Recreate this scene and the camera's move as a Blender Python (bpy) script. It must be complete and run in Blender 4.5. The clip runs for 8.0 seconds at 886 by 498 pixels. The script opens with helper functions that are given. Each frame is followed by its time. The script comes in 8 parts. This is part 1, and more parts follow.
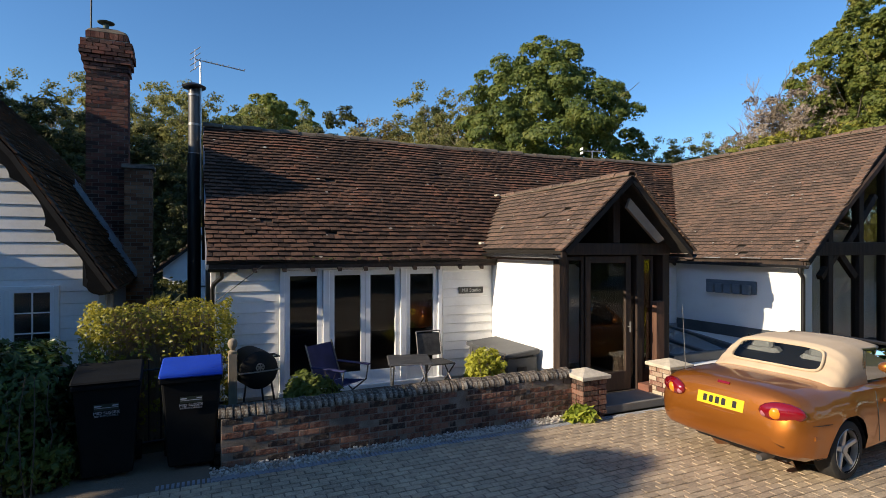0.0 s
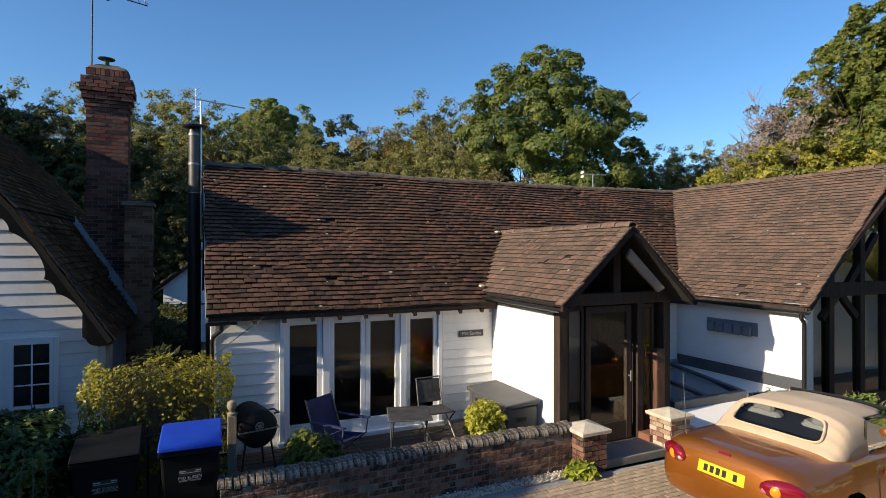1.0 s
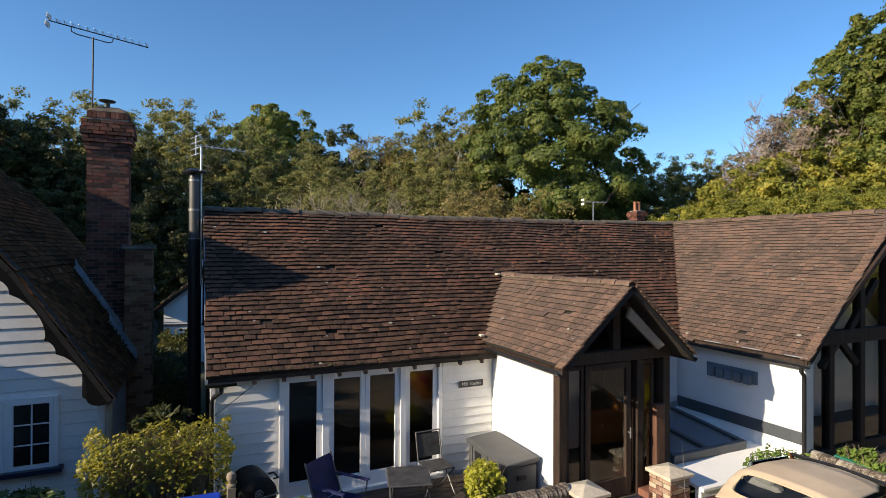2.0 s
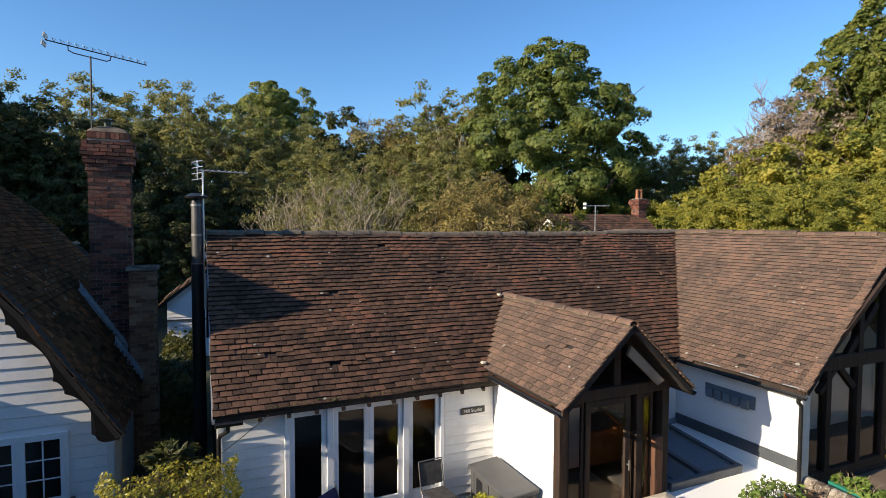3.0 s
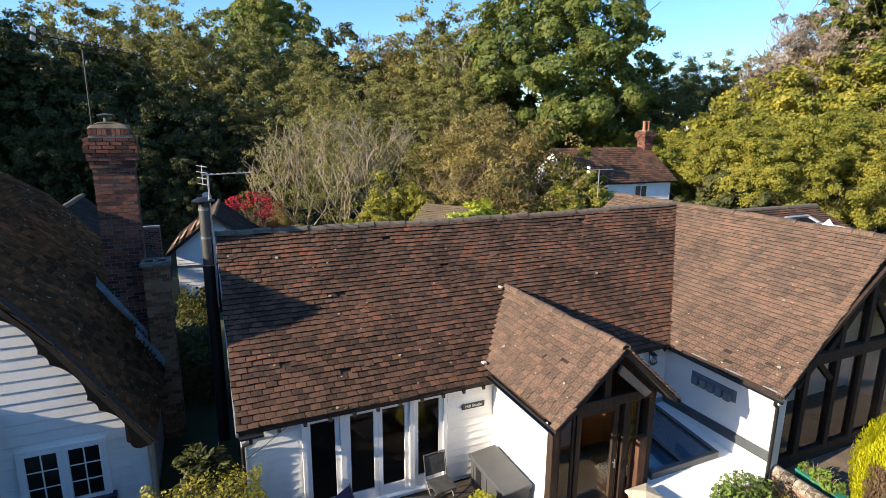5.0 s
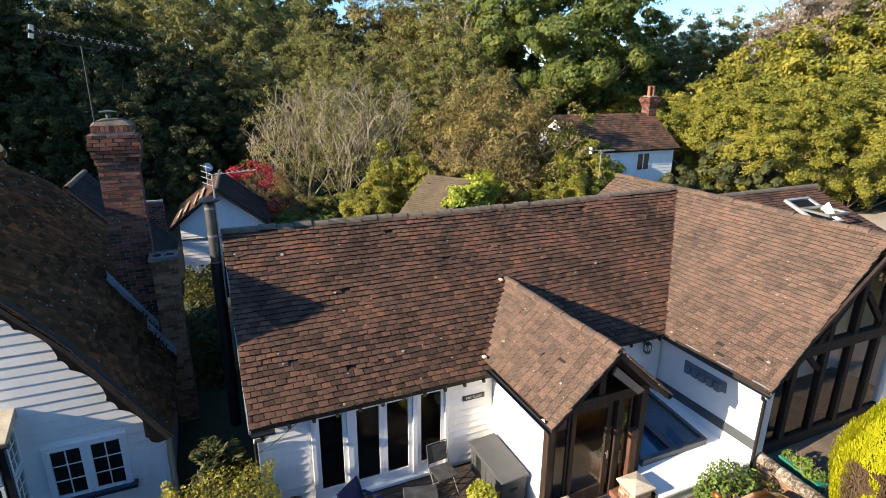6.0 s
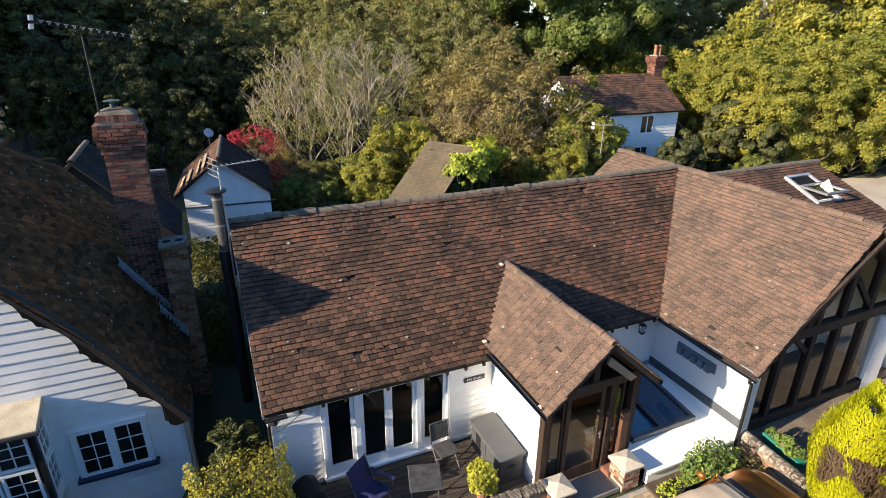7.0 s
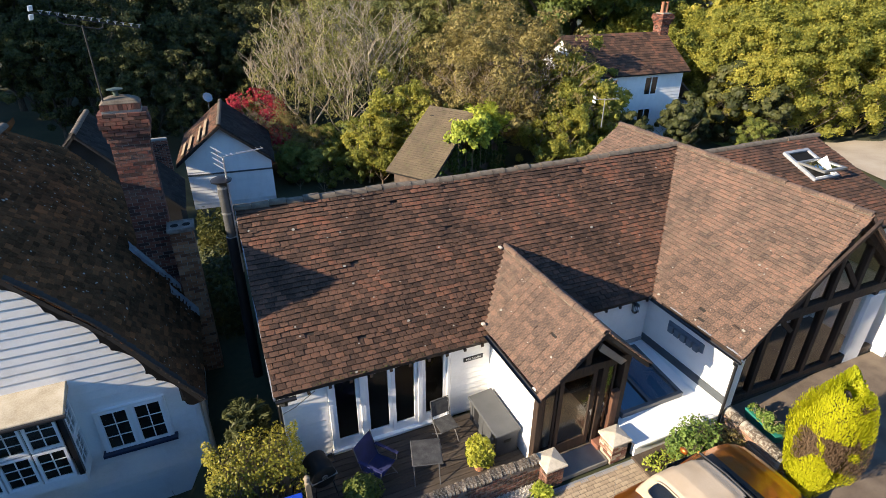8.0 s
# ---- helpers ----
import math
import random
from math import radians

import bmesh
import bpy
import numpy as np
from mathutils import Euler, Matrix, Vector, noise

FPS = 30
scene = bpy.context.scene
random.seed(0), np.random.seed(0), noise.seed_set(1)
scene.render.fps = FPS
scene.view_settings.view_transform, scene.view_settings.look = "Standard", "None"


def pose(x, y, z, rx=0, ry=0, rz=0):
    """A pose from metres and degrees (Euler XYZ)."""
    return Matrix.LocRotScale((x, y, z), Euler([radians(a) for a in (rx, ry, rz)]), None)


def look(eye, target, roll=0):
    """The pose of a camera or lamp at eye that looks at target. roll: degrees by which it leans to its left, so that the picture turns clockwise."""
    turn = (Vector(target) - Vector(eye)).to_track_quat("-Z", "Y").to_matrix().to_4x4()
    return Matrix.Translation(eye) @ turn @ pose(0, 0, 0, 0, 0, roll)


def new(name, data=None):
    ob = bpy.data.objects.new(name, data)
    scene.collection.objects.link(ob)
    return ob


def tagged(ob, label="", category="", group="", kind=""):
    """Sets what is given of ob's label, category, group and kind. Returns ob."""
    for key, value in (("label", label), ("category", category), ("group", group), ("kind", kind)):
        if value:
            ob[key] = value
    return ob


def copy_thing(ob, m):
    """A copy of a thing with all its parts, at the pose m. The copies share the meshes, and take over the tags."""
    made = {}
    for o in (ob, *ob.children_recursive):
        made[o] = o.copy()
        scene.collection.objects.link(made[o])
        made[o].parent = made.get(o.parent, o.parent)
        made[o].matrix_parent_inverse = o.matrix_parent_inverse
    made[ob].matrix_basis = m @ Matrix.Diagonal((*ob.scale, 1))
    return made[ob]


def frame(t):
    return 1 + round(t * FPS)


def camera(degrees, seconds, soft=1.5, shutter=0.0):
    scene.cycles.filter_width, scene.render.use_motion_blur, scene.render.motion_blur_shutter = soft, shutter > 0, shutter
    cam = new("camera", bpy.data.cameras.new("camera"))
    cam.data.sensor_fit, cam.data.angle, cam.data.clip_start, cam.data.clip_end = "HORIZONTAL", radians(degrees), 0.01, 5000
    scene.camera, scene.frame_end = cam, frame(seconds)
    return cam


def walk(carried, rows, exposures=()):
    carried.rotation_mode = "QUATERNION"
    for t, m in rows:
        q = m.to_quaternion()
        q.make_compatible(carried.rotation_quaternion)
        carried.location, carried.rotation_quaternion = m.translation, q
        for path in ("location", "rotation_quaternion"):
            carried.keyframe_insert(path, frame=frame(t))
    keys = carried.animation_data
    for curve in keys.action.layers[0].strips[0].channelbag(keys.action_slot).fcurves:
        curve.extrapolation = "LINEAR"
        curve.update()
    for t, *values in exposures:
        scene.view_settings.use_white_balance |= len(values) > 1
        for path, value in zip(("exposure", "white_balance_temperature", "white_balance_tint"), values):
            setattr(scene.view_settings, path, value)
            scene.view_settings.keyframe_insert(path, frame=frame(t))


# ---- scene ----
import itertools

cam = camera(78.5, 8.0, soft=0.65)
METRES, EYE, TILT, LEAN, TURN = 6.9, 2.27, 0.0, 0.0, 0.0
ROWS = [
    (0.0, 0.0, 0.0, 0.0, 0.0, 0.0, 0.0),
    (0.5, 0.0007, 0.0015, 0.0503, 0.05, 0.04, -0.02),
    (1.0, 0.0013, 0.002, 0.1059, 0.08, 0.08, -0.06),
    (1.5, 0.0022, 0.0018, 0.1674, 0.11, 0.11, -0.11),
    (2.0, 0.0026, 0.0016, 0.2299, 0.14, 0.14, -0.16),
    (3.5, -0.0045, -0.0004, 0.4379, 0.28, -5.09, -0.28),
    (4.0, -0.0053, -0.0023, 0.502, 0.33, -7.54, -0.34),
    (4.5, -0.0065, -0.0029, 0.5728, 0.4, -10.14, -0.4),
    (6.0, -0.0108, -0.0009, 0.7672, 0.6, -17.43, -0.43),
    (6.5, -0.0129, -0.0005, 0.8273, 0.67, -19.98, -0.45),
    (7.0, -0.0142, -0.002, 0.8833, 0.76, -22.56, -0.44),
    (7.5, -0.0146, -0.003, 0.94, 0.82, -25.11, -0.45),
    (8.0, -0.0127, -0.0029, 0.9996, 0.89, -27.69, -0.43),
]
walk(cam, [(t, pose(0, 0, EYE, TILT, LEAN, TURN) @ pose(METRES * x, METRES * y, METRES * z, 90 + pitch, roll, yaw)) for t, x, y, z, yaw, pitch, roll in ROWS],
     exposures=[(0.0, 0.47), (2.2, 0.52), (3.5, 0.78), (5.8, 1.13), (8.0, 1.18)])

# ---------------------------------------------------------------- light
H = pose(-3.27, 7.49, 0, 0, 0, 24.5)          # the studio's own frame: x along its eaves, y inwards
sun_way = (H.to_3x3() @ Vector((1.0, 0.1, -0.425))).normalized()
world = bpy.data.worlds.new("world")
scene.world = world
world.use_nodes = True
sky = world.node_tree.nodes.new("ShaderNodeTexSky")
sky.sky_type = "NISHITA"
sky.sun_disc = False
sky.sun_elevation = math.asin(-sun_way.z)
sky.sun_rotation = math.atan2(-sun_way.x, -sun_way.y)
sky.altitude, sky.air_density, sky.dust_density, sky.ozone_density = 60, 1.0, 0.35, 5.0
deepen = world.node_tree.nodes.new("ShaderNodeHueSaturation")
deepen.inputs["Saturation"].default_value = 1.1
world.node_tree.links.new(sky.outputs[0], deepen.inputs["Color"])
world.node_tree.links.new(deepen.outputs[0], world.node_tree.nodes["Background"].inputs[0])
world.node_tree.nodes["Background"].inputs[1].default_value = 0.13
sun_data = bpy.data.lights.new("sun", "SUN")
sun_data.energy, sun_data.angle, sun_data.color = 5.3, radians(0.55), (1.0, 0.84, 0.63)
sun = new("sun", sun_data)
sun.matrix_world = look((-40, -30, 30), Vector((-40, -30, 30)) + sun_way)

# ---------------------------------------------------------------- mesh helpers
class Geo:
    """Vertices and faces gathered before they become one mesh."""

    def __init__(self):
        self.v, self.f = [], []

    def add(self, verts, faces):
        n = len(self.v)
        self.v.extend(tuple(p) for p in verts)
        self.f.extend(tuple(n + i for i in face) for face in faces)
        return self

    def box(self, x0, x1, y0, y1, z0, z1, m=None):
        p = [Vector(q) for q in itertools.product((x0, x1), (y0, y1), (z0, z1))]
        if m is not None:
            p = [m @ q for q in p]
        return self.add(p, [(0, 1, 3, 2), (4, 6, 7, 5), (0, 4, 5, 1), (2, 3, 7, 6), (0, 2, 6, 4), (1, 5, 7, 3)])

    def prism(self, ring, a, b, axis="y", m=None):
        """A closed ring of 2D points pushed from a to b along an axis."""
        put = {"x": lambda p, k: (k, p[0], p[1]), "y": lambda p, k: (p[0], k, p[1]), "z": lambda p, k: (p[0], p[1], k)}[axis]
        n = len(ring)
        pts = [Vector(put(p, a)) for p in ring] + [Vector(put(p, b)) for p in ring]
        if m is not None:
            pts = [m @ q for q in pts]
        faces = [tuple(range(n)), tuple(range(2 * n - 1, n - 1, -1))] + [(i, i + n, (i + 1) % n + n, (i + 1) % n) for i in range(n)]
        return self.add(pts, faces)

    def tube(self, path, radii, n=8, caps=True):
        path = [Vector(p) for p in path]
        if not hasattr(radii, "__len__"):
            radii = [radii] * len(path)
        pts, side = [], None
        for i, p in enumerate(path):
            t = path[min(i + 1, len(path) - 1)] - path[max(i - 1, 0)]
            t = t.normalized() if t.length > 1e-9 else Vector((0, 0, 1))
            if side is None:
                side = t.orthogonal().normalized()
            side = (side - t * side.dot(t))
            side = side.normalized() if side.length > 1e-6 else t.orthogonal().normalized()
            up = t.cross(side)
            pts += [p + (side * math.cos(k * math.tau / n) + up * math.sin(k * math.tau / n)) * radii[i] for k in range(n)]
        faces = [(i * n + k, i * n + (k + 1) % n, (i + 1) * n + (k + 1) % n, (i + 1) * n + k) for i in range(len(path) - 1) for k in range(n)]
        if caps:
            faces += [tuple(range(n - 1, -1, -1)), tuple(range((len(path) - 1) * n, len(path) * n))]
        return self.add(pts, faces)

    def lathe(self, profile, n=16, m=None, caps=True):
        pts = [Vector((r * math.cos(k * math.tau / n), r * math.sin(k * math.tau / n), z)) for r, z in profile for k in range(n)]
        if m is not None:
            pts = [m @ q for q in pts]
        rows = len(profile)
        faces = [(i * n + k, i * n + (k + 1) % n, (i + 1) * n + (k + 1) % n, (i + 1) * n + k) for i in range(rows - 1) for k in range(n)]
        if caps:
            faces += [tuple(range(n - 1, -1, -1)), tuple(range((rows - 1) * n, rows * n))]
        return self.add(pts, faces)

    def mesh(self, name, bevel=0.0, smooth=False, segments=1):
        me = bpy.data.meshes.new(name)
        me.from_pydata(self.v, [], self.f)
        bm = bmesh.new()
        bm.from_mesh(me)
        if len(bm.faces) < 6000:
            bmesh.ops.recalc_face_normals(bm, faces=bm.faces)
        if bevel:
            bmesh.ops.bevel(bm, geom=[e for e in bm.edges if e.is_manifold and e.calc_face_angle(0) > 0.5], offset=bevel, segments=segments, affect="EDGES", profile=0.5)
        bm.to_mesh(me)
        bm.free()
        if smooth:
            me.polygons.foreach_set("use_smooth", [True] * len(me.polygons))
            if smooth is not True:
                me.set_sharp_from_angle(angle=radians(smooth))
        return me


def thing(name, m, label, category, group="", kind=""):
    ob = new(name)
    ob.empty_display_size = 0.1
    ob.matrix_world = m
    return tagged(ob, label, category, group, kind)


def part(name, geo, material, parent, label="", bevel=0.0, smooth=False, kind="", m=None, segments=1):
    me = geo.mesh(name, bevel, smooth, segments) if isinstance(geo, Geo) else geo
    if isinstance(geo, Geo):
        me.materials.append(material)
    ob = new(name, me)
    ob.parent = parent
    if m is not None:
        ob.matrix_basis = m
    return tagged(ob, label=label, kind=kind)


def solid(name, geo, material, m, label, category, group="", kind="", bevel=0.0, smooth=False):
    """A thing that is one mesh."""
    me = geo.mesh(name, bevel, smooth)
    me.materials.append(material)
    ob = new(name, me)
    ob.matrix_world = m
    return tagged(ob, label, category, group, kind)


# ---------------------------------------------------------------- materials
def ramp_node(nt, stops):
    node = nt.nodes.new("ShaderNodeValToRGB")
    el = node.color_ramp.elements
    while len(el) < len(stops):
        el.new(0.5)
    for e, (p, c) in zip(el, stops):
        e.position, e.color = p, (*c, 1)
    return node


def surface(name, colours, rough=0.8, scale=3.0, fine=40.0, bump=0.3, metal=0.0, vary=0.0, source="", stain=None, stain_scale=1.2, stain_amount=0.5, stretch=(1, 1, 1), coat=0.0, spec=0.5, grain=0.45):
    """A weathered surface: a ramp of colours over two noises, fine relief, and an optional stain of its own shape.
    source: 'object' or 'island' adds a shift per piece by vary."""
    mt = bpy.data.materials.new(name)
    mt.use_nodes = True
    nt = mt.node_tree
    nodes, link = nt.nodes, nt.links.new
    bsdf = nodes["Principled BSDF"]
    co = nodes.new("ShaderNodeTexCoord")
    mp = nodes.new("ShaderNodeMapping")
    mp.inputs["Scale"].default_value = stretch
    link(co.outputs["Object"], mp.inputs["Vector"])
    big, small = nodes.new("ShaderNodeTexNoise"), nodes.new("ShaderNodeTexNoise")
    big.inputs["Scale"].default_value, big.inputs["Detail"].default_value = scale, 6
    small.inputs["Scale"].default_value, small.inputs["Detail"].default_value = fine, 5
    link(mp.outputs[0], big.inputs["Vector"])
    link(mp.outputs[0], small.inputs["Vector"])
    mix = nodes.new("ShaderNodeMath")
    mix.operation = "MULTIPLY_ADD"
    link(small.outputs[0], mix.inputs[0])
    mix.inputs[1].default_value = grain
    half = nodes.new("ShaderNodeMath")
    half.operation = "MULTIPLY_ADD"
    half.inputs[1].default_value, half.inputs[2].default_value = 0.85, 0.075 - 0.5 * grain
    link(big.outputs[0], half.inputs[0])
    link(half.outputs[0], mix.inputs[2])
    value = mix.outputs[0]
    if source:
        if source == "object":
            rnd = nodes.new("ShaderNodeObjectInfo").outputs["Random"]
        else:
            rnd = nodes.new("ShaderNodeNewGeometry").outputs["Random Per Island"]
        sh = nodes.new("ShaderNodeMath")
        sh.operation = "MULTIPLY_ADD"
        sh.inputs[1].default_value = vary
        link(rnd, sh.inputs[0])
        off = nodes.new("ShaderNodeMath")
        off.operation = "SUBTRACT"
        link(value, off.inputs[0])
        off.inputs[1].default_value = vary / 2
        link(off.outputs[0], sh.inputs[2])
        value = sh.outputs[0]
    n = len(colours)
    ramp = ramp_node(nt, [(0.25 + 0.5 * i / max(1, n - 1), c) for i, c in enumerate(colours)])
    link(value, ramp.inputs[0])
    colour = ramp.outputs[0]
    if stain is not None:
        st = nodes.new("ShaderNodeTexNoise")
        st.inputs["Scale"].default_value, st.inputs["Detail"].default_value, st.inputs["Roughness"].default_value = stain_scale, 8, 0.7
        link(co.outputs["Object"], st.inputs["Vector"])
        cut = ramp_node(nt, [(0.5, (0, 0, 0)), (0.68, (stain_amount,) * 3)])
        link(st.outputs[0], cut.inputs[0])
        mx = nodes.new("ShaderNodeMix")
        mx.data_type = "RGBA"
        link(cut.outputs[0], mx.inputs[0])
        link(colour, mx.inputs[6])
        mx.inputs[7].default_value = (*stain, 1)
        colour = mx.outputs[2]
    link(colour, bsdf.inputs["Base Color"])
    bsdf.inputs["Metallic"].default_value = metal
    bsdf.inputs["Coat Weight"].default_value = coat
    bsdf.inputs["Specular IOR Level"].default_value = spec
    rr = nodes.new("ShaderNodeMapRange")
    rr.inputs["To Min"].default_value, rr.inputs["To Max"].default_value = max(0.02, rough - 0.12), min(1, rough + 0.12)
    link(small.outputs[0], rr.inputs["Value"])
    link(rr.outputs[0], bsdf.inputs["Roughness"])
    if bump:
        bp = nodes.new("ShaderNodeBump")
        bp.inputs["Strength"].default_value, bp.inputs["Distance"].default_value = bump, 0.02
        link(mix.outputs[0], bp.inputs["Height"])
        link(bp.outputs[0], bsdf.inputs["Normal"])
    return mt


def foliage(name, colours, through_light=0.35, rough=0.55):
    """Leaves: colour by leaf and by clump, some light passing through."""
    mt = bpy.data.materials.new(name)
    mt.use_nodes = True
    nt = mt.node_tree
    nodes, link = nt.nodes, nt.links.new
    bsdf = nodes["Principled BSDF"]
    geo = nodes.new("ShaderNodeNewGeometry")
    co = nodes.new("ShaderNodeTexCoord")
    nz = nodes.new("ShaderNodeTexNoise")
    nz.inputs["Scale"].default_value = 0.5
    link(co.outputs["Object"], nz.inputs["Vector"])
    ad = nodes.new("ShaderNodeMath")
    ad.operation = "MULTIPLY_ADD"
    ad.inputs[1].default_value = 0.26
    link(geo.outputs["Random Per Island"], ad.inputs[0])
    sc = nodes.new("ShaderNodeMath")
    sc.operation = "MULTIPLY_ADD"
    sc.inputs[1].default_value, sc.inputs[2].default_value = 1.1, -0.19
    link(nz.outputs[0], sc.inputs[0])
    link(sc.outputs[0], ad.inputs[2])
    n = len(colours)
    ramp = ramp_node(nt, [(0.2 + 0.6 * i / max(1, n - 1), c) for i, c in enumerate(colours)])
    link(ad.outputs[0], ramp.inputs[0])
    link(ramp.outputs[0], bsdf.inputs["Base Color"])
    bsdf.inputs["Roughness"].default_value = rough
    bsdf.inputs["Specular IOR Level"].default_value = 0.3
    tr = nodes.new("ShaderNodeBsdfTranslucent")
    link(ramp.outputs[0], tr.inputs[0])
    mx = nodes.new("ShaderNodeMixShader")
    mx.inputs[0].default_value = through_light
    link(bsdf.outputs[0], mx.inputs[1])
    link(tr.outputs[0], mx.inputs[2])
    link(mx.outputs[0], nodes["Material Output"].inputs[0])
    return mt


def glassy(name, tint=(0.9, 0.95, 0.95), rough=0.01):
    mt = bpy.data.materials.new(name)
    mt.use_nodes = True
    b = mt.node_tree.nodes["Principled BSDF"]
    b.inputs["Base Color"].default_value = (*tint, 1)
    b.inputs["Roughness"].default_value = rough
    b.inputs["Transmission Weight"].default_value = 1.0
    b.inputs["IOR"].default_value = 1.5
    return mt


RED_CLAY = [(0.036, 0.023, 0.017), (0.07, 0.042, 0.029), (0.102, 0.058, 0.039), (0.138, 0.074, 0.048), (0.22, 0.09, 0.053)]
BROWN_CLAY = [(0.062, 0.042, 0.032), (0.11, 0.071, 0.051), (0.152, 0.095, 0.067), (0.222, 0.122, 0.08)]
TILE = surface("clay_tile", RED_CLAY, 0.85, 0.9, 55, 0.6, vary=0.32, source="island", stain=(0.04, 0.029, 0.021), stain_scale=1.8, stain_amount=0.6, grain=1.0, spec=0.2)
TILE_ONE = surface("clay_tile_single", RED_CLAY, 0.85, 0.9, 55, 0.6, vary=0.32, source="object", stain=(0.04, 0.029, 0.021), stain_scale=1.8, stain_amount=0.6, grain=1.0, spec=0.2)
TILE_DULL = surface("lichened_tile", BROWN_CLAY, 0.92, 1.3, 38, 0.7, vary=0.3, source="island", stain=(0.155, 0.118, 0.082), stain_scale=7.0, stain_amount=0.75, grain=1.25)
TILE_DULL_ONE = surface("lichened_tile_single", BROWN_CLAY, 0.92, 1.3, 38, 0.7, vary=0.3, source="object", stain=(0.155, 0.118, 0.082), stain_scale=7.0, stain_amount=0.75, grain=1.25)
# tile tails: dirt, plus the shadow line under each course, as dark colour
TILE_EDGE = surface("shadowed_dirty_tile_edge", [(0.012, 0.01, 0.009), (0.026, 0.02, 0.016), (0.05, 0.032, 0.024)], 0.95, 3, 50, 0.3)
LICHEN = surface("lichen", [(0.2, 0.18, 0.15), (0.28, 0.26, 0.22), (0.38, 0.36, 0.31)], 0.95, 8, 60, 0.4)
TILE_DARK = surface("dark_tile", [(0.036, 0.019, 0.01), (0.075, 0.037, 0.018), (0.125, 0.056, 0.025), (0.24, 0.09, 0.035)], 0.97, 0.8, 50, 0.35, vary=0.34, source="island", stain=(0.13, 0.08, 0.04), stain_scale=9.0, stain_amount=0.5, spec=0.02)
RIDGE = surface("ridge_tile", [(0.06, 0.05, 0.04), (0.12, 0.095, 0.07), (0.19, 0.15, 0.11)], 0.9, 4, 45, 0.4, stain=(0.2, 0.19, 0.14), stain_scale=8, stain_amount=0.6)
MORTAR = surface("mortar", [(0.2, 0.18, 0.15), (0.34, 0.31, 0.27)], 0.95, 6, 70, 0.5)
UNDER = surface("roof_felt", [(0.015, 0.013, 0.012), (0.03, 0.026, 0.022)], 0.95, 5, 60, 0.2)
WHITE = surface("white_paint", [(0.72, 0.73, 0.74), (0.8, 0.8, 0.79), (0.84, 0.84, 0.82)], 0.55, 1.6, 30, 0.08, stain=(0.5, 0.48, 0.42), stain_scale=2.5, stain_amount=0.22)
RENDERED = surface("white_render", [(0.76, 0.76, 0.75), (0.82, 0.82, 0.8), (0.85, 0.85, 0.84)], 0.8, 1.2, 60, 0.15, stain=(0.58, 0.56, 0.5), stain_scale=1.6, stain_amount=0.2)
UPVC = surface("white_frame_paint", [(0.78, 0.79, 0.8), (0.84, 0.84, 0.84)], 0.35, 2, 30, 0.04)
OAK = surface("dark_oak", [(0.014, 0.008, 0.006), (0.03, 0.017, 0.011), (0.058, 0.033, 0.02)], 0.7, 2.5, 18, 0.4, stretch=(6, 6, 0.7))
OAK_RED = surface("brown_oak", [(0.06, 0.028, 0.018), (0.1, 0.047, 0.028), (0.16, 0.08, 0.048)], 0.65, 2.5, 18, 0.35, stretch=(6, 6, 0.7))
BLACK = surface("black_paint", [(0.008, 0.008, 0.009), (0.02, 0.02, 0.022)], 0.4, 4, 40, 0.1)
MATT_BLACK = surface("matt_black_paint", [(0.006, 0.006, 0.006), (0.016, 0.015, 0.014)], 0.75, 4, 40, 0.15, spec=0.1)
LEAD = surface("lead", [(0.2, 0.22, 0.25), (0.32, 0.34, 0.37), (0.42, 0.44, 0.46)], 0.6, 4, 30, 0.3, metal=0.3)
BRICK = surface("old_brick", [(0.03, 0.02, 0.016), (0.085, 0.036, 0.025), (0.15, 0.058, 0.037), (0.22, 0.11, 0.075)], 0.92, 9, 50, 0.8, vary=0.6, source="object", stain=(0.2, 0.175, 0.14), stain_scale=16, stain_amount=0.6, grain=0.9)
BRICK_STACK = surface("stack_brick", [(0.045, 0.02, 0.015), (0.11, 0.036, 0.025), (0.18, 0.056, 0.034), (0.22, 0.095, 0.062)], 0.92, 3, 60, 0.7, vary=0.7, source="island", stain=(0.035, 0.029, 0.025), stain_scale=3, stain_amount=0.8)
STACK_TAN = surface("tan_stack_brick", [(0.15, 0.062, 0.03), (0.26, 0.115, 0.055), (0.34, 0.16, 0.08), (0.42, 0.23, 0.13)], 0.9, 3, 60, 0.5, vary=0.6, source="island", stain=(0.1, 0.08, 0.05), stain_scale=3, stain_amount=0.4)
DARK_MORTAR = surface("grimy_mortar", [(0.09, 0.075, 0.06), (0.17, 0.14, 0.115), (0.27, 0.235, 0.2)], 0.95, 6, 70, 0.6)
GLASS = glassy("window_glass")
# near-black room surfaces: the dimness indoors is put into the colour
DARK_ROOM = surface("unlit_room_dark", [(0.022, 0.02, 0.018), (0.045, 0.04, 0.035)], 0.9, 3, 30, 0.05)
STEEL = surface("flue_steel", [(0.22, 0.22, 0.22), (0.34, 0.34, 0.33)], 0.45, 3, 40, 0.06, metal=0.6)
ALU = surface("aerial_metal", [(0.5, 0.5, 0.51), (0.66, 0.66, 0.67)], 0.35, 5, 40, 0.05, metal=0.8)
STONE = surface("pale_cap_stone", [(0.44, 0.39, 0.3), (0.56, 0.5, 0.4), (0.64, 0.58, 0.47)], 0.9, 5, 60, 0.3, stain=(0.2, 0.18, 0.13), stain_scale=6, stain_amount=0.4)
EARTH = surface("soil", [(0.035, 0.025, 0.017), (0.07, 0.05, 0.035), (0.11, 0.085, 0.06)], 0.98, 2, 40, 0.8)
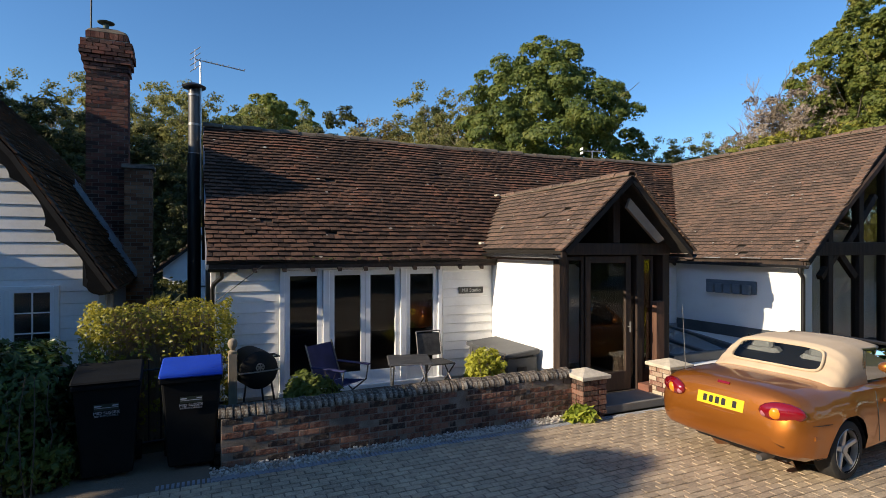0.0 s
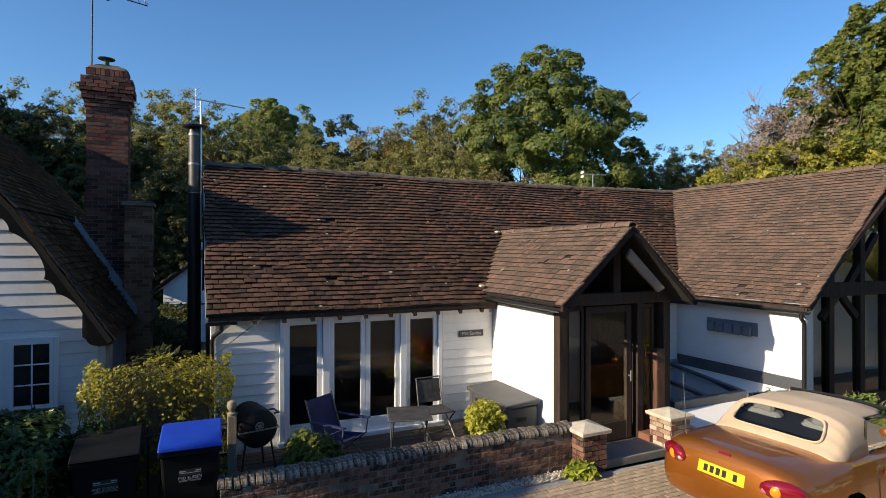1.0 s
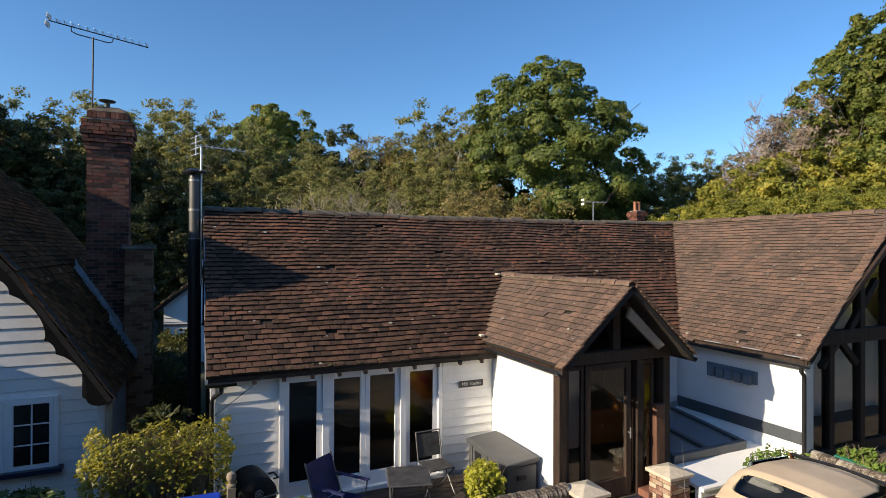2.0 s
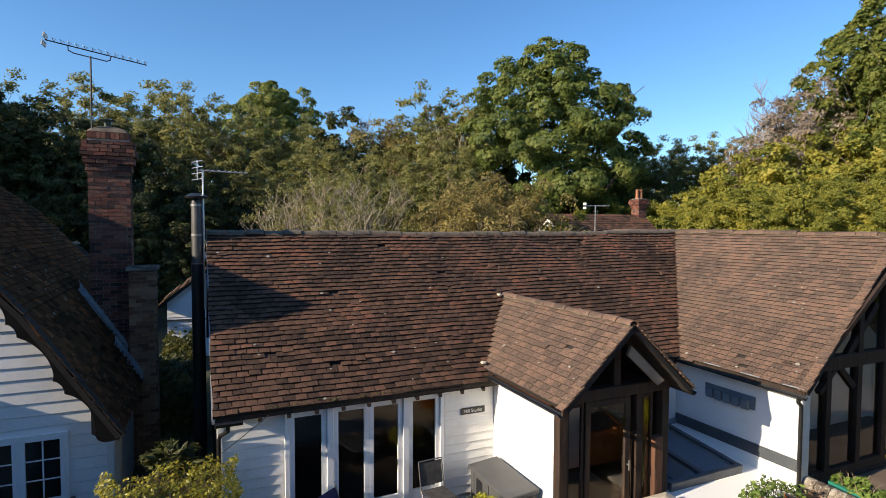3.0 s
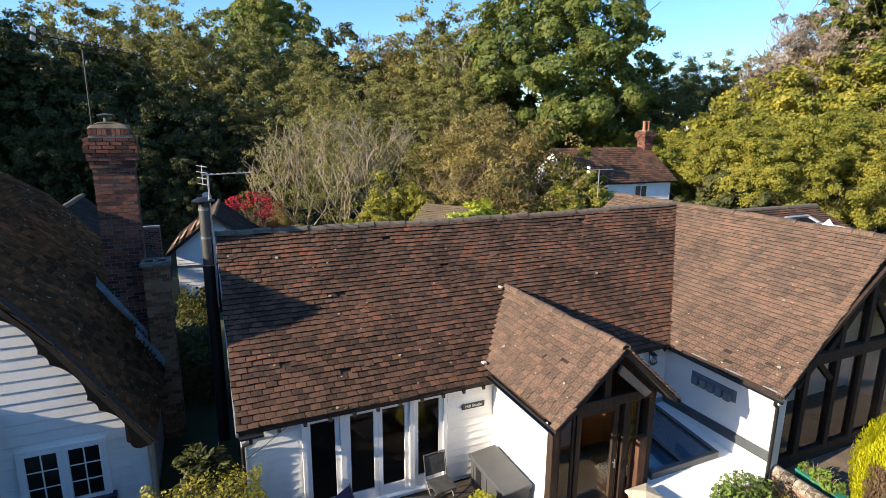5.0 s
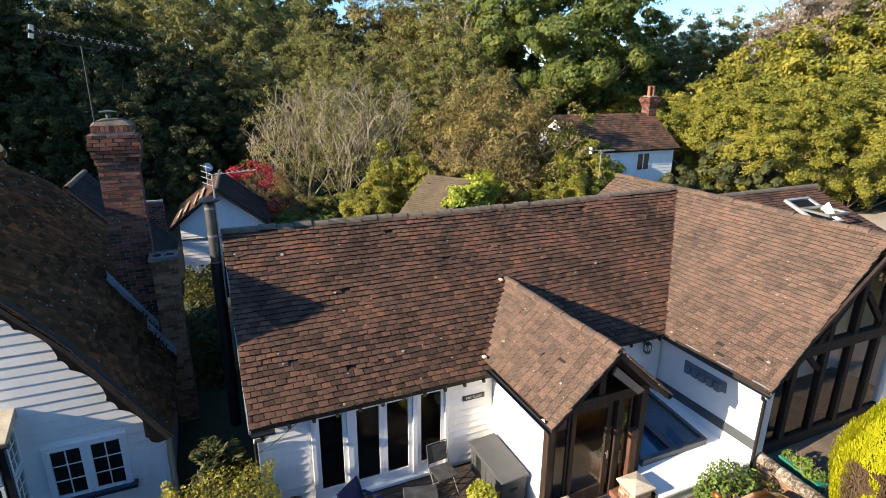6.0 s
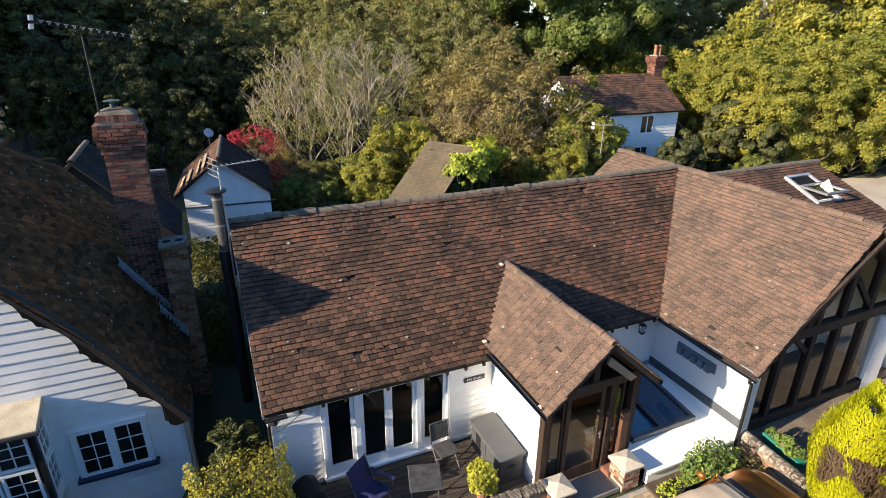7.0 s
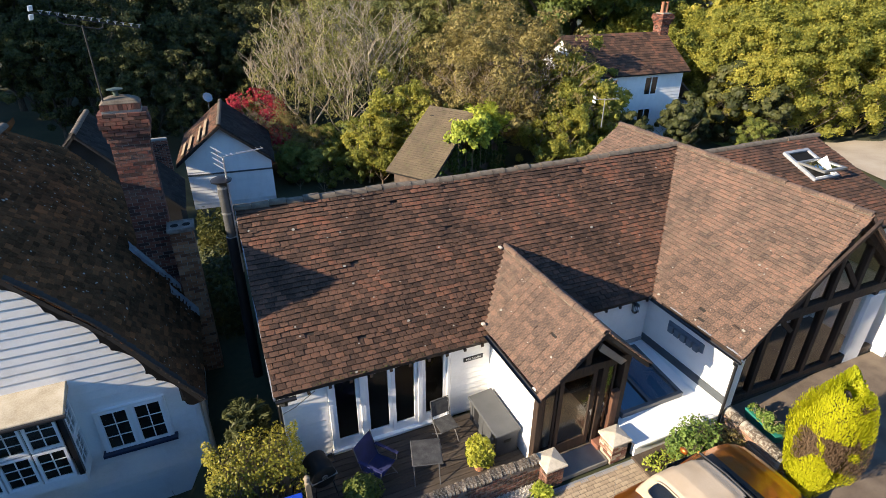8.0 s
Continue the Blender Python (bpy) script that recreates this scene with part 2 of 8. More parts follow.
GRASS_SOIL = surface("meadow_ground", [(0.018, 0.022, 0.01), (0.04, 0.045, 0.017), (0.075, 0.068, 0.03)], 0.98, 0.25, 6, 0.8)
BARK = surface("bark", [(0.03, 0.024, 0.018), (0.07, 0.056, 0.042), (0.13, 0.11, 0.085)], 0.95, 6, 40, 0.7, stretch=(3, 3, 0.6))
TWIG = surface("bare_twig", [(0.14, 0.1, 0.065), (0.24, 0.18, 0.12), (0.34, 0.28, 0.2)], 0.9, 2, 30, 0.3)
PALE_BARK = surface("pale_bark", [(0.2, 0.16, 0.11), (0.34, 0.28, 0.2), (0.52, 0.46, 0.37)], 0.9, 3, 30, 0.4)
PAVER = surface("block_paver", [(0.26, 0.2, 0.135), (0.37, 0.285, 0.195), (0.45, 0.35, 0.235), (0.53, 0.42, 0.29)], 0.92, 1.2, 60, 0.5, vary=0.24, source="island", stain=(0.12, 0.095, 0.065), stain_scale=5, stain_amount=0.6, grain=0.85)
PAVER_ONE = surface("block_paver_single", [(0.26, 0.2, 0.135), (0.37, 0.285, 0.195), (0.45, 0.35, 0.235), (0.53, 0.42, 0.29)], 0.92, 1.2, 60, 0.5, vary=0.24, source="object", stain=(0.12, 0.095, 0.065), stain_scale=5, stain_amount=0.6, grain=0.85)

# ---------------------------------------------------------------- ground
def smoothstep(a, b, x):
    k = min(1, max(0, (x - a) / (b - a)))
    return k * k * (3 - 2 * k)


H_IN = H.inverted()


def ground_z(x, y):
    p = H_IN @ Vector((x, y, 0))
    z = -1.0 * smoothstep(7, 18, p.y) + 1.6 * smoothstep(38, 75, math.hypot(x, y - 5)) * smoothstep(10, 30, y)
    z -= 0.95 * smoothstep(-1.0, -0.3, p.y) * (1 - smoothstep(1.6, 2.2, p.y)) * smoothstep(1.45, 1.9, -p.x) * (1 - smoothstep(8, 10, -p.x))
    return z + 0.05 * smoothstep(9, 14, p.y) * noise.noise(Vector((x * 0.15, y * 0.15, 0)))


g = Geo()
xs = sorted(set([-900, -500, -260, -150] + list(range(-100, 101, 4)) + [-14 + 0.4 * k for k in range(30)] + [150, 260, 500, 900]))
ys = sorted(set([-900, -400, -150, -60, -30, -20, -10, -5, 0, 5] + [3 + 0.4 * k for k in range(18)] + list(range(11, 90, 3)) + [100, 130, 180, 300, 500, 900]))
g.add([(x, y, ground_z(x, y) - 0.06) for y in ys for x in xs], [(j * len(xs) + i, j * len(xs) + i + 1, (j + 1) * len(xs) + i + 1, (j + 1) * len(xs) + i) for j in range(len(ys) - 1) for i in range(len(xs) - 1)])
solid("ground", g, GRASS_SOIL, Matrix.Identity(4), "rough grass and leaf-strewn earth round the houses", "ground", kind="structure", smooth=True)


# ---------------------------------------------------------------- roofs
TILE_W, GAUGE = 0.178, 0.107


def tile_mesh(material, name="tile", w=TILE_W, l=0.19, th=0.022, step=0.02):
    """One clay tile: its tail at the origin, x across, y up the slope, a slight camber."""
    gg = Geo()
    gg.add([(-w / 2, 0, step), (0, 0, step + 0.004), (w / 2, 0, step), (-w / 2, l, -0.008), (0, l, -0.004), (w / 2, l, -0.008),
            (-w / 2, 0, step - th), (0, 0, step + 0.004 - th), (w / 2, 0, step - th)],
           [(0, 1, 4, 3), (1, 2, 5, 4), (6, 7, 1, 0), (7, 8, 2, 1), (6, 0, 3), (8, 5, 2)])
    me = gg.mesh(name)
    me.materials.append(material)
    me.materials.append(TILE_EDGE)
    # tail faces take the colour that holds the course's shadow line
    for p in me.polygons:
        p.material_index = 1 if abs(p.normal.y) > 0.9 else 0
    return me


def roof_frame(corner, along, up):
    """A frame on the slope: x along the eaves, y up the slope, z out of it."""
    along, up = Vector(along).normalized(), Vector(up).normalized()
    n = along.cross(up).normalized()
    m = Matrix((along, up, n)).transposed().to_4x4()
    m.translation = Vector(corner)
    return m


def tiled_slope(house, name, corner, along, up, length, rise, left, right, field_mat, one_mat, seed, singles=None, label="", gauge=GAUGE, width=TILE_W, thick=0.07, rough=1.0, lichen=0.0, th=0.022, gap=0.002, slips=0.006, step=0.02):
    """A slope: a slab of battens and felt as the part, tiles on it. left(t), right(t): the slope's sides at a height t up it.
    singles(s, t): which tiles are pieces of their own."""
    rnd = random.Random(seed)
    m = roof_frame(corner, along, up)
    steps = 12
    ring = [(left(rise * k / steps), rise * k / steps) for k in range(steps + 1)] + [(right(rise * k / steps), rise * k / steps) for k in range(steps, -1, -1)]
    slab = Geo()
    n = len(ring)
    slab.add([(s, t, -0.025) for s, t in ring] + [(s, t, -0.025 - thick) for s, t in ring],
             [tuple(range(n)), tuple(range(2 * n - 1, n - 1, -1))] + [(i, (i + 1) % n, (i + 1) % n + n, i + n) for i in range(n)])
    roof = part(name, slab, UNDER, house, label, m=m)
    field = Geo()
    one = [tile_mesh(one_mat, w=width - gap * 2 - 0.004 * k, l=gauge * 1.5, th=th, step=step) for k in range(3)] if singles else []
    count = 0
    for row in range(int(rise / gauge)):
        t = row * gauge
        shift = (row % 2) * width / 2 + rnd.uniform(-0.012, 0.012)
        s = left(t) - width + shift % width
        rowlift = rnd.uniform(-0.002, 0.002)
        while s < right(t):
            a, b = s + gap - rnd.uniform(0, 0.001), s + width - gap - rnd.uniform(0, 0.004) * rough
            lo, hi = left(t + gauge / 2), right(t + gauge / 2)
            a, b = max(a, lo), min(b, hi)
            wave = 0.018 * rough * noise.noise(Vector((s * 0.7 + seed, t * 0.9, seed)))
            tilt = rnd.uniform(-0.004, 0.004) * rough
            slip = rnd.uniform(-0.003, 0.003) * rough + 0.009 * rough * noise.noise(Vector((s * 1.7, row * 5.3, seed))) - (rnd.uniform(0.02, 0.05) if rnd.random() < slips * rough else 0)
            lift = wave + rowlift + rnd.uniform(-0.0015, 0.003) * rough + (rnd.uniform(0.008, 0.018) if rnd.random() < slips * 2 else 0)
            if rnd.random() < slips * 0.5:
                s += width
                continue
            if b - a > 0.03:
                if singles and count < 300 and b - a > width * 0.9 and singles(s, t):
                    ob = part("tile", one[rnd.randrange(3)], None, roof)
                    ob.matrix_basis = Matrix.Translation(((a + b) / 2, t + slip, lift)) @ Euler((0, tilt * 6, rnd.uniform(-0.012, 0.012))).to_matrix().to_4x4()
                    count += 1
                else:
                    l, mid = min(gauge * 1.5, rise - t + 0.02), (a + b) / 2
                    ta, tb = t + slip + rnd.uniform(-0.003, 0.003) * rough, t + slip + rnd.uniform(-0.003, 0.003) * rough
                    za, zb, zm = step + lift + tilt, step + lift - tilt, step + 0.004 + lift
                    field.add([(a, ta, za), (mid, t + slip, zm), (b, tb, zb), (a, t + l, -0.008 + lift), (mid, t + l, -0.004 + lift), (b, t + l, -0.008 + lift),
                               (a, ta, za - th), (mid, t + slip, zm - th), (b, tb, zb - th)],
                              [(0, 1, 4, 3), (1, 2, 5, 4), (6, 7, 1, 0), (7, 8, 2, 1), (6, 0, 3), (8, 5, 2)])
            s += width
    me = bpy.data.meshes.new("tiles")
    me.from_pydata(field.v, [], field.f)
    me.materials.append(field_mat)
    me.materials.append(TILE_EDGE)
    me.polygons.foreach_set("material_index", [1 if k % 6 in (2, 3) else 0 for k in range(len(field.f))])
    ob = part("tiles", me, None, roof, kind="stuff")
    if lichen:
        spots = Geo()
        for k in range(int(lichen * length * rise)):
            t = rnd.uniform(0.05, rise - 0.1)
            s = rnd.uniform(left(t) + 0.05, right(t) - 0.05) if right(t) - left(t) > 0.2 else left(t)
            r = rnd.uniform(0.006, 0.02) * (1.7 if rnd.random() < 0.12 else 1)
            n6 = 7
            spots.add([(s + r * rnd.uniform(0.7, 1.2) * math.cos(q * math.tau / n6) * 1.3, t + r * rnd.uniform(0.7, 1.2) * math.sin(q * math.tau / n6), step + 0.018 + 0.018 * noise.noise(Vector((s * 0.7 + seed, t * 0.9, seed))) * rough) for q in range(n6)], [tuple(range(n6))])
        part("lichen", spots, LICHEN, roof, "pale lichen spots", kind="stuff")
    return roof


def ridge_run(roof_owner, a, b, r=0.105, piece=0.38, material=None, seed=0, name="ridge_tile", sag=0.0, jitter=1.0, bed=False):
    """Half-round ridge tiles end to end from a to b, each a piece of its own."""
    rnd = random.Random(seed)
    a, b = Vector(a), Vector(b)
    n = max(1, round((b - a).length / piece))
    d = (b - a) / n
    along = d.normalized()
    side = along.cross(Vector((0, 0, 1))).normalized()
    gg = Geo()
    k = 7
    ring = [(math.cos(math.pi * i / (k - 1)), math.sin(math.pi * i / (k - 1))) for i in range(k)]
    L = d.length
    pts = [(x * r * 1.05, y0, z * r * 0.85 - 0.05) for y0 in (0.006, L - 0.006) for x, z in ring] + [(x * r * 0.9, y0, z * r * 0.7 - 0.06) for y0 in (0.006, L - 0.006) for x, z in ring]
    f = [(i, i + 1, k + i + 1, k + i) for i in range(k - 1)] + [(2 * k + i, 3 * k + i, 3 * k + i + 1, 2 * k + i + 1) for i in range(k - 1)]
    f += [(i, 2 * k + i, 2 * k + i + 1, i + 1) for i in range(k - 1)] + [(k + i, k + i + 1, 3 * k + i + 1, 3 * k + i) for i in range(k - 1)]
    f += [(0, k, 3 * k, 2 * k), (k - 1, 3 * k - 1, 4 * k - 1, 2 * k - 1)]
    gg.add(pts, f)
    me = gg.mesh(name, smooth=40)
    me.materials.append(material or RIDGE)
    if bed:
        for sgn in (-1, 1):
            line = [a + d * (q / 2) + side * sgn * (r * 1.0 + rnd.uniform(-0.008, 0.012)) + Vector((0, 0, -0.055 - sag * math.sin(math.pi * q / (2 * n)) + rnd.uniform(-0.008, 0.008))) for q in range(2 * n + 1)]
            part("mortar_bed", Geo().tube(line, [rnd.uniform(0.006, 0.018) for q in line], 5), RIDGE, roof_owner, "crumbling pale mortar bedding")
    for i in range(n):
        m = Matrix((side, along, side.cross(along))).transposed().to_4x4()
        drop = -sag * math.sin(math.pi * (i + 0.5) / n)
        m.translation = a + d * i + Vector((0, 0, rnd.uniform(-0.008, 0.008) * jitter + drop))
        part(name, me, None, roof_owner, m=m @ Euler((rnd.uniform(-0.01, 0.01) * jitter, rnd.uniform(-0.03, 0.03) * jitter, rnd.uniform(-0.015, 0.015) * jitter)).to_matrix().to_4x4())


def verge_tiles(owner, a, b, out, seed, material=None, pitch=0.107):
    """Ragged tile ends bedded along a verge from a up to b, reaching out over its edge."""
    rnd = random.Random(seed)
    a, b, out = Vector(a), Vector(b), Vector(out)
    d = (b - a).normalized()
    n = d.cross(out)
    n = n if n.z > 0 else -n
    for i in range(int((b - a).length / pitch)):
        m = Matrix((d, out, n)).transposed().to_4x4()
        m.translation = a + d * pitch * (i + 0.5) + out * rnd.uniform(-0.014, 0.014) + n * rnd.uniform(0.006, 0.02)
        part("verge_tile", Geo().box(-0.075, 0.075, -0.1, 0.045, -0.011, 0.011, Euler((rnd.uniform(-0.06, 0.06), 0.16 + rnd.uniform(-0.06, 0.06), rnd.uniform(-0.05, 0.05))).to_matrix().to_4x4()), material or TILE_DULL_ONE, owner, m=m)


def boards(wall, axis, a, b, face, z0, z1, pitch, seed, material=None, sign=-1, top=None, lap=0.026):
    """Feather-edged weatherboards on a wall, each a piece: axis 'x' runs along x at y = face (sign: outwards)."""
    rnd = random.Random(seed)
    n = int((z1 - z0) / pitch)
    for i in range(n):
        z = z0 + i * pitch
        aa, bb = a, b
        if top is not None:
            lim = top(z + pitch)
            if lim is None:
                continue
            aa, bb = max(a, lim[0]), min(b, lim[1])
            if bb - aa < 0.05:
                continue
        o = rnd.uniform(0, 0.004)
        gg = Geo()
        ring = [(face + sign * 0.002, z + pitch + 0.015), (face + sign * 0.007, z + pitch + 0.015), (face + sign * (lap + o), z + 0.002), (face + sign * (lap - 0.004 + o), z - 0.006), (face + sign * 0.002, z - 0.006)]
        nseg = max(1, int((bb - aa) / 0.6))
        gg_pts = []
        for k in range(nseg + 1):
            u = aa + (bb - aa) * k / nseg
            wob = rnd.uniform(-0.003, 0.003)
            gg_pts += [((u, p, q + wob) if axis == "x" else (p, u, q + wob)) for p, q in ring]
        r5 = len(ring)
        fc = [(k * r5 + i2, k * r5 + (i2 + 1) % r5, (k + 1) * r5 + (i2 + 1) % r5, (k + 1) * r5 + i2) for k in range(nseg) for i2 in range(r5)]
        fc += [tuple(range(r5)), tuple(range((nseg + 1) * r5 - 1, nseg * r5 - 1, -1))]
        gg.add(gg_pts, fc)
        part("board", gg, material or WHITE, wall)


# ---------------------------------------------------------------- the studio: main range
RISE_V, EAVE_Z, RIDGE_Z, RIDGE_V = 0.81, 2.08, 4.63, 3.15
WING_EAVE, WING_RIDGE, WING_FRONT, WING_BACK = 8.95, 12.15, -2.6, 5.6
studio = thing("studio_cottage", H, "single-storey white weatherboarded studio cottage with old clay tile roofs", "cottage")
SLOPE = math.hypot(RIDGE_V, RIDGE_Z - EAVE_Z)
up_main = (0, RIDGE_V, RIDGE_Z - EAVE_Z)
valley = lambda t: WING_EAVE + (WING_RIDGE - WING_EAVE) * t / SLOPE
tiled_slope(studio, "roof_front", (0, 0, EAVE_Z), (1, 0, 0), up_main, 12, SLOPE, lambda t: 0.0 + 0.012 * math.sin(t * 5), valley, TILE, TILE_ONE, 3,
            singles=lambda s, t: s < 5.2 and t < 1.15, rough=1.9, th=0.05, gap=0.003, slips=0.006, step=0.031, lichen=1.4, label="sagging slope of red-brown clay peg tiles with dark stains")
back = Geo().prism([(RIDGE_V, RIDGE_Z - 0.03), (RIDGE_V * 2, EAVE_Z), (RIDGE_V * 2, EAVE_Z - 0.08), (RIDGE_V, RIDGE_Z - 0.12)], 0, WING_RIDGE, "x")
part("roof_back", back, TILE_DULL, studio)
ridge_run(studio, (-0.02, RIDGE_V, RIDGE_Z + 0.035), (WING_RIDGE, RIDGE_V, RIDGE_Z + 0.035), seed=4, piece=0.36, sag=0.06, jitter=2.2)
moss = Geo()
rnd = random.Random(18)
for i in range(90):
    u = rnd.gauss(2.4, 1.1) if rnd.random() < 0.7 else rnd.uniform(0.1, 8.6)
    if 0.1 < u < 8.6:
        r, t = rnd.uniform(0.006, 0.018), abs(rnd.gauss(0, 0.02))
        moss.lathe([(r * 0.3, -r * 0.3), (r, 0), (r * 0.7, r * 0.45), (r * 0.2, r * 0.65)], 6, pose(u, -0.01 + t, EAVE_Z + 0.035 + t * RISE_V, 39, 0, rnd.uniform(0, 90)) @ Matrix.Diagonal((1.6, 1, 1, 1)))
part("moss", moss, surface("eaves_moss", [(0.03, 0.038, 0.01), (0.06, 0.068, 0.016), (0.11, 0.11, 0.028)], 0.98, 8, 70, 0.8), studio, "green moss along the eaves", kind="stuff")
# end gable, verge and eaves
gable = Geo().prism([(0.2, 0), (6.1, 0), (6.1, EAVE_Z + 0.1), (RIDGE_V, RIDGE_Z - 0.14), (0.2, EAVE_Z + 0.06)], 0.08, 0.3, "x")
part("wall_gable", gable, BLACK, studio, "black tarred gable boarding")
part("verge_board", Geo().prism([(0.02, EAVE_Z - 0.1), (RIDGE_V, RIDGE_Z - 0.1), (RIDGE_V, RIDGE_Z - 0.02), (0.02, EAVE_Z - 0.03)], -0.01, 0.03, "x"), LEAD, studio, "grey verge strip")
part("fascia", Geo().box(0.02, 8.9, 0.03, 0.055, 1.985, 2.06), OAK, studio)
for i in range(22):
    part("rafter_end", Geo().prism([(0.0, 1.985), (0.2, 2.15), (0.2, 2.08), (0.0, 1.93)], 0.2 + i * 0.41, 0.26 + i * 0.41, "x"), OAK, studio)
# front wall round the glazed doors
WALL_V = 0.2
DOOR_A, DOOR_B, DOOR_TOP, SILL_Z = 1.0, 3.64, 2.02, 0.12
wall_a = part("wall_front", Geo().box(0.3, DOOR_A, WALL_V, WALL_V + 0.2, 0, 2.12).box(DOOR_B, 6.6, WALL_V, WALL_V + 0.2, 0, 2.12).box(DOOR_A, DOOR_B, WALL_V, WALL_V + 0.2, DOOR_TOP, 2.12).box(DOOR_A, DOOR_B, WALL_V, WALL_V + 0.2, 0, SILL_Z)
              .box(6.6, 9.1, WALL_V, WALL_V + 0.2, 0, 2.12), WHITE, studio)
boards(wall_a, "x", 0.12, DOOR_A - 0.06, WALL_V, 0.1, 2.1, 0.155, 11)
boards(wall_a, "x", DOOR_B + 0.03, 4.62, WALL_V, 0.1, 2.1, 0.15, 12)
boards(wall_a, "x", 6.9, 9.08, WALL_V, 0.65, 2.1, 0.155, 13)
part("corner_board", Geo().box(0.06, 0.13, WALL_V - 0.035, WALL_V + 0.1, 0, 2.08), WHITE, studio, bevel=0.004)
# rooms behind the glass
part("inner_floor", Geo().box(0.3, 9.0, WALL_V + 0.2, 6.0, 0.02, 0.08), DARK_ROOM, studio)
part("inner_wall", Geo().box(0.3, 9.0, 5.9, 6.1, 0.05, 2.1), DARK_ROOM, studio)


def glazed_leaf(owner, name, u0, u1, z0, z1, v, stile, rail_top, rail_bottom, material, deep=0.05, label=""):
    leaf = part(name, Geo().box(u0, u0 + stile, v, v + deep, z0, z1).box(u1 - stile, u1, v, v + deep, z0, z1).box(u0 + stile, u1 - stile, v + 0.002, v + deep, z1 - rail_top, z1)
                .box(u0 + stile, u1 - stile, v + 0.002, v + deep, z0, z0 + rail_bottom), material, owner, label, bevel=0.004)
    pane = part("pane", Geo().box(u0 + stile - 0.005, u1 - stile + 0.005, v + deep * 0.4, v + deep * 0.4 + 0.006, z0 + rail_bottom - 0.005, z1 - rail_top + 0.005), GLASS, leaf)
    pane.visible_shadow = False
    return leaf


part("door_frame", Geo().box(DOOR_A, DOOR_A + 0.07, 0.13, 0.3, SILL_Z, DOOR_TOP).box(DOOR_B - 0.07, DOOR_B, 0.13, 0.3, SILL_Z, DOOR_TOP).box(DOOR_A + 0.07, DOOR_B - 0.07, 0.13, 0.3, DOOR_TOP - 0.07, DOOR_TOP)
     .box(1.64, 1.74, 0.13, 0.3, SILL_Z, DOOR_TOP - 0.07).box(2.9, 3.0, 0.13, 0.3, SILL_Z, DOOR_TOP - 0.07), UPVC, studio, bevel=0.005)
part("door_sill", Geo().box(DOOR_A - 0.02, DOOR_B + 0.02, 0.08, 0.3, SILL_Z - 0.05, SILL_Z + 0.02), UPVC, studio, bevel=0.006)
glazed_leaf(studio, "side_window", 1.075, 1.635, SILL_Z + 0.02, 1.945, 0.17, 0.075, 0.085, 0.22, UPVC)
glazed_leaf(studio, "glazed_door", 1.745, 2.318, SILL_Z + 0.02, 1.945, 0.165, 0.078, 0.085, 0.2, UPVC)
glazed_leaf(studio, "glazed_door", 2.322, 2.895, SILL_Z + 0.02, 1.945, 0.165, 0.078, 0.085, 0.2, UPVC)
glazed_leaf(studio, "side_window", 3.005, 3.565, SILL_Z + 0.02, 1.945, 0.17, 0.075, 0.085, 0.22, UPVC)

# ---------------------------------------------------------------- the studio: wing
half_w = WING_RIDGE - WING_EAVE
W_SLOPE = math.hypot(half_w, RIDGE_Z - EAVE_Z)
up_wing = (half_w, 0, RIDGE_Z - EAVE_Z)
# the slope's x runs towards the front (-y): 0 at v = 3.15
tiled_slope(studio, "roof_wing", (WING_EAVE, RIDGE_V, EAVE_Z), (0, -1, 0), up_wing, 6, W_SLOPE, lambda t: RIDGE_V - RIDGE_V * t / W_SLOPE, lambda t: RIDGE_V - WING_FRONT - 0.28 * t / W_SLOPE, TILE_DULL, TILE_DULL_ONE, 5,
            singles=lambda s, t: s > 3.0 and t < 1.3, th=0.02, gap=0.0016, slips=0.003, lichen=1.8, label="lichened brown clay tile slope of the wing")
tiled_slope(studio, "roof_wing_back", (WING_EAVE, WING_BACK, EAVE_Z), (0, -1, 0), up_wing, 6, W_SLOPE, lambda t: 0.0, lambda t: max(0.0, WING_BACK - 2 * RIDGE_V + RIDGE_V * t / W_SLOPE), TILE_DULL, None, 6)
part("roof_wing_far", Geo().prism([(WING_RIDGE, RIDGE_Z - 0.02), (WING_RIDGE + half_w, EAVE_Z), (WING_RIDGE + half_w, EAVE_Z - 0.09), (WING_RIDGE, RIDGE_Z - 0.12)], WING_FRONT + 0.25, WING_BACK, "y"), TILE_DULL, studio)
ridge_run(studio, (WING_RIDGE, WING_FRONT + 0.27, RIDGE_Z + 0.04), (WING_RIDGE, WING_BACK, RIDGE_Z + 0.035), seed=8, r=0.095, piece=0.4, jitter=1.8, material=TILE_DULL_ONE, bed=True)
verge_tiles(studio, (WING_EAVE, WING_FRONT + 0.03, EAVE_Z), (WING_RIDGE, WING_FRONT + 0.3, RIDGE_Z), (0, -1, 0), 19)
vg = Geo()
for k in range(24):
    a0, a1 = k / 24, (k + 1) / 24
    vg.add([(WING_EAVE + half_w * f + dx, RIDGE_V * f, EAVE_Z + (RIDGE_Z - EAVE_Z) * f + 0.012) for f in (a0, a1) for dx in (-0.05, 0.05)], [(0, 1, 3, 2)])
part("valley", vg, surface("valley_tile", [(0.12, 0.05, 0.03), (0.2, 0.09, 0.05)], 0.85, 6, 50, 0.3), studio, "orange valley tiles")
part("wall_wing", Geo().box(9.1, 9.35, -2.4, 0.2, 0, 2.12), RENDERED, studio)
part("corner_pier", Geo().box(9.1, 9.32, -2.44, -2.4, 0, 2.1), RENDERED, studio)
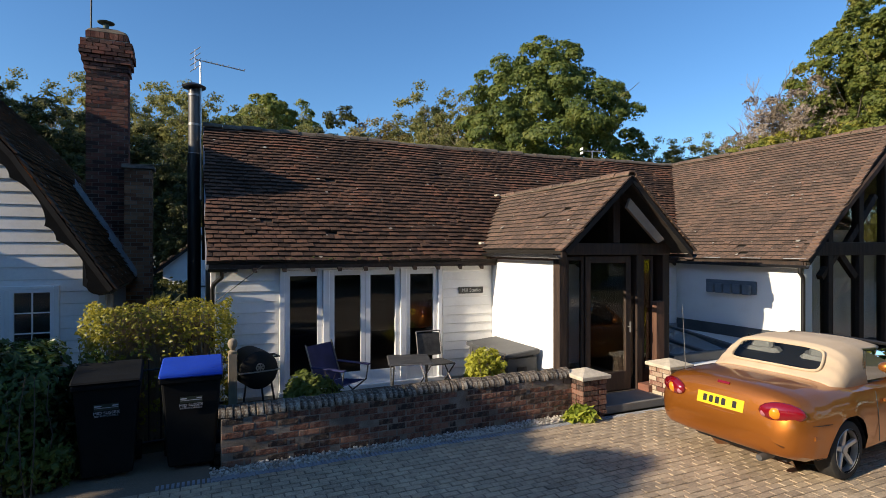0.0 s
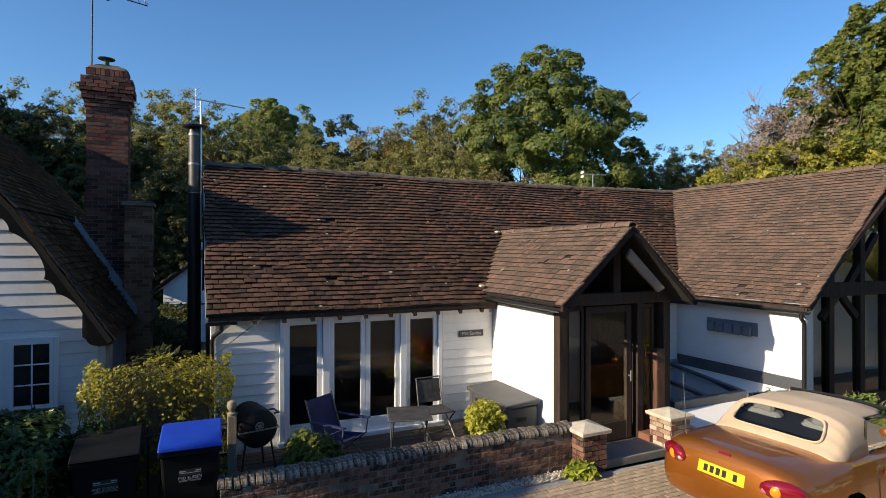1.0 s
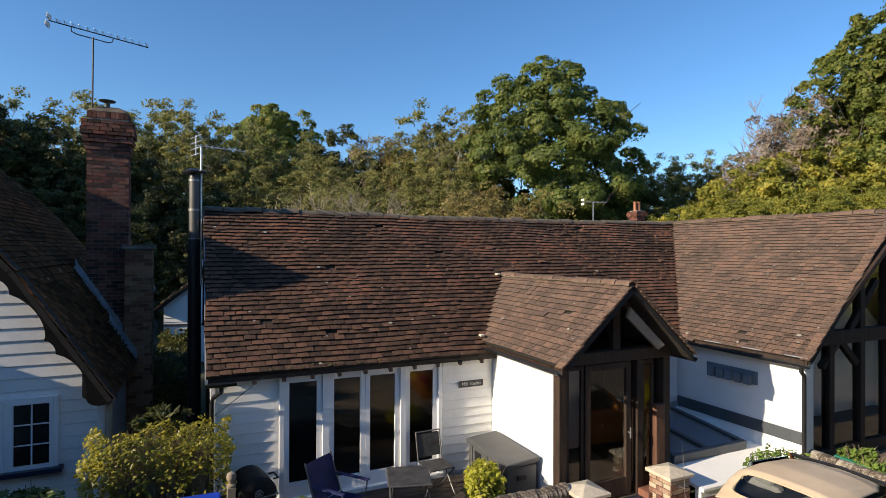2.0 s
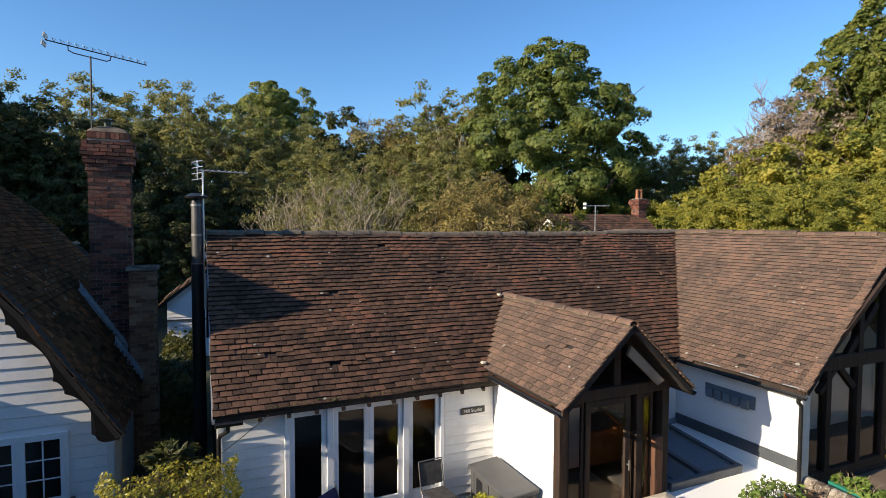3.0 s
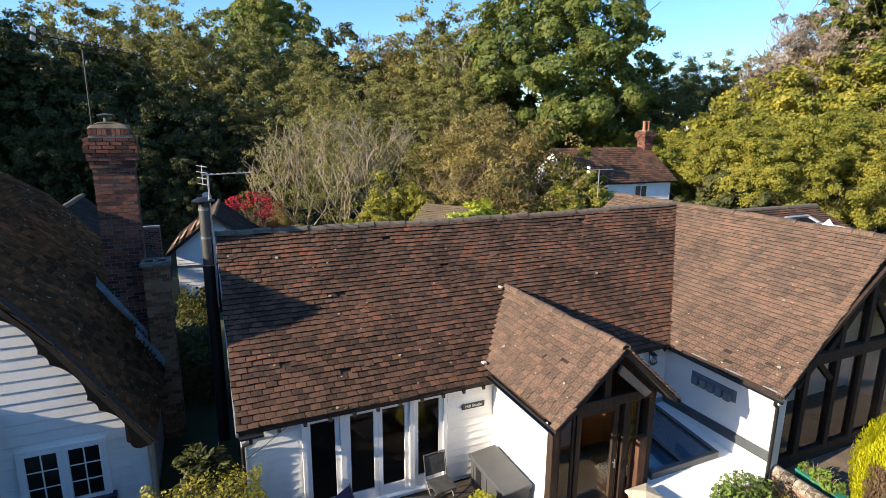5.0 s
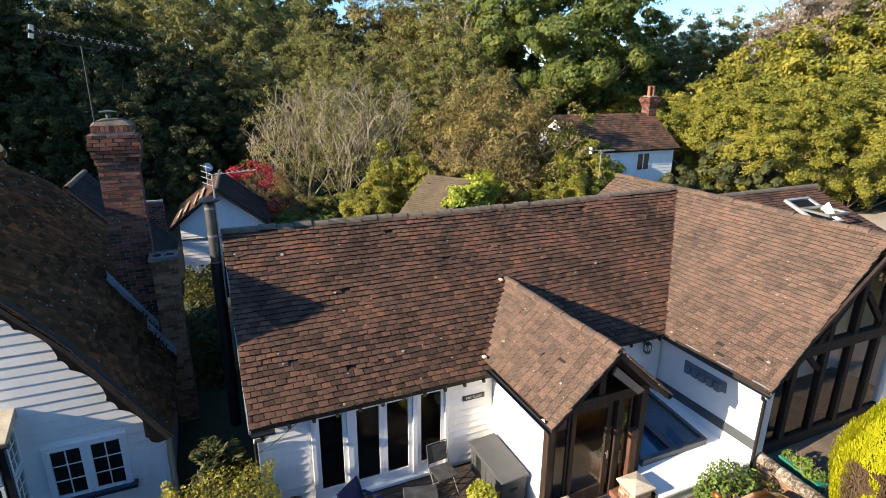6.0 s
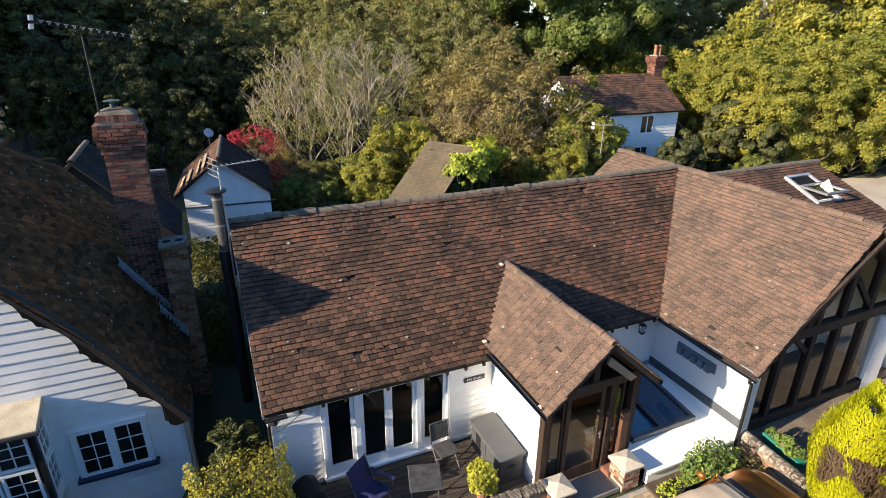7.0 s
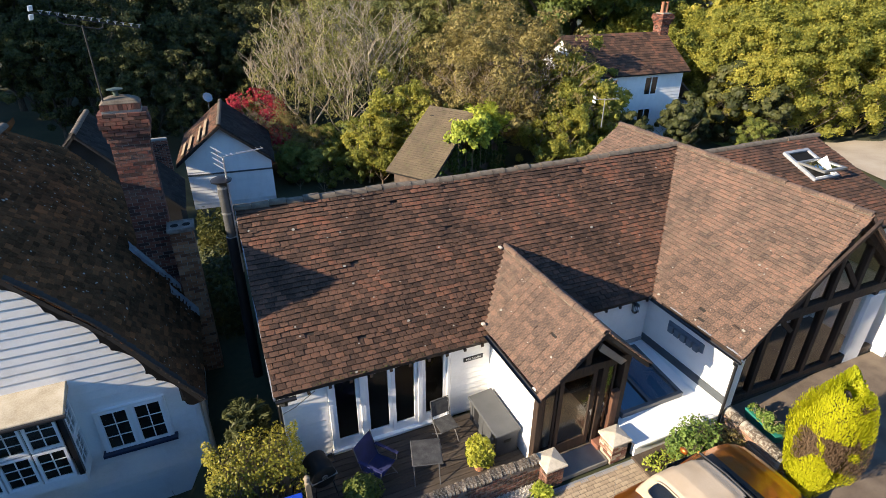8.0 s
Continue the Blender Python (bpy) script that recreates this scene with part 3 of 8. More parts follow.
part("wing_fascia", Geo().box(8.97, 9.0, -2.55, 0.0, 1.98, 2.07), OAK, studio)
part("wing_verge", Geo().prism([(WING_EAVE, EAVE_Z - 0.12), (WING_RIDGE, RIDGE_Z - 0.14), (WING_RIDGE, RIDGE_Z - 0.03), (WING_EAVE, EAVE_Z - 0.03)], WING_FRONT + 0.08, WING_FRONT + 0.14, "y"), OAK, studio)
part("wing_verge", Geo().prism([(WING_RIDGE, RIDGE_Z - 0.14), (WING_RIDGE + half_w, EAVE_Z - 0.12), (WING_RIDGE + half_w, EAVE_Z - 0.03), (WING_RIDGE, RIDGE_Z - 0.03)], WING_FRONT + 0.3, WING_FRONT + 0.36, "y"), OAK, studio)
# glazed oak gable
GV = -2.1
zr = lambda u: EAVE_Z + (RIDGE_Z - EAVE_Z) * (1 - abs(u - WING_RIDGE) / half_w) - 0.16
gb = Geo()
for u in (9.4, 10.35, 11.3, 12.15, 13.1, 14.05):
    part("oak_post", Geo().box(u, u + 0.15, GV, GV + 0.16, 0.1, zr(u + 0.07)), OAK, studio, bevel=0.008)
part("oak_beam", Geo().box(9.3, 15.0, GV - 0.01, GV + 0.17, 2.15, 2.4), OAK, studio, bevel=0.01)
part("oak_beam", Geo().box(9.3, 15.0, GV + 0.003, GV + 0.15, 0.1, 0.26), OAK, studio, bevel=0.01)
part("oak_rafter", Geo().prism([(9.2, zr(9.2) - 0.12), (WING_RIDGE, zr(WING_RIDGE) - 0.12), (WING_RIDGE, zr(WING_RIDGE) + 0.08), (9.2, zr(9.2) + 0.08)], GV - 0.05, GV + 0.14, "y"), OAK, studio)
part("oak_rafter", Geo().prism([(WING_RIDGE, zr(WING_RIDGE) - 0.12), (15.2, zr(15.2) - 0.12), (15.2, zr(15.2) + 0.08), (WING_RIDGE, zr(WING_RIDGE) + 0.08)], GV - 0.05, GV + 0.14, "y"), OAK, studio)
for a, b in (((11.0, 2.35), (11.9, 3.3)), ((13.3, 2.35), (12.4, 3.3)), ((10.2, 1.75), (10.7, 2.2)), ((11.25, 1.75), (10.75, 2.2))):
    part("oak_brace", Geo().tube([(a[0], GV + 0.07, a[1]), (b[0], GV + 0.07, b[1])], 0.075, 4), OAK, studio)
for u in (9.55, 10.5, 11.45, 12.3, 13.25):
    p = part("pane", Geo().box(u, u + 0.8, GV + 0.07, GV + 0.076, 0.26, 2.15), GLASS, studio)
    p.visible_shadow = False
pane = part("pane", Geo().prism([(9.7, 2.4), (14.6, 2.4), (WING_RIDGE, zr(WING_RIDGE) - 0.1)], GV + 0.07, GV + 0.076, "y"), GLASS, studio)
pane.visible_shadow = False
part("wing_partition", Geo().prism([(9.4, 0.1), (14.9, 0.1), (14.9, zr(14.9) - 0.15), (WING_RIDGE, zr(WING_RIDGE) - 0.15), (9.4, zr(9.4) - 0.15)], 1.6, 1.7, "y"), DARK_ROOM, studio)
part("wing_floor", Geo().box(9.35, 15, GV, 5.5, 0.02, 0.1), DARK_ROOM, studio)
part("wing_wall", Geo().box(15.1, 15.3, -2.4, 5.6, 0, 2.1), RENDERED, studio)
part("wing_wall", Geo().prism([(9.1, 0), (15.3, 0), (15.3, EAVE_Z), (WING_RIDGE, RIDGE_Z - 0.2), (9.1, EAVE_Z)], 5.3, 5.5, "y"), RENDERED, studio)
part("wing_pier", Geo().box(13.9, 14.5, -2.12, -1.95, 0, 2.05), RENDERED, studio)

# ---------------------------------------------------------------- the studio: porch
PU, PZ, PE, PH, PF = 5.675, 3.37, 2.27, 1.225, -2.12
P_SLOPE = math.hypot(PH, PZ - PE)
meet = (PZ - EAVE_Z) / RISE_V
eave_meet = (PE - EAVE_Z) / RISE_V - 0.03
pl = lambda t: -(eave_meet + (meet - eave_meet) * t / P_SLOPE)
tiled_slope(studio, "roof_porch", (PU - PH, 0, PE), (0, -1, 0), (PH, 0, PZ - PE), 4, P_SLOPE, pl, lambda t: -PF, TILE_DULL, TILE_DULL_ONE, 15, singles=lambda s, t: s > -0.2, th=0.02, gap=0.0016, slips=0.003, lichen=3.0, label="lichened brown clay tiles of the porch roof")
tiled_slope(studio, "roof_porch", (PU + PH, 0, PE), (0, 1, 0), (-PH, 0, PZ - PE), 4, P_SLOPE, lambda t: PF, lambda t: -pl(t), TILE_DULL, None, 16)
ridge_run(studio, (PU, PF, PZ + 0.035), (PU, meet + 0.05, PZ + 0.02), seed=9, r=0.08, piece=0.32, jitter=1.8, material=TILE_DULL_ONE, bed=True)
for sgn in (-1, 1):
    verge_tiles(studio, (PU + sgn * (PH + 0.03), PF + 0.02, PE - 0.02), (PU, PF + 0.02, PZ - 0.0), (0, -1, 0), 17 + sgn)
for sgn in (-1, 1):
    part("bargeboard", Geo().prism([(PU + sgn * (PH + 0.02), PE - 0.13), (PU, PZ - 0.15), (PU, PZ - 0.03), (PU + sgn * (PH + 0.02), PE - 0.03)], PF + 0.02, PF + 0.06, "y"), OAK, studio)
part("porch_wall", Geo().box(4.63, 4.78, -1.72, 0.2, 0, 2.28), RENDERED, studio)
part("porch_wall", Geo().box(6.62, 6.77, -1.72, 0.2, 0, 2.28), OAK, studio)
PV = -1.78
part("porch_post", Geo().box(4.6, 4.74, PV - 0.02, PV + 0.13, 0.05, 2.3), OAK, studio, bevel=0.01)
part("soffit_board", Geo().box(4.5, 4.62, -1.66, 0.0, 2.1, 2.17), OAK_RED, studio, "red-brown soffit board", bevel=0.006)
part("porch_post", Geo().box(6.6, 6.75, PV - 0.02, PV + 0.13, 0.05, 2.3), OAK, studio, bevel=0.01)
part("porch_post", Geo().box(6.08, 6.2, PV, PV + 0.12, 0.05, 2.25), OAK, studio, bevel=0.008)
part("porch_beam", Geo().box(4.6, 6.75, PV - 0.03, PV + 0.14, 2.18, 2.36), OAK, studio, bevel=0.012)
part("king_post", Geo().box(PU - 0.07, PU + 0.07, PV - 0.01, PV + 0.12, 2.36, 3.2), OAK, studio, bevel=0.01)
for sgn in (-1, 1):
    part("porch_rafter", Geo().prism([(PU + sgn * 1.1, 2.3), (PU, 3.28), (PU, 3.12), (PU + sgn * 0.95, 2.3)], PV - 0.02, PV + 0.1, "y"), OAK, studio)
# the sun on this brace is put into a paler oak colour
part("collar_brace", Geo().prism([(5.72, 3.02), (6.4, 2.42), (6.27, 2.36), (5.66, 2.88)], PF + 0.1, PF + 0.15, "y"), surface("sunlit_oak", [(0.22, 0.17, 0.12), (0.34, 0.27, 0.2)], 0.7, 3, 20, 0.3), studio, "oak brace coloured pale as sunlit")
leaf = glazed_leaf(studio, "front_door", 5.1, 5.98, 0.12, 2.16, PV + 0.02, 0.1, 0.1, 0.28, OAK, 0.06, "dark oak glazed front door")
part("door_handle", Geo().tube([(5.92, PV - 0.03, 1.0), (5.92, PV - 0.03, 1.16)], 0.012, 8).tube([(5.92, PV - 0.03, 1.08), (5.92, PV + 0.03, 1.08)], 0.01, 8), STEEL, leaf)
glazed_leaf(studio, "side_light", 4.76, 5.08, 0.12, 2.16, PV + 0.03, 0.05, 0.06, 0.28, OAK, 0.05)
glazed_leaf(studio, "side_light", 6.21, 6.45, 0.12, 2.16, PV + 0.03, 0.05, 0.06, 0.28, OAK, 0.05)
part("oak_panel", Geo().box(6.42, 6.6, PV - 0.06, PV + 0.05, 0.15, 1.45), OAK_RED, studio, bevel=0.01)
part("porch_floor", Geo().box(4.78, 6.62, PV, 0.2, 0.0, 0.1), surface("porch_tiles", [(0.1, 0.08, 0.06), (0.16, 0.13, 0.1)], 0.6, 3, 40, 0.1), studio)
part("door_step", Geo().box(4.98, 6.15, -2.3, PV, -0.02, 0.1), surface("step_stone", [(0.16, 0.15, 0.14), (0.24, 0.23, 0.21)], 0.8, 3, 50, 0.2), studio, bevel=0.012)

# ---------------------------------------------------------------- the low white lean-to with its rooflight
FRAME_GREY = surface("grey_frame", [(0.05, 0.06, 0.07), (0.09, 0.1, 0.11)], 0.4, 3, 30, 0.05)
part("lean_to_roof", Geo().prism([(0.2, 0.6), (-2.4, 0.3), (-2.4, 0.24), (0.2, 0.5)], 6.78, 9.1, "x"), RENDERED, studio, "white-coated low roof", bevel=0.01)
part("lean_to_wall", Geo().box(6.78, 9.1, -2.36, -2.25, -0.02, 0.26), RENDERED, studio)
part("flashing", Geo().box(9.08, 9.1, -2.4, 0.18, 0.62, 0.83), FRAME_GREY, studio, "grey lead flashing strip")
part("flashing", Geo().box(6.78, 9.08, 0.16, 0.2, 0.6, 0.72), LEAD, studio)
rl = pose(0, -1.7, 0.46, 6.6, 0, 0)
rooflight = part("rooflight", Geo().box(6.95, 8.68, 0, 0.09, -0.09, 0.07, rl).box(6.95, 8.68, 1.6, 1.69, -0.09, 0.07, rl).box(6.95, 7.04, 0.09, 1.6, -0.09, 0.07, rl).box(8.59, 8.68, 0.09, 1.6, -0.09, 0.07, rl).box(7.72, 7.82, 0.09, 1.6, -0.02, 0.07, rl),
                 FRAME_GREY, studio, bevel=0.006)
part("lining", Geo().box(7.04, 8.59, 0.09, 1.6, -0.05, -0.03, rl), surface("teal_lining", [(0.02, 0.1, 0.2), (0.04, 0.16, 0.28)], 0.5, 3, 30, 0.05), rooflight, "blue light well")
for a, b in ((7.04, 7.72), (7.82, 8.59)):
    part("pane", Geo().box(a, b, 0.09, 1.6, 0.035, 0.045, rl), GLASS, rooflight).visible_shadow = False

# ---------------------------------------------------------------- the neighbouring house
mill = thing("mill_house", H, "white weatherboarded house with a steep dark tiled roof", "house")
PROFILE = [(-1.2, 1.7), (-2.36, 3.57), (-2.95, 4.36), (-3.52, 4.98), (-4.4, 5.9)]
NV, NB = 0.93, 7.7          # front verge, back end of the ridge


def profile_u(z):
    for (u0, z0), (u1, z1) in zip(PROFILE, PROFILE[1:]):
        if z <= z1:
            return u0 + (u1 - u0) * (z - z0) / (z1 - z0) if z > z0 else u0
    return PROFILE[-1][0]


for k, ((u0, z0), (u1, z1)) in enumerate([(PROFILE[0], PROFILE[1]), (PROFILE[1], PROFILE[3]), (PROFILE[3], PROFILE[4])]):
    rise = math.hypot(u1 - u0, z1 - z0) + 0.04
    tiled_slope(mill, "roof_side", (u0, NV, z0), (0, 1, 0), (u1 - u0, 0, z1 - z0), 8, rise, lambda t: 0.0, (lambda t: 6.8 - 1.0 * t) if k == 2 else (lambda t: 6.8), TILE_DARK, None, 30 + k, rough=1.3, slips=0.003, lichen=9.0,
                label="steep slope of dark lichen-spotted clay tiles" if k == 0 else "")
far_side = [(-4.4, 5.88), (-7.8, 1.7), (-7.8, 1.55), (-4.4, 5.75)]
part("roof_far", Geo().prism(far_side, 1.385, NB, "y"), TILE_DARK, mill)
ridge_run(mill, (-4.4, NV, 5.93), (-4.4, NB - 0.9, 5.93), seed=31, material=RIDGE)
ring = [(-8.0, -1.1), (-1.38, -1.1)] + [(u - 0.1, z - 0.08) for u, z in PROFILE] + [(-8.0, 1.6)]
front = part("wall_front", Geo().prism(ring, 1.37, 1.6, "y"), WHITE, mill)
side = part("wall_side", Geo().box(-1.6, -1.38, 1.6, 4.4, -1.1, 1.9), WHITE, mill)
boards(front, "x", -6.2, -1.42, 1.37, -1.05, 5.5, 0.18, 41, lap=0.02, top=lambda z: (-6.2, min(-1.42, profile_u(z) - 0.1)))
part("corner_board", Geo().box(-1.46, -1.36, 1.32, 1.44, -1.1, 1.75), WHITE, mill, bevel=0.006)
part("downpipe", Geo().tube([(-1.29, 1.22, -0.9), (-1.29, 1.22, 1.6)], 0.045, 10), surface("beige_pipe", [(0.3, 0.25, 0.19), (0.4, 0.34, 0.27)], 0.6, 3, 30, 0.1), mill, "beige rainwater pipe", smooth=40)
# scalloped bargeboard, its lobes hanging below the verge
pts, acc = [], 0.0
samples = []
for (u0, z0), (u1, z1) in zip(PROFILE, PROFILE[1:]):
    L = math.hypot(u1 - u0, z1 - z0)
    n = int(L / 0.04)
    for i in range(n):
        samples.append((u0 + (u1 - u0) * i / n, z0 + (z1 - z0) * i / n, acc + L * i / n, (-(z1 - z0) / L, -(-(u1 - u0)) / L)))
    acc += L
CUSPS = [0.0, 0.3, 0.95, 1.2, 1.95, 2.2, 2.95, 3.2, 3.95, 4.2, 5.0, 6.0]
upper, lower = [], []
for u, z, s, (nx, nz) in samples:
    nx, nz = -abs(nx), -abs(nz)
    for c0, c1 in zip(CUSPS, CUSPS[1:]):
        if c0 <= s < c1:
            k = (s - c0) / (c1 - c0)
            lobe = 0.25 - min(0.13, 0.2 * (c1 - c0)) * math.sin(math.pi * k) ** 0.6
    if s < 0.3:
        lobe = 0.12 + 0.16 * math.sin(math.pi * s / 0.3) ** 0.5 + 0.06 * s
    upper.append((u + nx * 0.03, z + nz * 0.03))
    lower.append((u + nx * lobe, z + nz * lobe))
bb = Geo()
n = len(upper)
for y0 in (NV + 0.02, NV + 0.06):
    bb.v += [(u, y0, z) for u, z in upper] + [(u, y0, z) for u, z in lower]
for i in range(n - 1):
    bb.f += [(i, i + 1, n + i + 1, n + i), (2 * n + i, 3 * n + i, 3 * n + i + 1, 2 * n + i + 1), (n + i, n + i + 1, 3 * n + i + 1, 3 * n + i), (i, 2 * n + i, 2 * n + i + 1, i + 1)]
part("bargeboard", bb, MATT_BLACK, mill, "black scalloped bargeboard")
for k, ((u0, z0), (u1, z1)) in enumerate(zip(PROFILE, PROFILE[1:])):
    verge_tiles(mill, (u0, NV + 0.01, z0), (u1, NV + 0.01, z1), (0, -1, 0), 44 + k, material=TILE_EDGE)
part("eave_soffit", Geo().prism([(-1.25, 1.62), (-1.6, 2.1), (-1.6, 1.75), (-1.4, 1.6)], NV + 0.06, 4.3, "y"), BLACK, mill)


def casement(owner, name, u0, u1, z0, z1, v, cols, rows, material=UPVC, m=None, label=""):
    """A casement of small panes with glazing bars."""
    gg = Geo().box(u0, u0 + 0.045, v, v + 0.05, z0, z1, m).box(u1 - 0.045, u1, v, v + 0.05, z0, z1, m).box(u0 + 0.045, u1 - 0.045, v + 0.008, v + 0.05, z0, z0 + 0.055, m).box(u0 + 0.045, u1 - 0.045, v + 0.002, v + 0.05, z1 - 0.045, z1, m)
    sash = part(name, gg, material, owner, label)
    for c in range(1, cols):
        x = u0 + 0.045 + (u1 - u0 - 0.09) * c / cols
        part("glazing_bar", Geo().box(x - 0.009, x + 0.009, v + 0.014, v + 0.032, z0 + 0.055, z1 - 0.045, m), material, sash)
    for r in range(1, rows):
        z = z0 + 0.055 + (z1 - z0 - 0.1) * r / rows
        part("glazing_bar", Geo().box(u0 + 0.045, u1 - 0.045, v + 0.016, v + 0.03, z - 0.009, z + 0.009, m), material, sash)
    part("pane", Geo().box(u0 + 0.04, u1 - 0.04, v + 0.022, v + 0.027, z0 + 0.05, z1 - 0.04, m), GLASS, sash).visible_shadow = False
    # black sheet close behind the pane stands in for the unlit room
    part("blind_back", Geo().box(u0 + 0.04, u1 - 0.04, v + 0.048, v + 0.052, z0 + 0.05, z1 - 0.04, m), BLACK, sash)
    return sash


part("window_surround", Geo().box(-3.15, -3.09, 1.29, 1.37, 0.72, 1.74).box(-2.0, -1.94, 1.29, 1.37, 0.72, 1.74).box(-3.09, -2.0, 1.29, 1.37, 1.69, 1.74).box(-2.575, -2.515, 1.29, 1.37, 0.72, 1.69), WHITE, mill, bevel=0.004)
part("window_sill", Geo().box(-3.2, -1.88, 1.2, 1.37, 0.65, 0.72), surface("navy_paint", [(0.01, 0.015, 0.04), (0.02, 0.03, 0.07)], 0.4, 3, 30, 0.05), mill, "navy painted sill", bevel=0.005)
casement(mill, "casement", -3.09, -2.575, 0.72, 1.69, 1.285, 2, 3)
casement(mill, "casement", -2.515, -2.0, 0.72, 1.69, 1.285, 2, 3)
# bay window
bay = part("bay_window", Geo().prism([(1.35, 0.62), (0.82, 0.62), (0.82, 0.82), (1.35, 0.82)], -5.6, -3.42, "x"), WHITE, mill, "white oriel bay of small-paned casements")
part("bay_roof", Geo().prism([(1.37, 2.56), (0.7, 2.36), (0.7, 2.28), (1.37, 2.4)], -5.7, -3.34, "x"), surface("mossy_lead_roof", [(0.3, 0.25, 0.17), (0.45, 0.39, 0.29), (0.55, 0.5, 0.4)], 0.85, 3, 40, 0.3), bay, "cream weathered bay roof", bevel=0.01)
part("bay_gutter", Geo().tube([(-5.7, 0.69, 2.3), (-3.32, 0.69, 2.3)], 0.04, 8), BLACK, bay, smooth=40)
part("bay_post", Geo().box(-3.5, -3.42, 0.8, 0.88, 0.82, 2.32), BLACK, bay)
for i in range(4):
    u0 = -3.52 - 0.53 * (i + 1)
    for z0, z1 in ((0.82, 1.53), (1.57, 2.28)):
        casement(bay, "bay_casement", u0, u0 + 0.5, z0, z1, 0.82, 2, 3)
side_m = Matrix.Translation((-3.44, 0.88, 0)) @ Euler((0, 0, radians(90))).to_matrix().to_4x4()
for z0, z1 in ((0.82, 1.53), (1.57, 2.28)):
    casement(bay, "bay_casement", 0.0, 0.46, z0, z1, -0.03, 2, 3, m=side_m)
# black sheet in place of the bay's dim interior
part("bay_back", Geo().box(-5.6, -3.46, 1.3, 1.35, 0.82, 2.4), BLACK, bay)


# ---------------------------------------------------------------- chimneys, in bond
def brick_mesh(l, w, h, material):
    me = Geo().box(-l / 2, l / 2, -w / 2, w / 2, 0, h).mesh("brick", bevel=0.004)
    me.materials.append(material)
    return me


def stack(owner, name, u0, u1, v0, v1, z0, z1, cap, seed, label="", corbel=0.05, band=None, brick_mat=None):
    """A chimney shaft: a mortar core with brick courses standing proud, corbelled at the top."""
    rnd = random.Random(seed)
    core = part(name, Geo().box(u0 + 0.012, u1 - 0.012, v0 + 0.012, v1 - 0.012, z0, z1), MORTAR, owner, label)
    gg = Geo()
    n = int((z1 - z0) / 0.075)
    for i in range(n):
        z = z0 + i * 0.075
        top = n - i
        out = 0.0
        if cap and top <= 9:
            out = corbel * min(3, (10 - top) // 2) if top > 2 else corbel * 2.4
        if band is not None and abs(z - band) < 0.04:
            out = corbel * 0.9
        a0, a1, b0, b1 = u0 - out, u1 + out, v0 - out, v1 + out
        for lo, hi, fixed, axis in ((a0, a1, b0, "x"), (a0, a1, b1 - 0.1, "x"), (b0 + 0.1, b1 - 0.1, a0, "y"), (b0 + 0.1, b1 - 0.1, a1 - 0.1, "y")):
            s = lo - (0.11 if i % 2 else 0)
            while s < hi - 0.01:
                p, q = max(s, lo) + 0.005, min(s + 0.22, hi) - 0.005
                if q - p > 0.02:
                    j = rnd.uniform(-0.004, 0.003)
                    if axis == "x":
                        gg.box(p, q, fixed + j, fixed + 0.1 + j, z + 0.005, z + 0.07)
                    else:
                        gg.box(fixed + j, fixed + 0.1 + j, p, q, z + 0.005, z + 0.07)
                s += 0.225
    me = bpy.data.meshes.new("bricks")
    me.from_pydata(gg.v, [], gg.f)
    me.materials.append(brick_mat or BRICK_STACK)
    part("bricks", me, None, core, kind="stuff")
    return core


big = stack(mill, "chimney", -2.13, -1.39, 4.57, 4.99, 2.4, 6.5, True, 51, "tall corbelled red brick chimney stack", corbel=0.034, band=5.82)
soldiers = Geo()
for i in range(9):
    soldiers.box(-2.12 + i * 0.081, -2.12 + i * 0.081 + 0.073, 4.56, 4.66, 6.5, 6.62)
for i in range(5):
    soldiers.box(-1.5, -1.4, 4.58 + i * 0.08, 4.58 + i * 0.08 + 0.072, 6.5, 6.62)
    soldiers.box(-2.13, -2.03, 4.58 + i * 0.08, 4.58 + i * 0.08 + 0.072, 6.5, 6.62)
part("soldier_course", soldiers, BRICK_STACK, big, kind="stuff")
part("chimney_cap", Geo().lathe([(0.48, 6.6), (0.47, 6.64), (0.4, 6.69), (0.26, 6.74), (0.12, 6.76)], 4, pose(-1.76, 4.78, 0) @ Matrix.Diagonal((1.1, 0.66, 1, 1)) @ pose(0, 0, 0, 0, 0, 45)), RIDGE, big, "weathered mortar flaunching", bevel=0.03)
part("chimney_pot", Geo().lathe([(0.05, 6.7), (0.05, 6.87), (0.15, 6.875), (0.16, 6.89), (0.03, 6.92)], 14, pose(-1.8, 4.76, 0)), surface("verdigris_cowl", [(0.05, 0.075, 0.06), (0.1, 0.13, 0.11)], 0.7, 5, 40, 0.2, metal=0.3), big, "green metal cowl", smooth=40)
small = stack(mill, "chimney_small", -1.42, -0.93, 4.12, 4.56, -0.3, 3.86, False, 52, "short brown brick flue stack", brick_mat=STACK_TAN)
part("chimney_slab", Geo().box(-1.46, -0.89, 4.07, 4.6, 3.86, 3.93).box(-1.46, -0.89, 4.07, 4.12, 3.93, 3.95).box(-1.46, -0.89, 4.55, 4.6, 3.93, 3.95), DARK_MORTAR, small, "grey capping slab", bevel=0.01)
# black discs laid on the slab paint the darkness of open flues
for u in (-1.3, -1.05):
    part("flue_hole", Geo().lathe([(0.0, 3.931), (0.085, 3.931), (0.085, 3.94), (0.0, 3.94)], 16, pose(u, 4.33, 0)), MATT_BLACK, small)
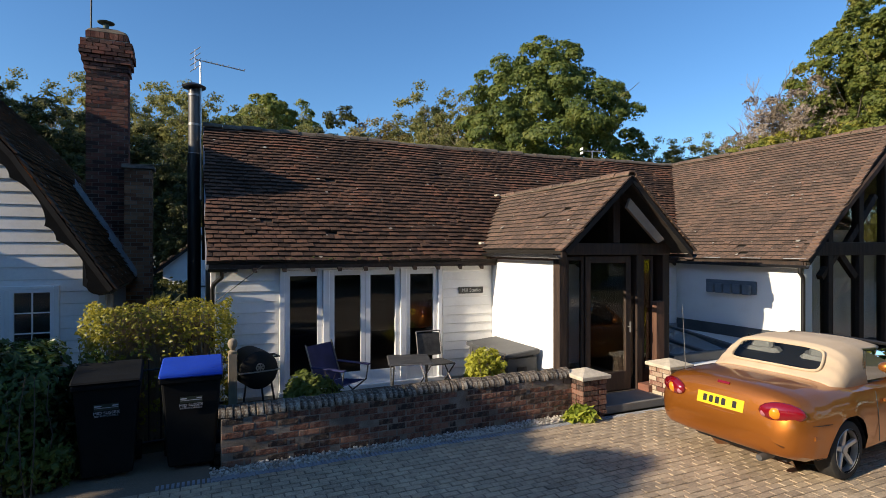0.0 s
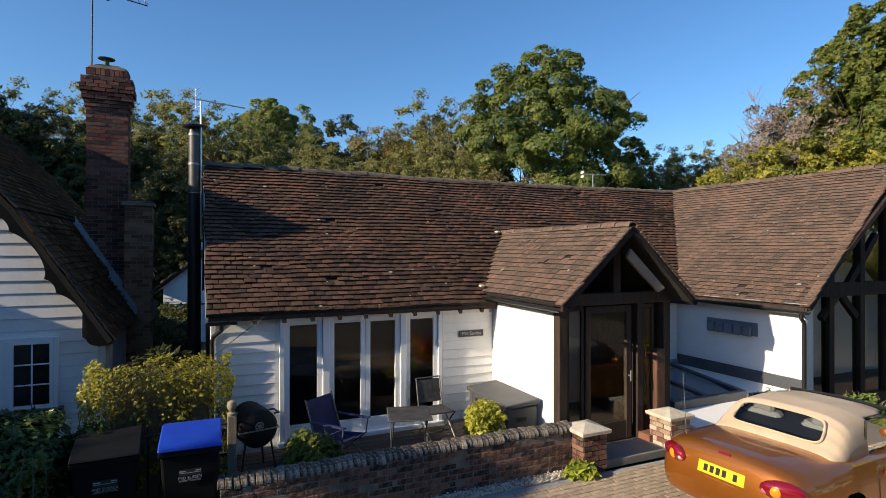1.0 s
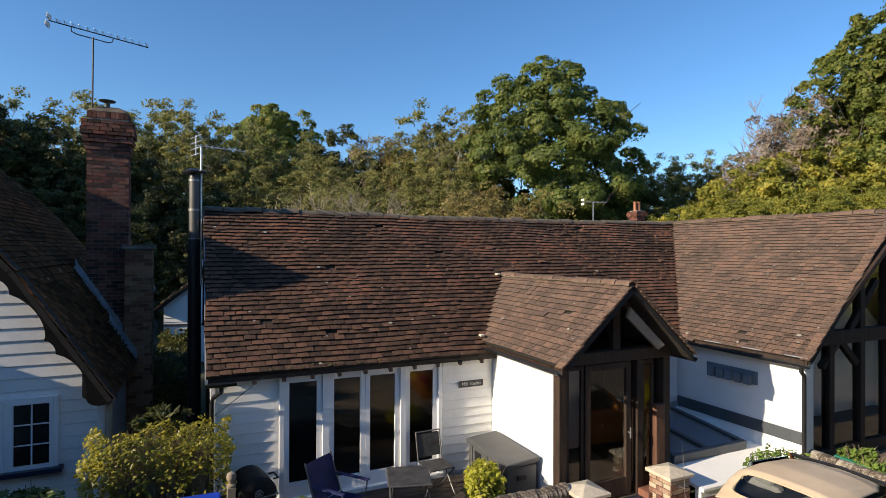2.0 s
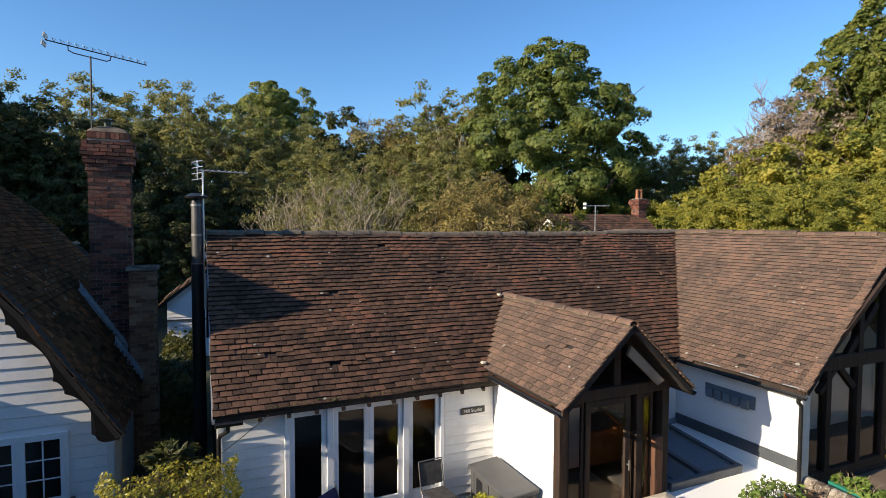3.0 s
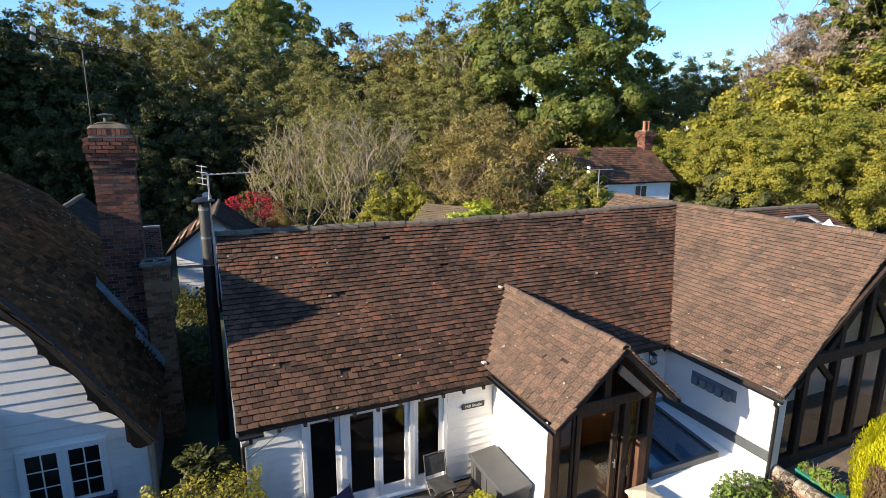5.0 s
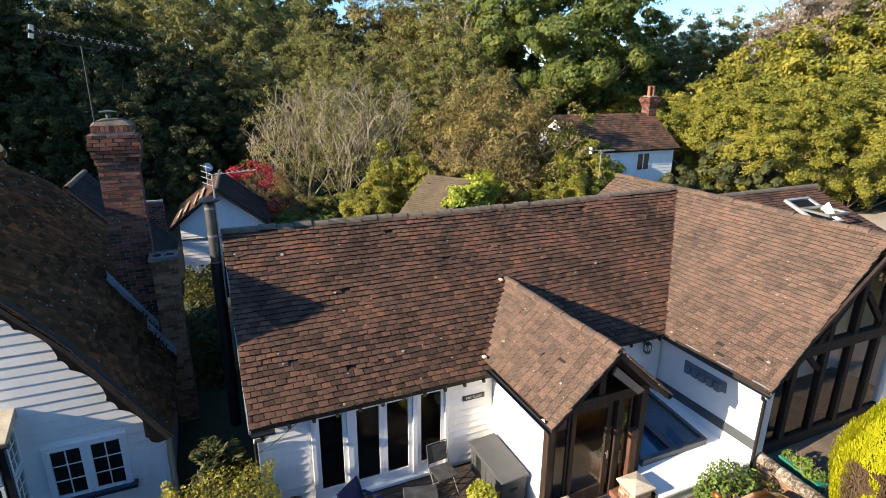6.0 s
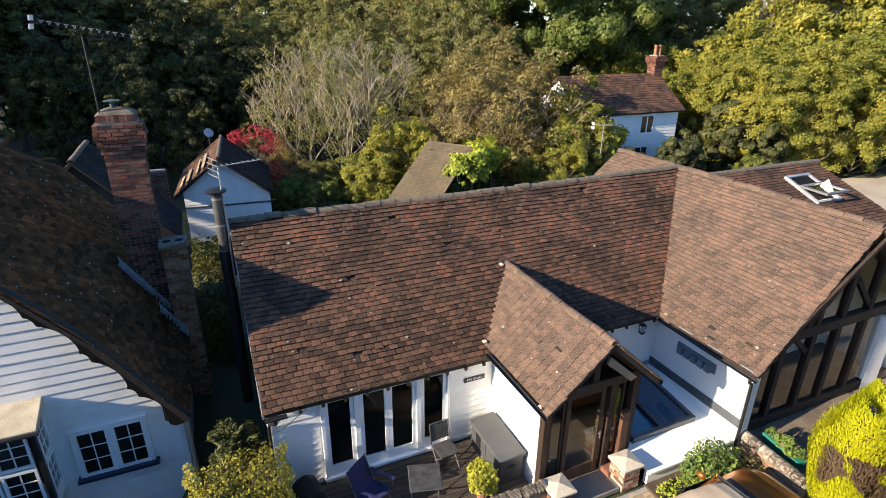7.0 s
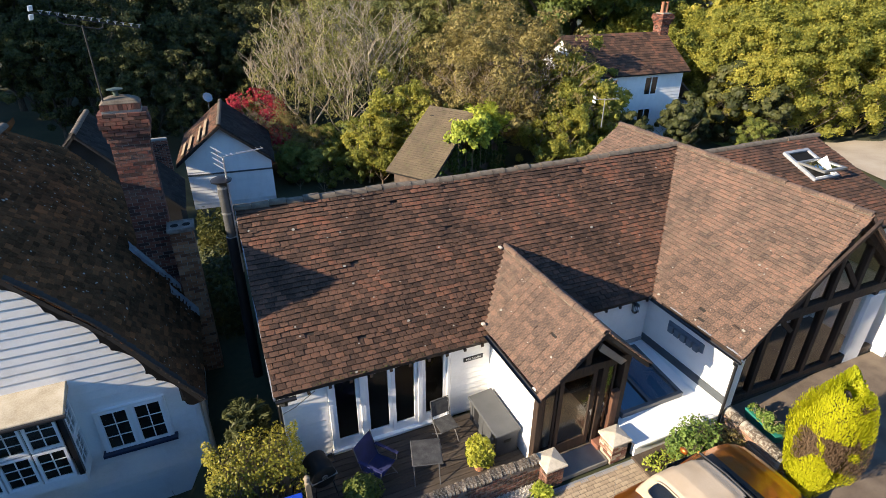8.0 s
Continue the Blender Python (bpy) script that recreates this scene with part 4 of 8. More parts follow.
# lead soakers, each lapping the one below, where roof and brickwork meet
roof_z = lambda u: PROFILE[0][1] + (u - PROFILE[0][0]) * (PROFILE[1][1] - PROFILE[0][1]) / (PROFILE[1][0] - PROFILE[0][0])
rnd = random.Random(53)
for u0, u1, v, n in ((-2.3, -1.5, 4.52, 9), (-1.66, -1.2, 4.06, 5)):
    for i in range(n):
        a, b = u0 + (u1 - u0) * i / n, u0 + (u1 - u0) * (i + 1.12) / n
        w = rnd.uniform(0.1, 0.16)
        part("flashing", Geo().add([(a, v - w, roof_z(a) + 0.045), (b, v - w - rnd.uniform(-0.02, 0.02), roof_z(b) + 0.05), (b, v + 0.02, roof_z(b) + 0.06), (a, v + 0.02, roof_z(a) + 0.055),
                                    (a, v + 0.02, roof_z(a) + 0.2), (b, v + 0.02, roof_z(b) + 0.17), (a, v - w, roof_z(a) + 0.02), (b, v - w, roof_z(b) + 0.02)], [(0, 1, 2, 3), (3, 2, 5, 4), (6, 7, 1, 0)]), LEAD, mill, "stepped lead flashing")
part("chimney_breast", Geo().prism([(-2.2, -0.2), (-1.44, -0.2), (-1.44, 2.2), (-2.2, 3.4)], 4.58, 5.2, "y"), BRICK_STACK, mill)


def yagi(name, m, boom, elements, label, reflector=0.0, spread=0.16, mast=1.4, material=None, bracket=False):
    """A roof aerial: mast, boom, cross elements and a reflector; the boom runs along x from the mast's top."""
    material = material or ALU
    a = thing(name, m, label, "aerial")
    part("mast", Geo().tube([(0.17 * mast if bracket else 0, 0, -mast), (0, 0, 0)], 0.017, 8), BLACK if bracket else ALU, a, smooth=40)
    x0, x1 = boom
    part("boom", Geo().tube([(x0, 0, 0.1 if bracket else 0), (x1, 0, 0.1 if bracket else 0)], 0.011, 6), BLACK if bracket else material, a)
    zb = 0.1 if bracket else 0
    if bracket:
        part("bracket", Geo().tube([(-0.4, 0, zb), (-0.38, 0, zb - 0.09), (-0.28, 0, zb - 0.12), (0.28, 0, zb - 0.12), (0.34, 0, zb - 0.08), (0.34, 0, zb)], 0.011, 6), BLACK, a)
    for i in range(elements):
        x = x0 + (x1 - x0) * (0.08 + 0.9 * i / max(1, elements - 1))
        gg = Geo().tube([(x, -spread, zb + 0.015), (x, spread, zb + 0.015)], 0.005, 5)
        if bracket:
            gg = Geo().tube([(x, -spread * 0.7, zb + 0.05), (x, -spread * 0.2, zb + 0.01), (x, spread * 0.2, zb + 0.01), (x, spread * 0.7, zb + 0.05)], 0.006, 5).tube([(x - 0.03, -spread * 0.6, zb + 0.06), (x + 0.03, spread * 0.6, zb + 0.06)], 0.005, 4)
        part("element", gg, ALU, a)
    if reflector:
        part("reflector", Geo().box(x0 - 0.02, x0, -reflector, reflector, zb - reflector, zb - 0.03).box(x0 - 0.02, x0, -reflector, reflector, zb + 0.03, zb + reflector), WHITE, a, "white mesh reflector panel")
    return a


yagi("tv_aerial", H @ pose(-2.03, 4.62, 8.1, 0, 10, -4), (-0.78, 0.98), 13, "long television aerial on a black mast above a brick chimney", reflector=0.12, spread=0.11, mast=1.45, bracket=True)

# old tile with the shade of the surroundings put into its colour
SHADED_TILE = surface("shaded_old_tile", [(0.02, 0.018, 0.016), (0.035, 0.031, 0.028), (0.055, 0.048, 0.042)], 0.95, 1.0, 40, 0.4, vary=0.3, source="island", spec=0.1)
back_house = thing("rear_house", pose(-14.2, 20.8, -0.6, 0, 0, 24.5), "dark tiled roof of a house behind", "house")
B_RISE = math.hypot(2.9, 3.2)
tiled_slope(back_house, "roof", (2.9, -3.4, 1.4), (0, 1, 0), (-2.9, 0, 3.2), 6, B_RISE, lambda t: 0.0, lambda t: 3.6, SHADED_TILE, None, 71, gauge=0.16, width=0.24, label="clay tile slope coloured dark as if in shade")
tiled_slope(back_house, "roof", (-2.9, 0.2, 1.4), (0, -1, 0), (2.9, 0, 3.2), 6, B_RISE, lambda t: 0.0, lambda t: 3.6, SHADED_TILE, None, 72, gauge=0.16, width=0.24)
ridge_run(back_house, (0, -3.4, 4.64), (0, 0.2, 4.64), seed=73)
part("wall", Geo().prism([(-2.7, -0.6), (2.7, -0.6), (2.7, 1.5), (0, 4.45), (-2.7, 1.5)], -3.2, 0.0, "y"), SHADED_TILE, back_house)
stack(back_house, "chimney", 1.75, 2.55, 0.22, 0.6, 0, 3.2, False, 74, "low brick chimney stack")

# ---------------------------------------------------------------- flue and aerial on the studio's gable
FLUE_STEEL = surface("sooty_steel", [(0.07, 0.07, 0.07), (0.13, 0.13, 0.13)], 0.5, 3, 40, 0.06, metal=0.5)
flue = thing("stove_flue", H @ pose(-0.16, 3.02, 0), "steel and black stove flue beside a gable wall", "flue")
part("lower_pipe", Geo().tube([(0, 0, 0.3), (0, 0, 4.05)], 0.115, 16), BLACK, flue, "black enamelled pipe", smooth=40)
part("upper_pipe", Geo().tube([(0, 0, 4.05), (0, 0, 5.2)], 0.1, 16), FLUE_STEEL, flue, "dull steel pipe", smooth=40)
for z in (4.05, 4.6, 5.15):
    part("joint_band", Geo().tube([(0, 0, z - 0.02), (0, 0, z + 0.02)], 0.108, 16), STEEL, flue, smooth=40)
part("cowl", Geo().lathe([(0.1, 5.2), (0.09, 5.28), (0.2, 5.285), (0.21, 5.315), (0.1, 5.37), (0.02, 5.38)], 18), BLACK, flue, "black rain cowl", smooth=40)
a = yagi("tv_aerial", H @ pose(-0.05, 2.95, 5.8, 0, 0, 20), (-0.1, 0.85), 9, "small television aerial on a galvanised mast by a flue", spread=0.07, mast=2.6)
for z in (-0.17, -0.06, 0.05, 0.16):
    part("element", Geo().tube([(-0.1, -0.26, z), (-0.1, 0.26, z)], 0.008, 5), ALU, a)
part("element_post", Geo().tube([(-0.1, 0, -0.19), (-0.1, 0, 0.19)], 0.009, 5).tube([(-0.1, 0, 0.0), (0.05, 0, 0.0)], 0.009, 5), ALU, a)

# ---------------------------------------------------------------- the range beyond the wing, with an open rooflight
rng = thing("rear_range", H, "low tiled range behind the wing with an open rooflight", "outbuilding")
R_RISE = math.hypot(3.6, 1.5)
tiled_slope(rng, "roof", (12.6, -0.6, 2.8), (1, 0, 0), (0, 3.6, 1.5), 6, R_RISE, lambda t: 0.0, lambda t: 5.6 - 0.05 * t, TILE, None, 61, gauge=0.115, width=0.19, th=0.03, label="brown clay plain tiles")
ridge_run(rng, (12.4, 3.0, 4.33), (18.2, 3.0, 4.33), seed=62, piece=0.4)
part("roof_back", Geo().prism([(3.0, 4.28), (6.6, 2.8), (6.6, 2.7), (3.0, 4.15)], 12.6, 18.2, "x"), TILE, rng)
part("wall", Geo().box(12.7, 18.1, -0.4, 6.4, -0.5, 2.75), RENDERED, rng)
part("wall_gable", Geo().prism([(-0.4, 2.75), (3.0, 4.15), (6.4, 2.75)], 17.9, 18.1, "x"), RENDERED, rng)
sk = roof_frame((15.85, 1.25, 2.8 + 1.85 * 1.5 / 3.6), (1, 0, 0), (0, 3.6, 1.5))
sky_frame = part("rooflight_frame", Geo().box(0, 1.08, 0, 0.07, 0, 0.1, sk).box(0, 1.08, 1.2, 1.29, 0, 0.1, sk).box(0, 0.08, 0.07, 1.2, 0, 0.1, sk).box(1.0, 1.08, 0.07, 1.2, 0, 0.1, sk), LEAD, rng, "grey metal rooflight frame")
# thin black plate painted as the opening's inner darkness
part("rooflight_well", Geo().box(0.08, 1.0, 0.07, 1.2, 0.028, 0.04, sk), MATT_BLACK, sky_frame)
part("lining", Geo().box(0.08, 0.1, 0.07, 1.2, 0.04, 0.09, sk).box(0.1, 0.98, 0.07, 0.1, 0.04, 0.09, sk), UPVC, sky_frame, "white reveal lining")
sash_m = sk @ Matrix.Translation((0, 0.72, 0.09)) @ Euler((radians(-20), 0, 0)).to_matrix().to_4x4()
sash = part("open_sash", Geo().box(0.03, 1.05, -0.82, -0.72, 0, 0.06, sash_m).box(0.03, 1.05, -0.02, 0.05, 0, 0.06, sash_m).box(0.03, 0.12, -0.72, -0.02, 0, 0.06, sash_m).box(0.96, 1.05, -0.72, -0.02, 0, 0.06, sash_m), STEEL, rng, "grey top-hung sash, open")
part("pane", Geo().box(0.12, 0.96, -0.72, -0.02, 0.025, 0.031, sash_m), GLASS, sash).visible_shadow = False
part("blind", Geo().prism([(0.72, 0.04), (0.05, 0.04), (0.62, 0.36)], 0.93, 0.95, "x", sk), UPVC, rng, "white blind edge")
yagi("tv_aerial", H @ pose(11.5, 5.75, 5.42, 0, 0, -15), (-0.35, 0.45), 6, "white television aerial on a short pole above a roof ridge", spread=0.12, mast=0.9, reflector=0.1)

# ---------------------------------------------------------------- drive, wall and terrace
DRIVE_BED = surface("drive_bed", [(0.12, 0.095, 0.065), (0.17, 0.135, 0.095), (0.23, 0.185, 0.135)], 0.95, 1.2, 50, 0.5)
DECK = surface("deck_timber", [(0.035, 0.026, 0.02), (0.06, 0.046, 0.035), (0.095, 0.075, 0.058)], 0.8, 2.0, 25, 0.35, stretch=(1, 8, 8), vary=0.3, source="object")
GRAVEL = surface("pale_gravel", [(0.25, 0.22, 0.18), (0.42, 0.38, 0.32), (0.6, 0.56, 0.5)], 0.9, 5, 50, 0.3, vary=0.8, source="island")
LICHEN_BRICK = surface("lichened_brick", [(0.035, 0.028, 0.022), (0.08, 0.06, 0.045), (0.16, 0.125, 0.095), (0.33, 0.3, 0.25)], 0.95, 11, 60, 1.0, vary=0.4, source="object", stain=(0.42, 0.41, 0.35), stain_scale=22, stain_amount=0.85)
drive = solid("drive", Geo().box(-14, 16, -26, -2.42, -0.09, -0.011).box(-6.0, 0.0, -2.42, -1.3, -0.09, -0.012), DRIVE_BED, H, "brown block-paved drive in front of the cottages", "drive", kind="structure")
forecourt = solid("forecourt", Geo().box(9.3, 18, -6.5, -2.12, -0.09, 0.02), surface("forecourt_stone", [(0.09, 0.066, 0.048), (0.15, 0.115, 0.085), (0.21, 0.165, 0.12)], 0.9, 2, 40, 0.5), H, "buff paved forecourt before the glazed gable", "forecourt", kind="structure")
solid("flower_bed", Geo().box(6.7, 9.6, -3.2, -2.36, -0.06, 0.03), EARTH, H, "bare earth bed along the low white wall", "flower bed", kind="structure", bevel=0.02)
solid("gravel_strip", Geo().box(0.0, 4.6, -2.3, -2.1, -0.07, -0.015), GRAVEL, H, "bed under the pale gravel", "gravel strip", kind="structure")
rnd = random.Random(77)
gv = Geo()
for i in range(1500):
    u, v = rnd.uniform(0.0, 4.6), rnd.gauss(-2.2, 0.06)
    r = rnd.uniform(0.008, 0.02)
    gv.lathe([(r * 0.5, -r * 0.6), (r, 0), (r * 0.5, r * 0.6)], 5, pose(u, v, -0.005 + r * 0.3, rnd.uniform(-40, 40), rnd.uniform(-40, 40), rnd.uniform(0, 90)))
solid("gravel", gv, GRAVEL, H, "loose pale gravel along the wall's foot", "gravel", kind="stuff")
drain = thing("drain_channel", H @ pose(0, -2.36, 0, 0, 0, -0.8), "grey slotted drain channel across the drive", "drain", kind="structure")
part("channel", Geo().box(-0.5, 6.7, -0.055, 0.055, -0.08, -0.016), LEAD, drain)
slots = Geo()
for i in range(160):
    slots.box(-0.48 + i * 0.045, -0.455 + i * 0.045, -0.05, 0.05, -0.016, -0.002)
part("grating", slots, LEAD, drain)

# the wall: courses of real bricks on a mortar core
garden_wall = thing("garden_wall", H, "low old red brick wall with a lichened rounded coping", "wall", kind="structure")
part("core", Geo().box(0.11, 4.58, -2.086, -1.894, -0.05, 0.5), DARK_MORTAR, garden_wall)
brick_a = [brick_mesh(l, 0.2, 0.062, BRICK) for l in (0.21, 0.205, 0.215)]
header_a = brick_mesh(0.1, 0.2, 0.062, BRICK)
rnd = random.Random(78)
for c in range(7):
    s = 0.11 if c % 2 == 0 else 0.22
    k = 0
    while s < 4.5:
        l = 0.22
        ob = part("brick", brick_a[rnd.randrange(3)], None, garden_wall)
        ob.matrix_basis = Matrix.Translation((s + l / 2 + 0.0, -1.99 + rnd.uniform(-0.006, 0.006), -0.01 + c * 0.073)) @ Euler((0, 0, rnd.uniform(-0.02, 0.02))).to_matrix().to_4x4()
        s += l + 0.008
ring = [(-2.1, 0.5), (-1.88, 0.5), (-1.88, 0.55), (-1.92, 0.6), (-1.99, 0.625), (-2.06, 0.6), (-2.1, 0.55)]
cope = Geo().prism([(x + 1.99, z - 0.5) for x, z in ring], -0.037, 0.037, "x").mesh("coping_brick", bevel=0.01)
cope.materials.append(LICHEN_BRICK)
for i in range(1, 60):
    ob = part("coping_brick", cope, None, garden_wall)
    ob.matrix_basis = Matrix.Translation((0.04 + i * 0.0765, -1.99 + rnd.uniform(-0.014, 0.014), 0.497 + rnd.uniform(-0.012, 0.01))) @ Euler((rnd.uniform(-0.07, 0.07), rnd.uniform(-0.05, 0.05), rnd.uniform(-0.07, 0.07))).to_matrix().to_4x4()


def gate_pier(m, label, seed, pale=False):
    rnd = random.Random(seed)
    p = thing("gate_pier", m, label, "gate pier", group="entrance piers")
    part("core", Geo().box(-0.18, 0.18, -0.18, 0.18, -0.05, 0.5), MORTAR, p)
    mat = surface("pier_brick", [(0.14, 0.06, 0.045), (0.22, 0.11, 0.08), (0.34, 0.25, 0.18), (0.44, 0.37, 0.28)], 0.9, 4, 60, 0.5, vary=0.8, source="object") if pale else BRICK
    long_b, short_b = brick_mesh(0.245, 0.115, 0.064, mat), brick_mesh(0.13, 0.115, 0.064, mat)
    for c in range(7):
        for side in range(4):
            turn = pose(0, 0, 0, 0, 0, 90 * side)
            for k, (me, x) in enumerate(((long_b, -0.066), (short_b, 0.136)) if c % 2 == side % 2 else ((short_b, -0.125), (long_b, 0.072))):
                ob = part("brick", me, None, p)
                ob.matrix_basis = turn @ Matrix.Translation((x, -0.145 + rnd.uniform(-0.004, 0.003), 0.0 + c * 0.071))
    part("cap", Geo().lathe([(0.345, 0.5), (0.35, 0.55), (0.03, 0.62)], 4, pose(0, 0, 0, 0, 0, 45)), STONE, p, "pale stone pyramid cap", bevel=0.006)
    return p


gate_pier(H @ pose(4.8, -2.13, 0), "square old brick gate pier with a pale pyramid cap", 81)
gate_pier(H @ pose(6.38, -2.13, 0), "square red and cream brick gate pier with a pale cap", 82, True)
solid("plinth", Geo().box(6.1, 6.6, -2.0, -1.75, -0.02, 0.2), BRICK_STACK, H, "small brick plinth beside the front door", "plinth", bevel=0.01)
deck = solid("terrace", Geo().box(0.05, 4.62, -1.885, 0.08, -0.05, 0.06), UNDER, H, "dark timber terrace inside the garden wall", "terrace", kind="structure")
plank = Geo().box(0.06, 4.6, -0.068, 0.068, 0.0, 0.028).mesh("plank", bevel=0.004)
plank.materials.append(DECK)
for i in range(13):
    part("plank", plank, None, deck, m=Matrix.Translation((0, -1.8 + i * 0.147, 0.066)))

# low wall and planter by the glazed gable
low = thing("low_wall", H @ pose(9.27, -2.42, 0, 0, 0, -94), "low rounded old brick wall beside the forecourt", "wall", kind="structure")
part("core", Geo().box(0, 1.5, -0.1, 0.1, -0.05, 0.42), MORTAR, low)
rnd = random.Random(83)
bl = brick_mesh(0.21, 0.235, 0.063, surface("buff_brick", [(0.2, 0.11, 0.075), (0.3, 0.18, 0.12), (0.36, 0.25, 0.18)], 0.92, 4, 60, 0.5, vary=0.6, source="object"))
for c in range(6):
    for i in range(7):
        part("brick", bl, None, low, m=Matrix.Translation((0.1 + i * 0.218 - (0.1 if c % 2 else 0), rnd.uniform(-0.005, 0.005), c * 0.073)))
for i in range(6):
    cp = Geo().tube([(i * 0.24 + 0.005, 0, 0.42), (i * 0.24 + 0.232, 0, 0.42 + rnd.uniform(-0.004, 0.004))], 0.13, 10)
    part("coping", cp, LICHEN_BRICK, low, smooth=40)
TROUGH = surface("green_plastic", [(0.02, 0.16, 0.12), (0.03, 0.22, 0.17)], 0.45, 4, 40, 0.05)
tro = thing("planter_trough", H @ pose(9.75, -3.0, 0.02, 0, 0, -100), "long green plastic trough with leafy herbs", "planter")
part("trough", Geo().add([(-0.42, -0.1, 0.16), (0.42, -0.1, 0.16), (0.42, 0.1, 0.16), (-0.42, 0.1, 0.16), (-0.45, -0.13, 0.4), (0.45, -0.13, 0.4), (0.45, 0.13, 0.4), (-0.45, 0.13, 0.4)], [(0, 3, 2, 1), (0, 1, 5, 4), (1, 2, 6, 5), (2, 3, 7, 6), (3, 0, 4, 7), (4, 5, 6, 7)]), TROUGH, tro, bevel=0.01)
part("stand", Geo().box(-0.38, 0.38, -0.08, 0.08, 0, 0.16), BRICK_STACK, tro)


# ---------------------------------------------------------------- rainwater goods, lantern, sign and plaque on the studio
def gutter(owner, a, b, r=0.055):
    a, b = Vector(a), Vector(b)
    d = (b - a).normalized()
    side = d.cross(Vector((0, 0, 1))).normalized()
    ring = [side * math.cos(t) * r - Vector((0, 0, 1)) * math.sin(t) * r for t in [math.pi * k / 8 for k in range(9)]]
    inner = [p * 0.86 for p in ring][::-1]
    pts = [a + p for p in ring + inner] + [b + p for p in ring + inner]
    n = 18
    gg = Geo().add(pts, [(i, (i + 1) % n, (i + 1) % n + n, i + n) for i in range(n)] + [tuple(range(n)), tuple(range(2 * n - 1, n - 1, -1))])
    return part("gutter", gg, BLACK, owner, "black half-round gutter", smooth=50)


gutter(studio, (8.9, 0.0, 2.03), (8.9, -2.62, 2.0))
gutter(studio, (PU - PH - 0.05, 0.05, 2.2), (PU - PH - 0.05, PF + 0.02, 2.19))
gutter(studio, (PU + PH + 0.05, 0.05, 2.2), (PU + PH + 0.05, PF + 0.02, 2.19))
gutter(studio, (0.02, -0.05, 2.0), (0.4, -0.05, 2.0))
part("downpipe", Geo().tube([(8.9, -2.5, 1.96), (8.9, -2.5, 1.88), (9.02, -2.47, 1.8), (9.04, -2.46, 1.7), (9.04, -2.46, 0.05)], 0.034, 10), BLACK, studio, "black downpipe with a swan neck", smooth=50)
part("downpipe", Geo().tube([(0.2, -0.05, 1.96), (0.2, -0.05, 1.88), (0.1, 0.1, 1.78), (0.08, 0.13, 1.7), (0.08, 0.13, 0.05)], 0.03, 10), BLACK, studio, "black downpipe with a swan neck", smooth=50)
part("cable", Geo().tube([(0.12, 0.12, 1.52), (0.35, 0.0, 1.72), (0.75, -0.06, 2.04)], 0.006, 5), BLACK, studio)
for v in (-2.3, -1.5, -0.7):
    part("eave_lead", Geo().box(8.93, 8.99, v - 0.28, v + 0.1, 2.105, 2.115), LEAD, studio)
lead_l = part("lead_slip", Geo().box(4.39, 4.47, 0.16, 0.25, 2.35, 2.39, None), STONE, studio, "pale lead slip", bevel=0.01)
part("lead_slip", Geo().box(5.47, 5.54, 1.46, 1.58, 3.35, 3.39), STONE, studio, "pale lead slip", bevel=0.01)

lantern = thing("wall_lantern", H @ pose(8.55, 0.05, 1.78), "small black metal wall lantern", "lantern")
part("cage", Geo().tube([(0, 0, -0.14), (0, 0, -0.1)], [0.03, 0.07], 6).tube([(0, 0, 0.1), (0, 0, 0.16)], [0.09, 0.02], 6).box(-0.06, -0.05, -0.06, -0.05, -0.1, 0.1).box(0.05, 0.06, -0.06, -0.05, -0.1, 0.1).box(-0.06, -0.05, 0.05, 0.06, -0.1, 0.1).box(0.05, 0.06, 0.05, 0.06, -0.1, 0.1), BLACK, lantern)
part("lamp_glass", Geo().box(-0.045, 0.045, -0.045, 0.045, -0.1, 0.1), GLASS, lantern).visible_shadow = False
part("arm", Geo().tube([(0, 0, 0.16), (0, 0.08, 0.2), (0, 0.15, 0.14)], 0.01, 6), BLACK, lantern)


def lettering(text, size, parent, m, material, name="lettering"):
    cu = bpy.data.curves.new(name, "FONT")
    cu.body, cu.size, cu.align_x, cu.align_y, cu.extrude = text, size, "CENTER", "CENTER", 0.001
    tmp = bpy.data.objects.new(name, cu)
    me = bpy.data.meshes.new_from_object(tmp)
    bpy.data.objects.remove(tmp)
    me.materials.clear()
    me.materials.append(material)
    ob = part(name, me, None, parent)
    ob.matrix_basis = m
    return ob


SIGN_WHITE = surface("sign_white", [(0.6, 0.6, 0.58), (0.7, 0.7, 0.68)], 0.6, 4, 40, 0.0)
sign = thing("name_sign", H @ pose(4.2, 0.165, 1.56), "small black name plate with white lettering", "sign")
part("plate", Geo().box(-0.235, 0.235, -0.012, 0.006, -0.055, 0.055), BLACK, sign, bevel=0.003)
lettering("Mill Studio", 0.085, sign, pose(0, -0.0145, 0, 90, 0, 0), SIGN_WHITE)
plaque = thing("wall_plaque", H @ pose(9.085, -1.08, 1.56), "grey slate wall panel with five raised squares", "wall panel")
SLATE = surface("grey_slate", [(0.1, 0.13, 0.16), (0.16, 0.2, 0.24)], 0.6, 5, 40, 0.15)
part("back_plate", Geo().box(-0.02, 0.015, -0.53, 0.53, -0.12, 0.12), SLATE, plaque, bevel=0.006)
for i in range(5):
    part("square", Geo().box(-0.1, -0.02, -0.45 + i * 0.19, -0.3 + i * 0.19, -0.13, 0.05), SLATE, plaque, bevel=0.012)

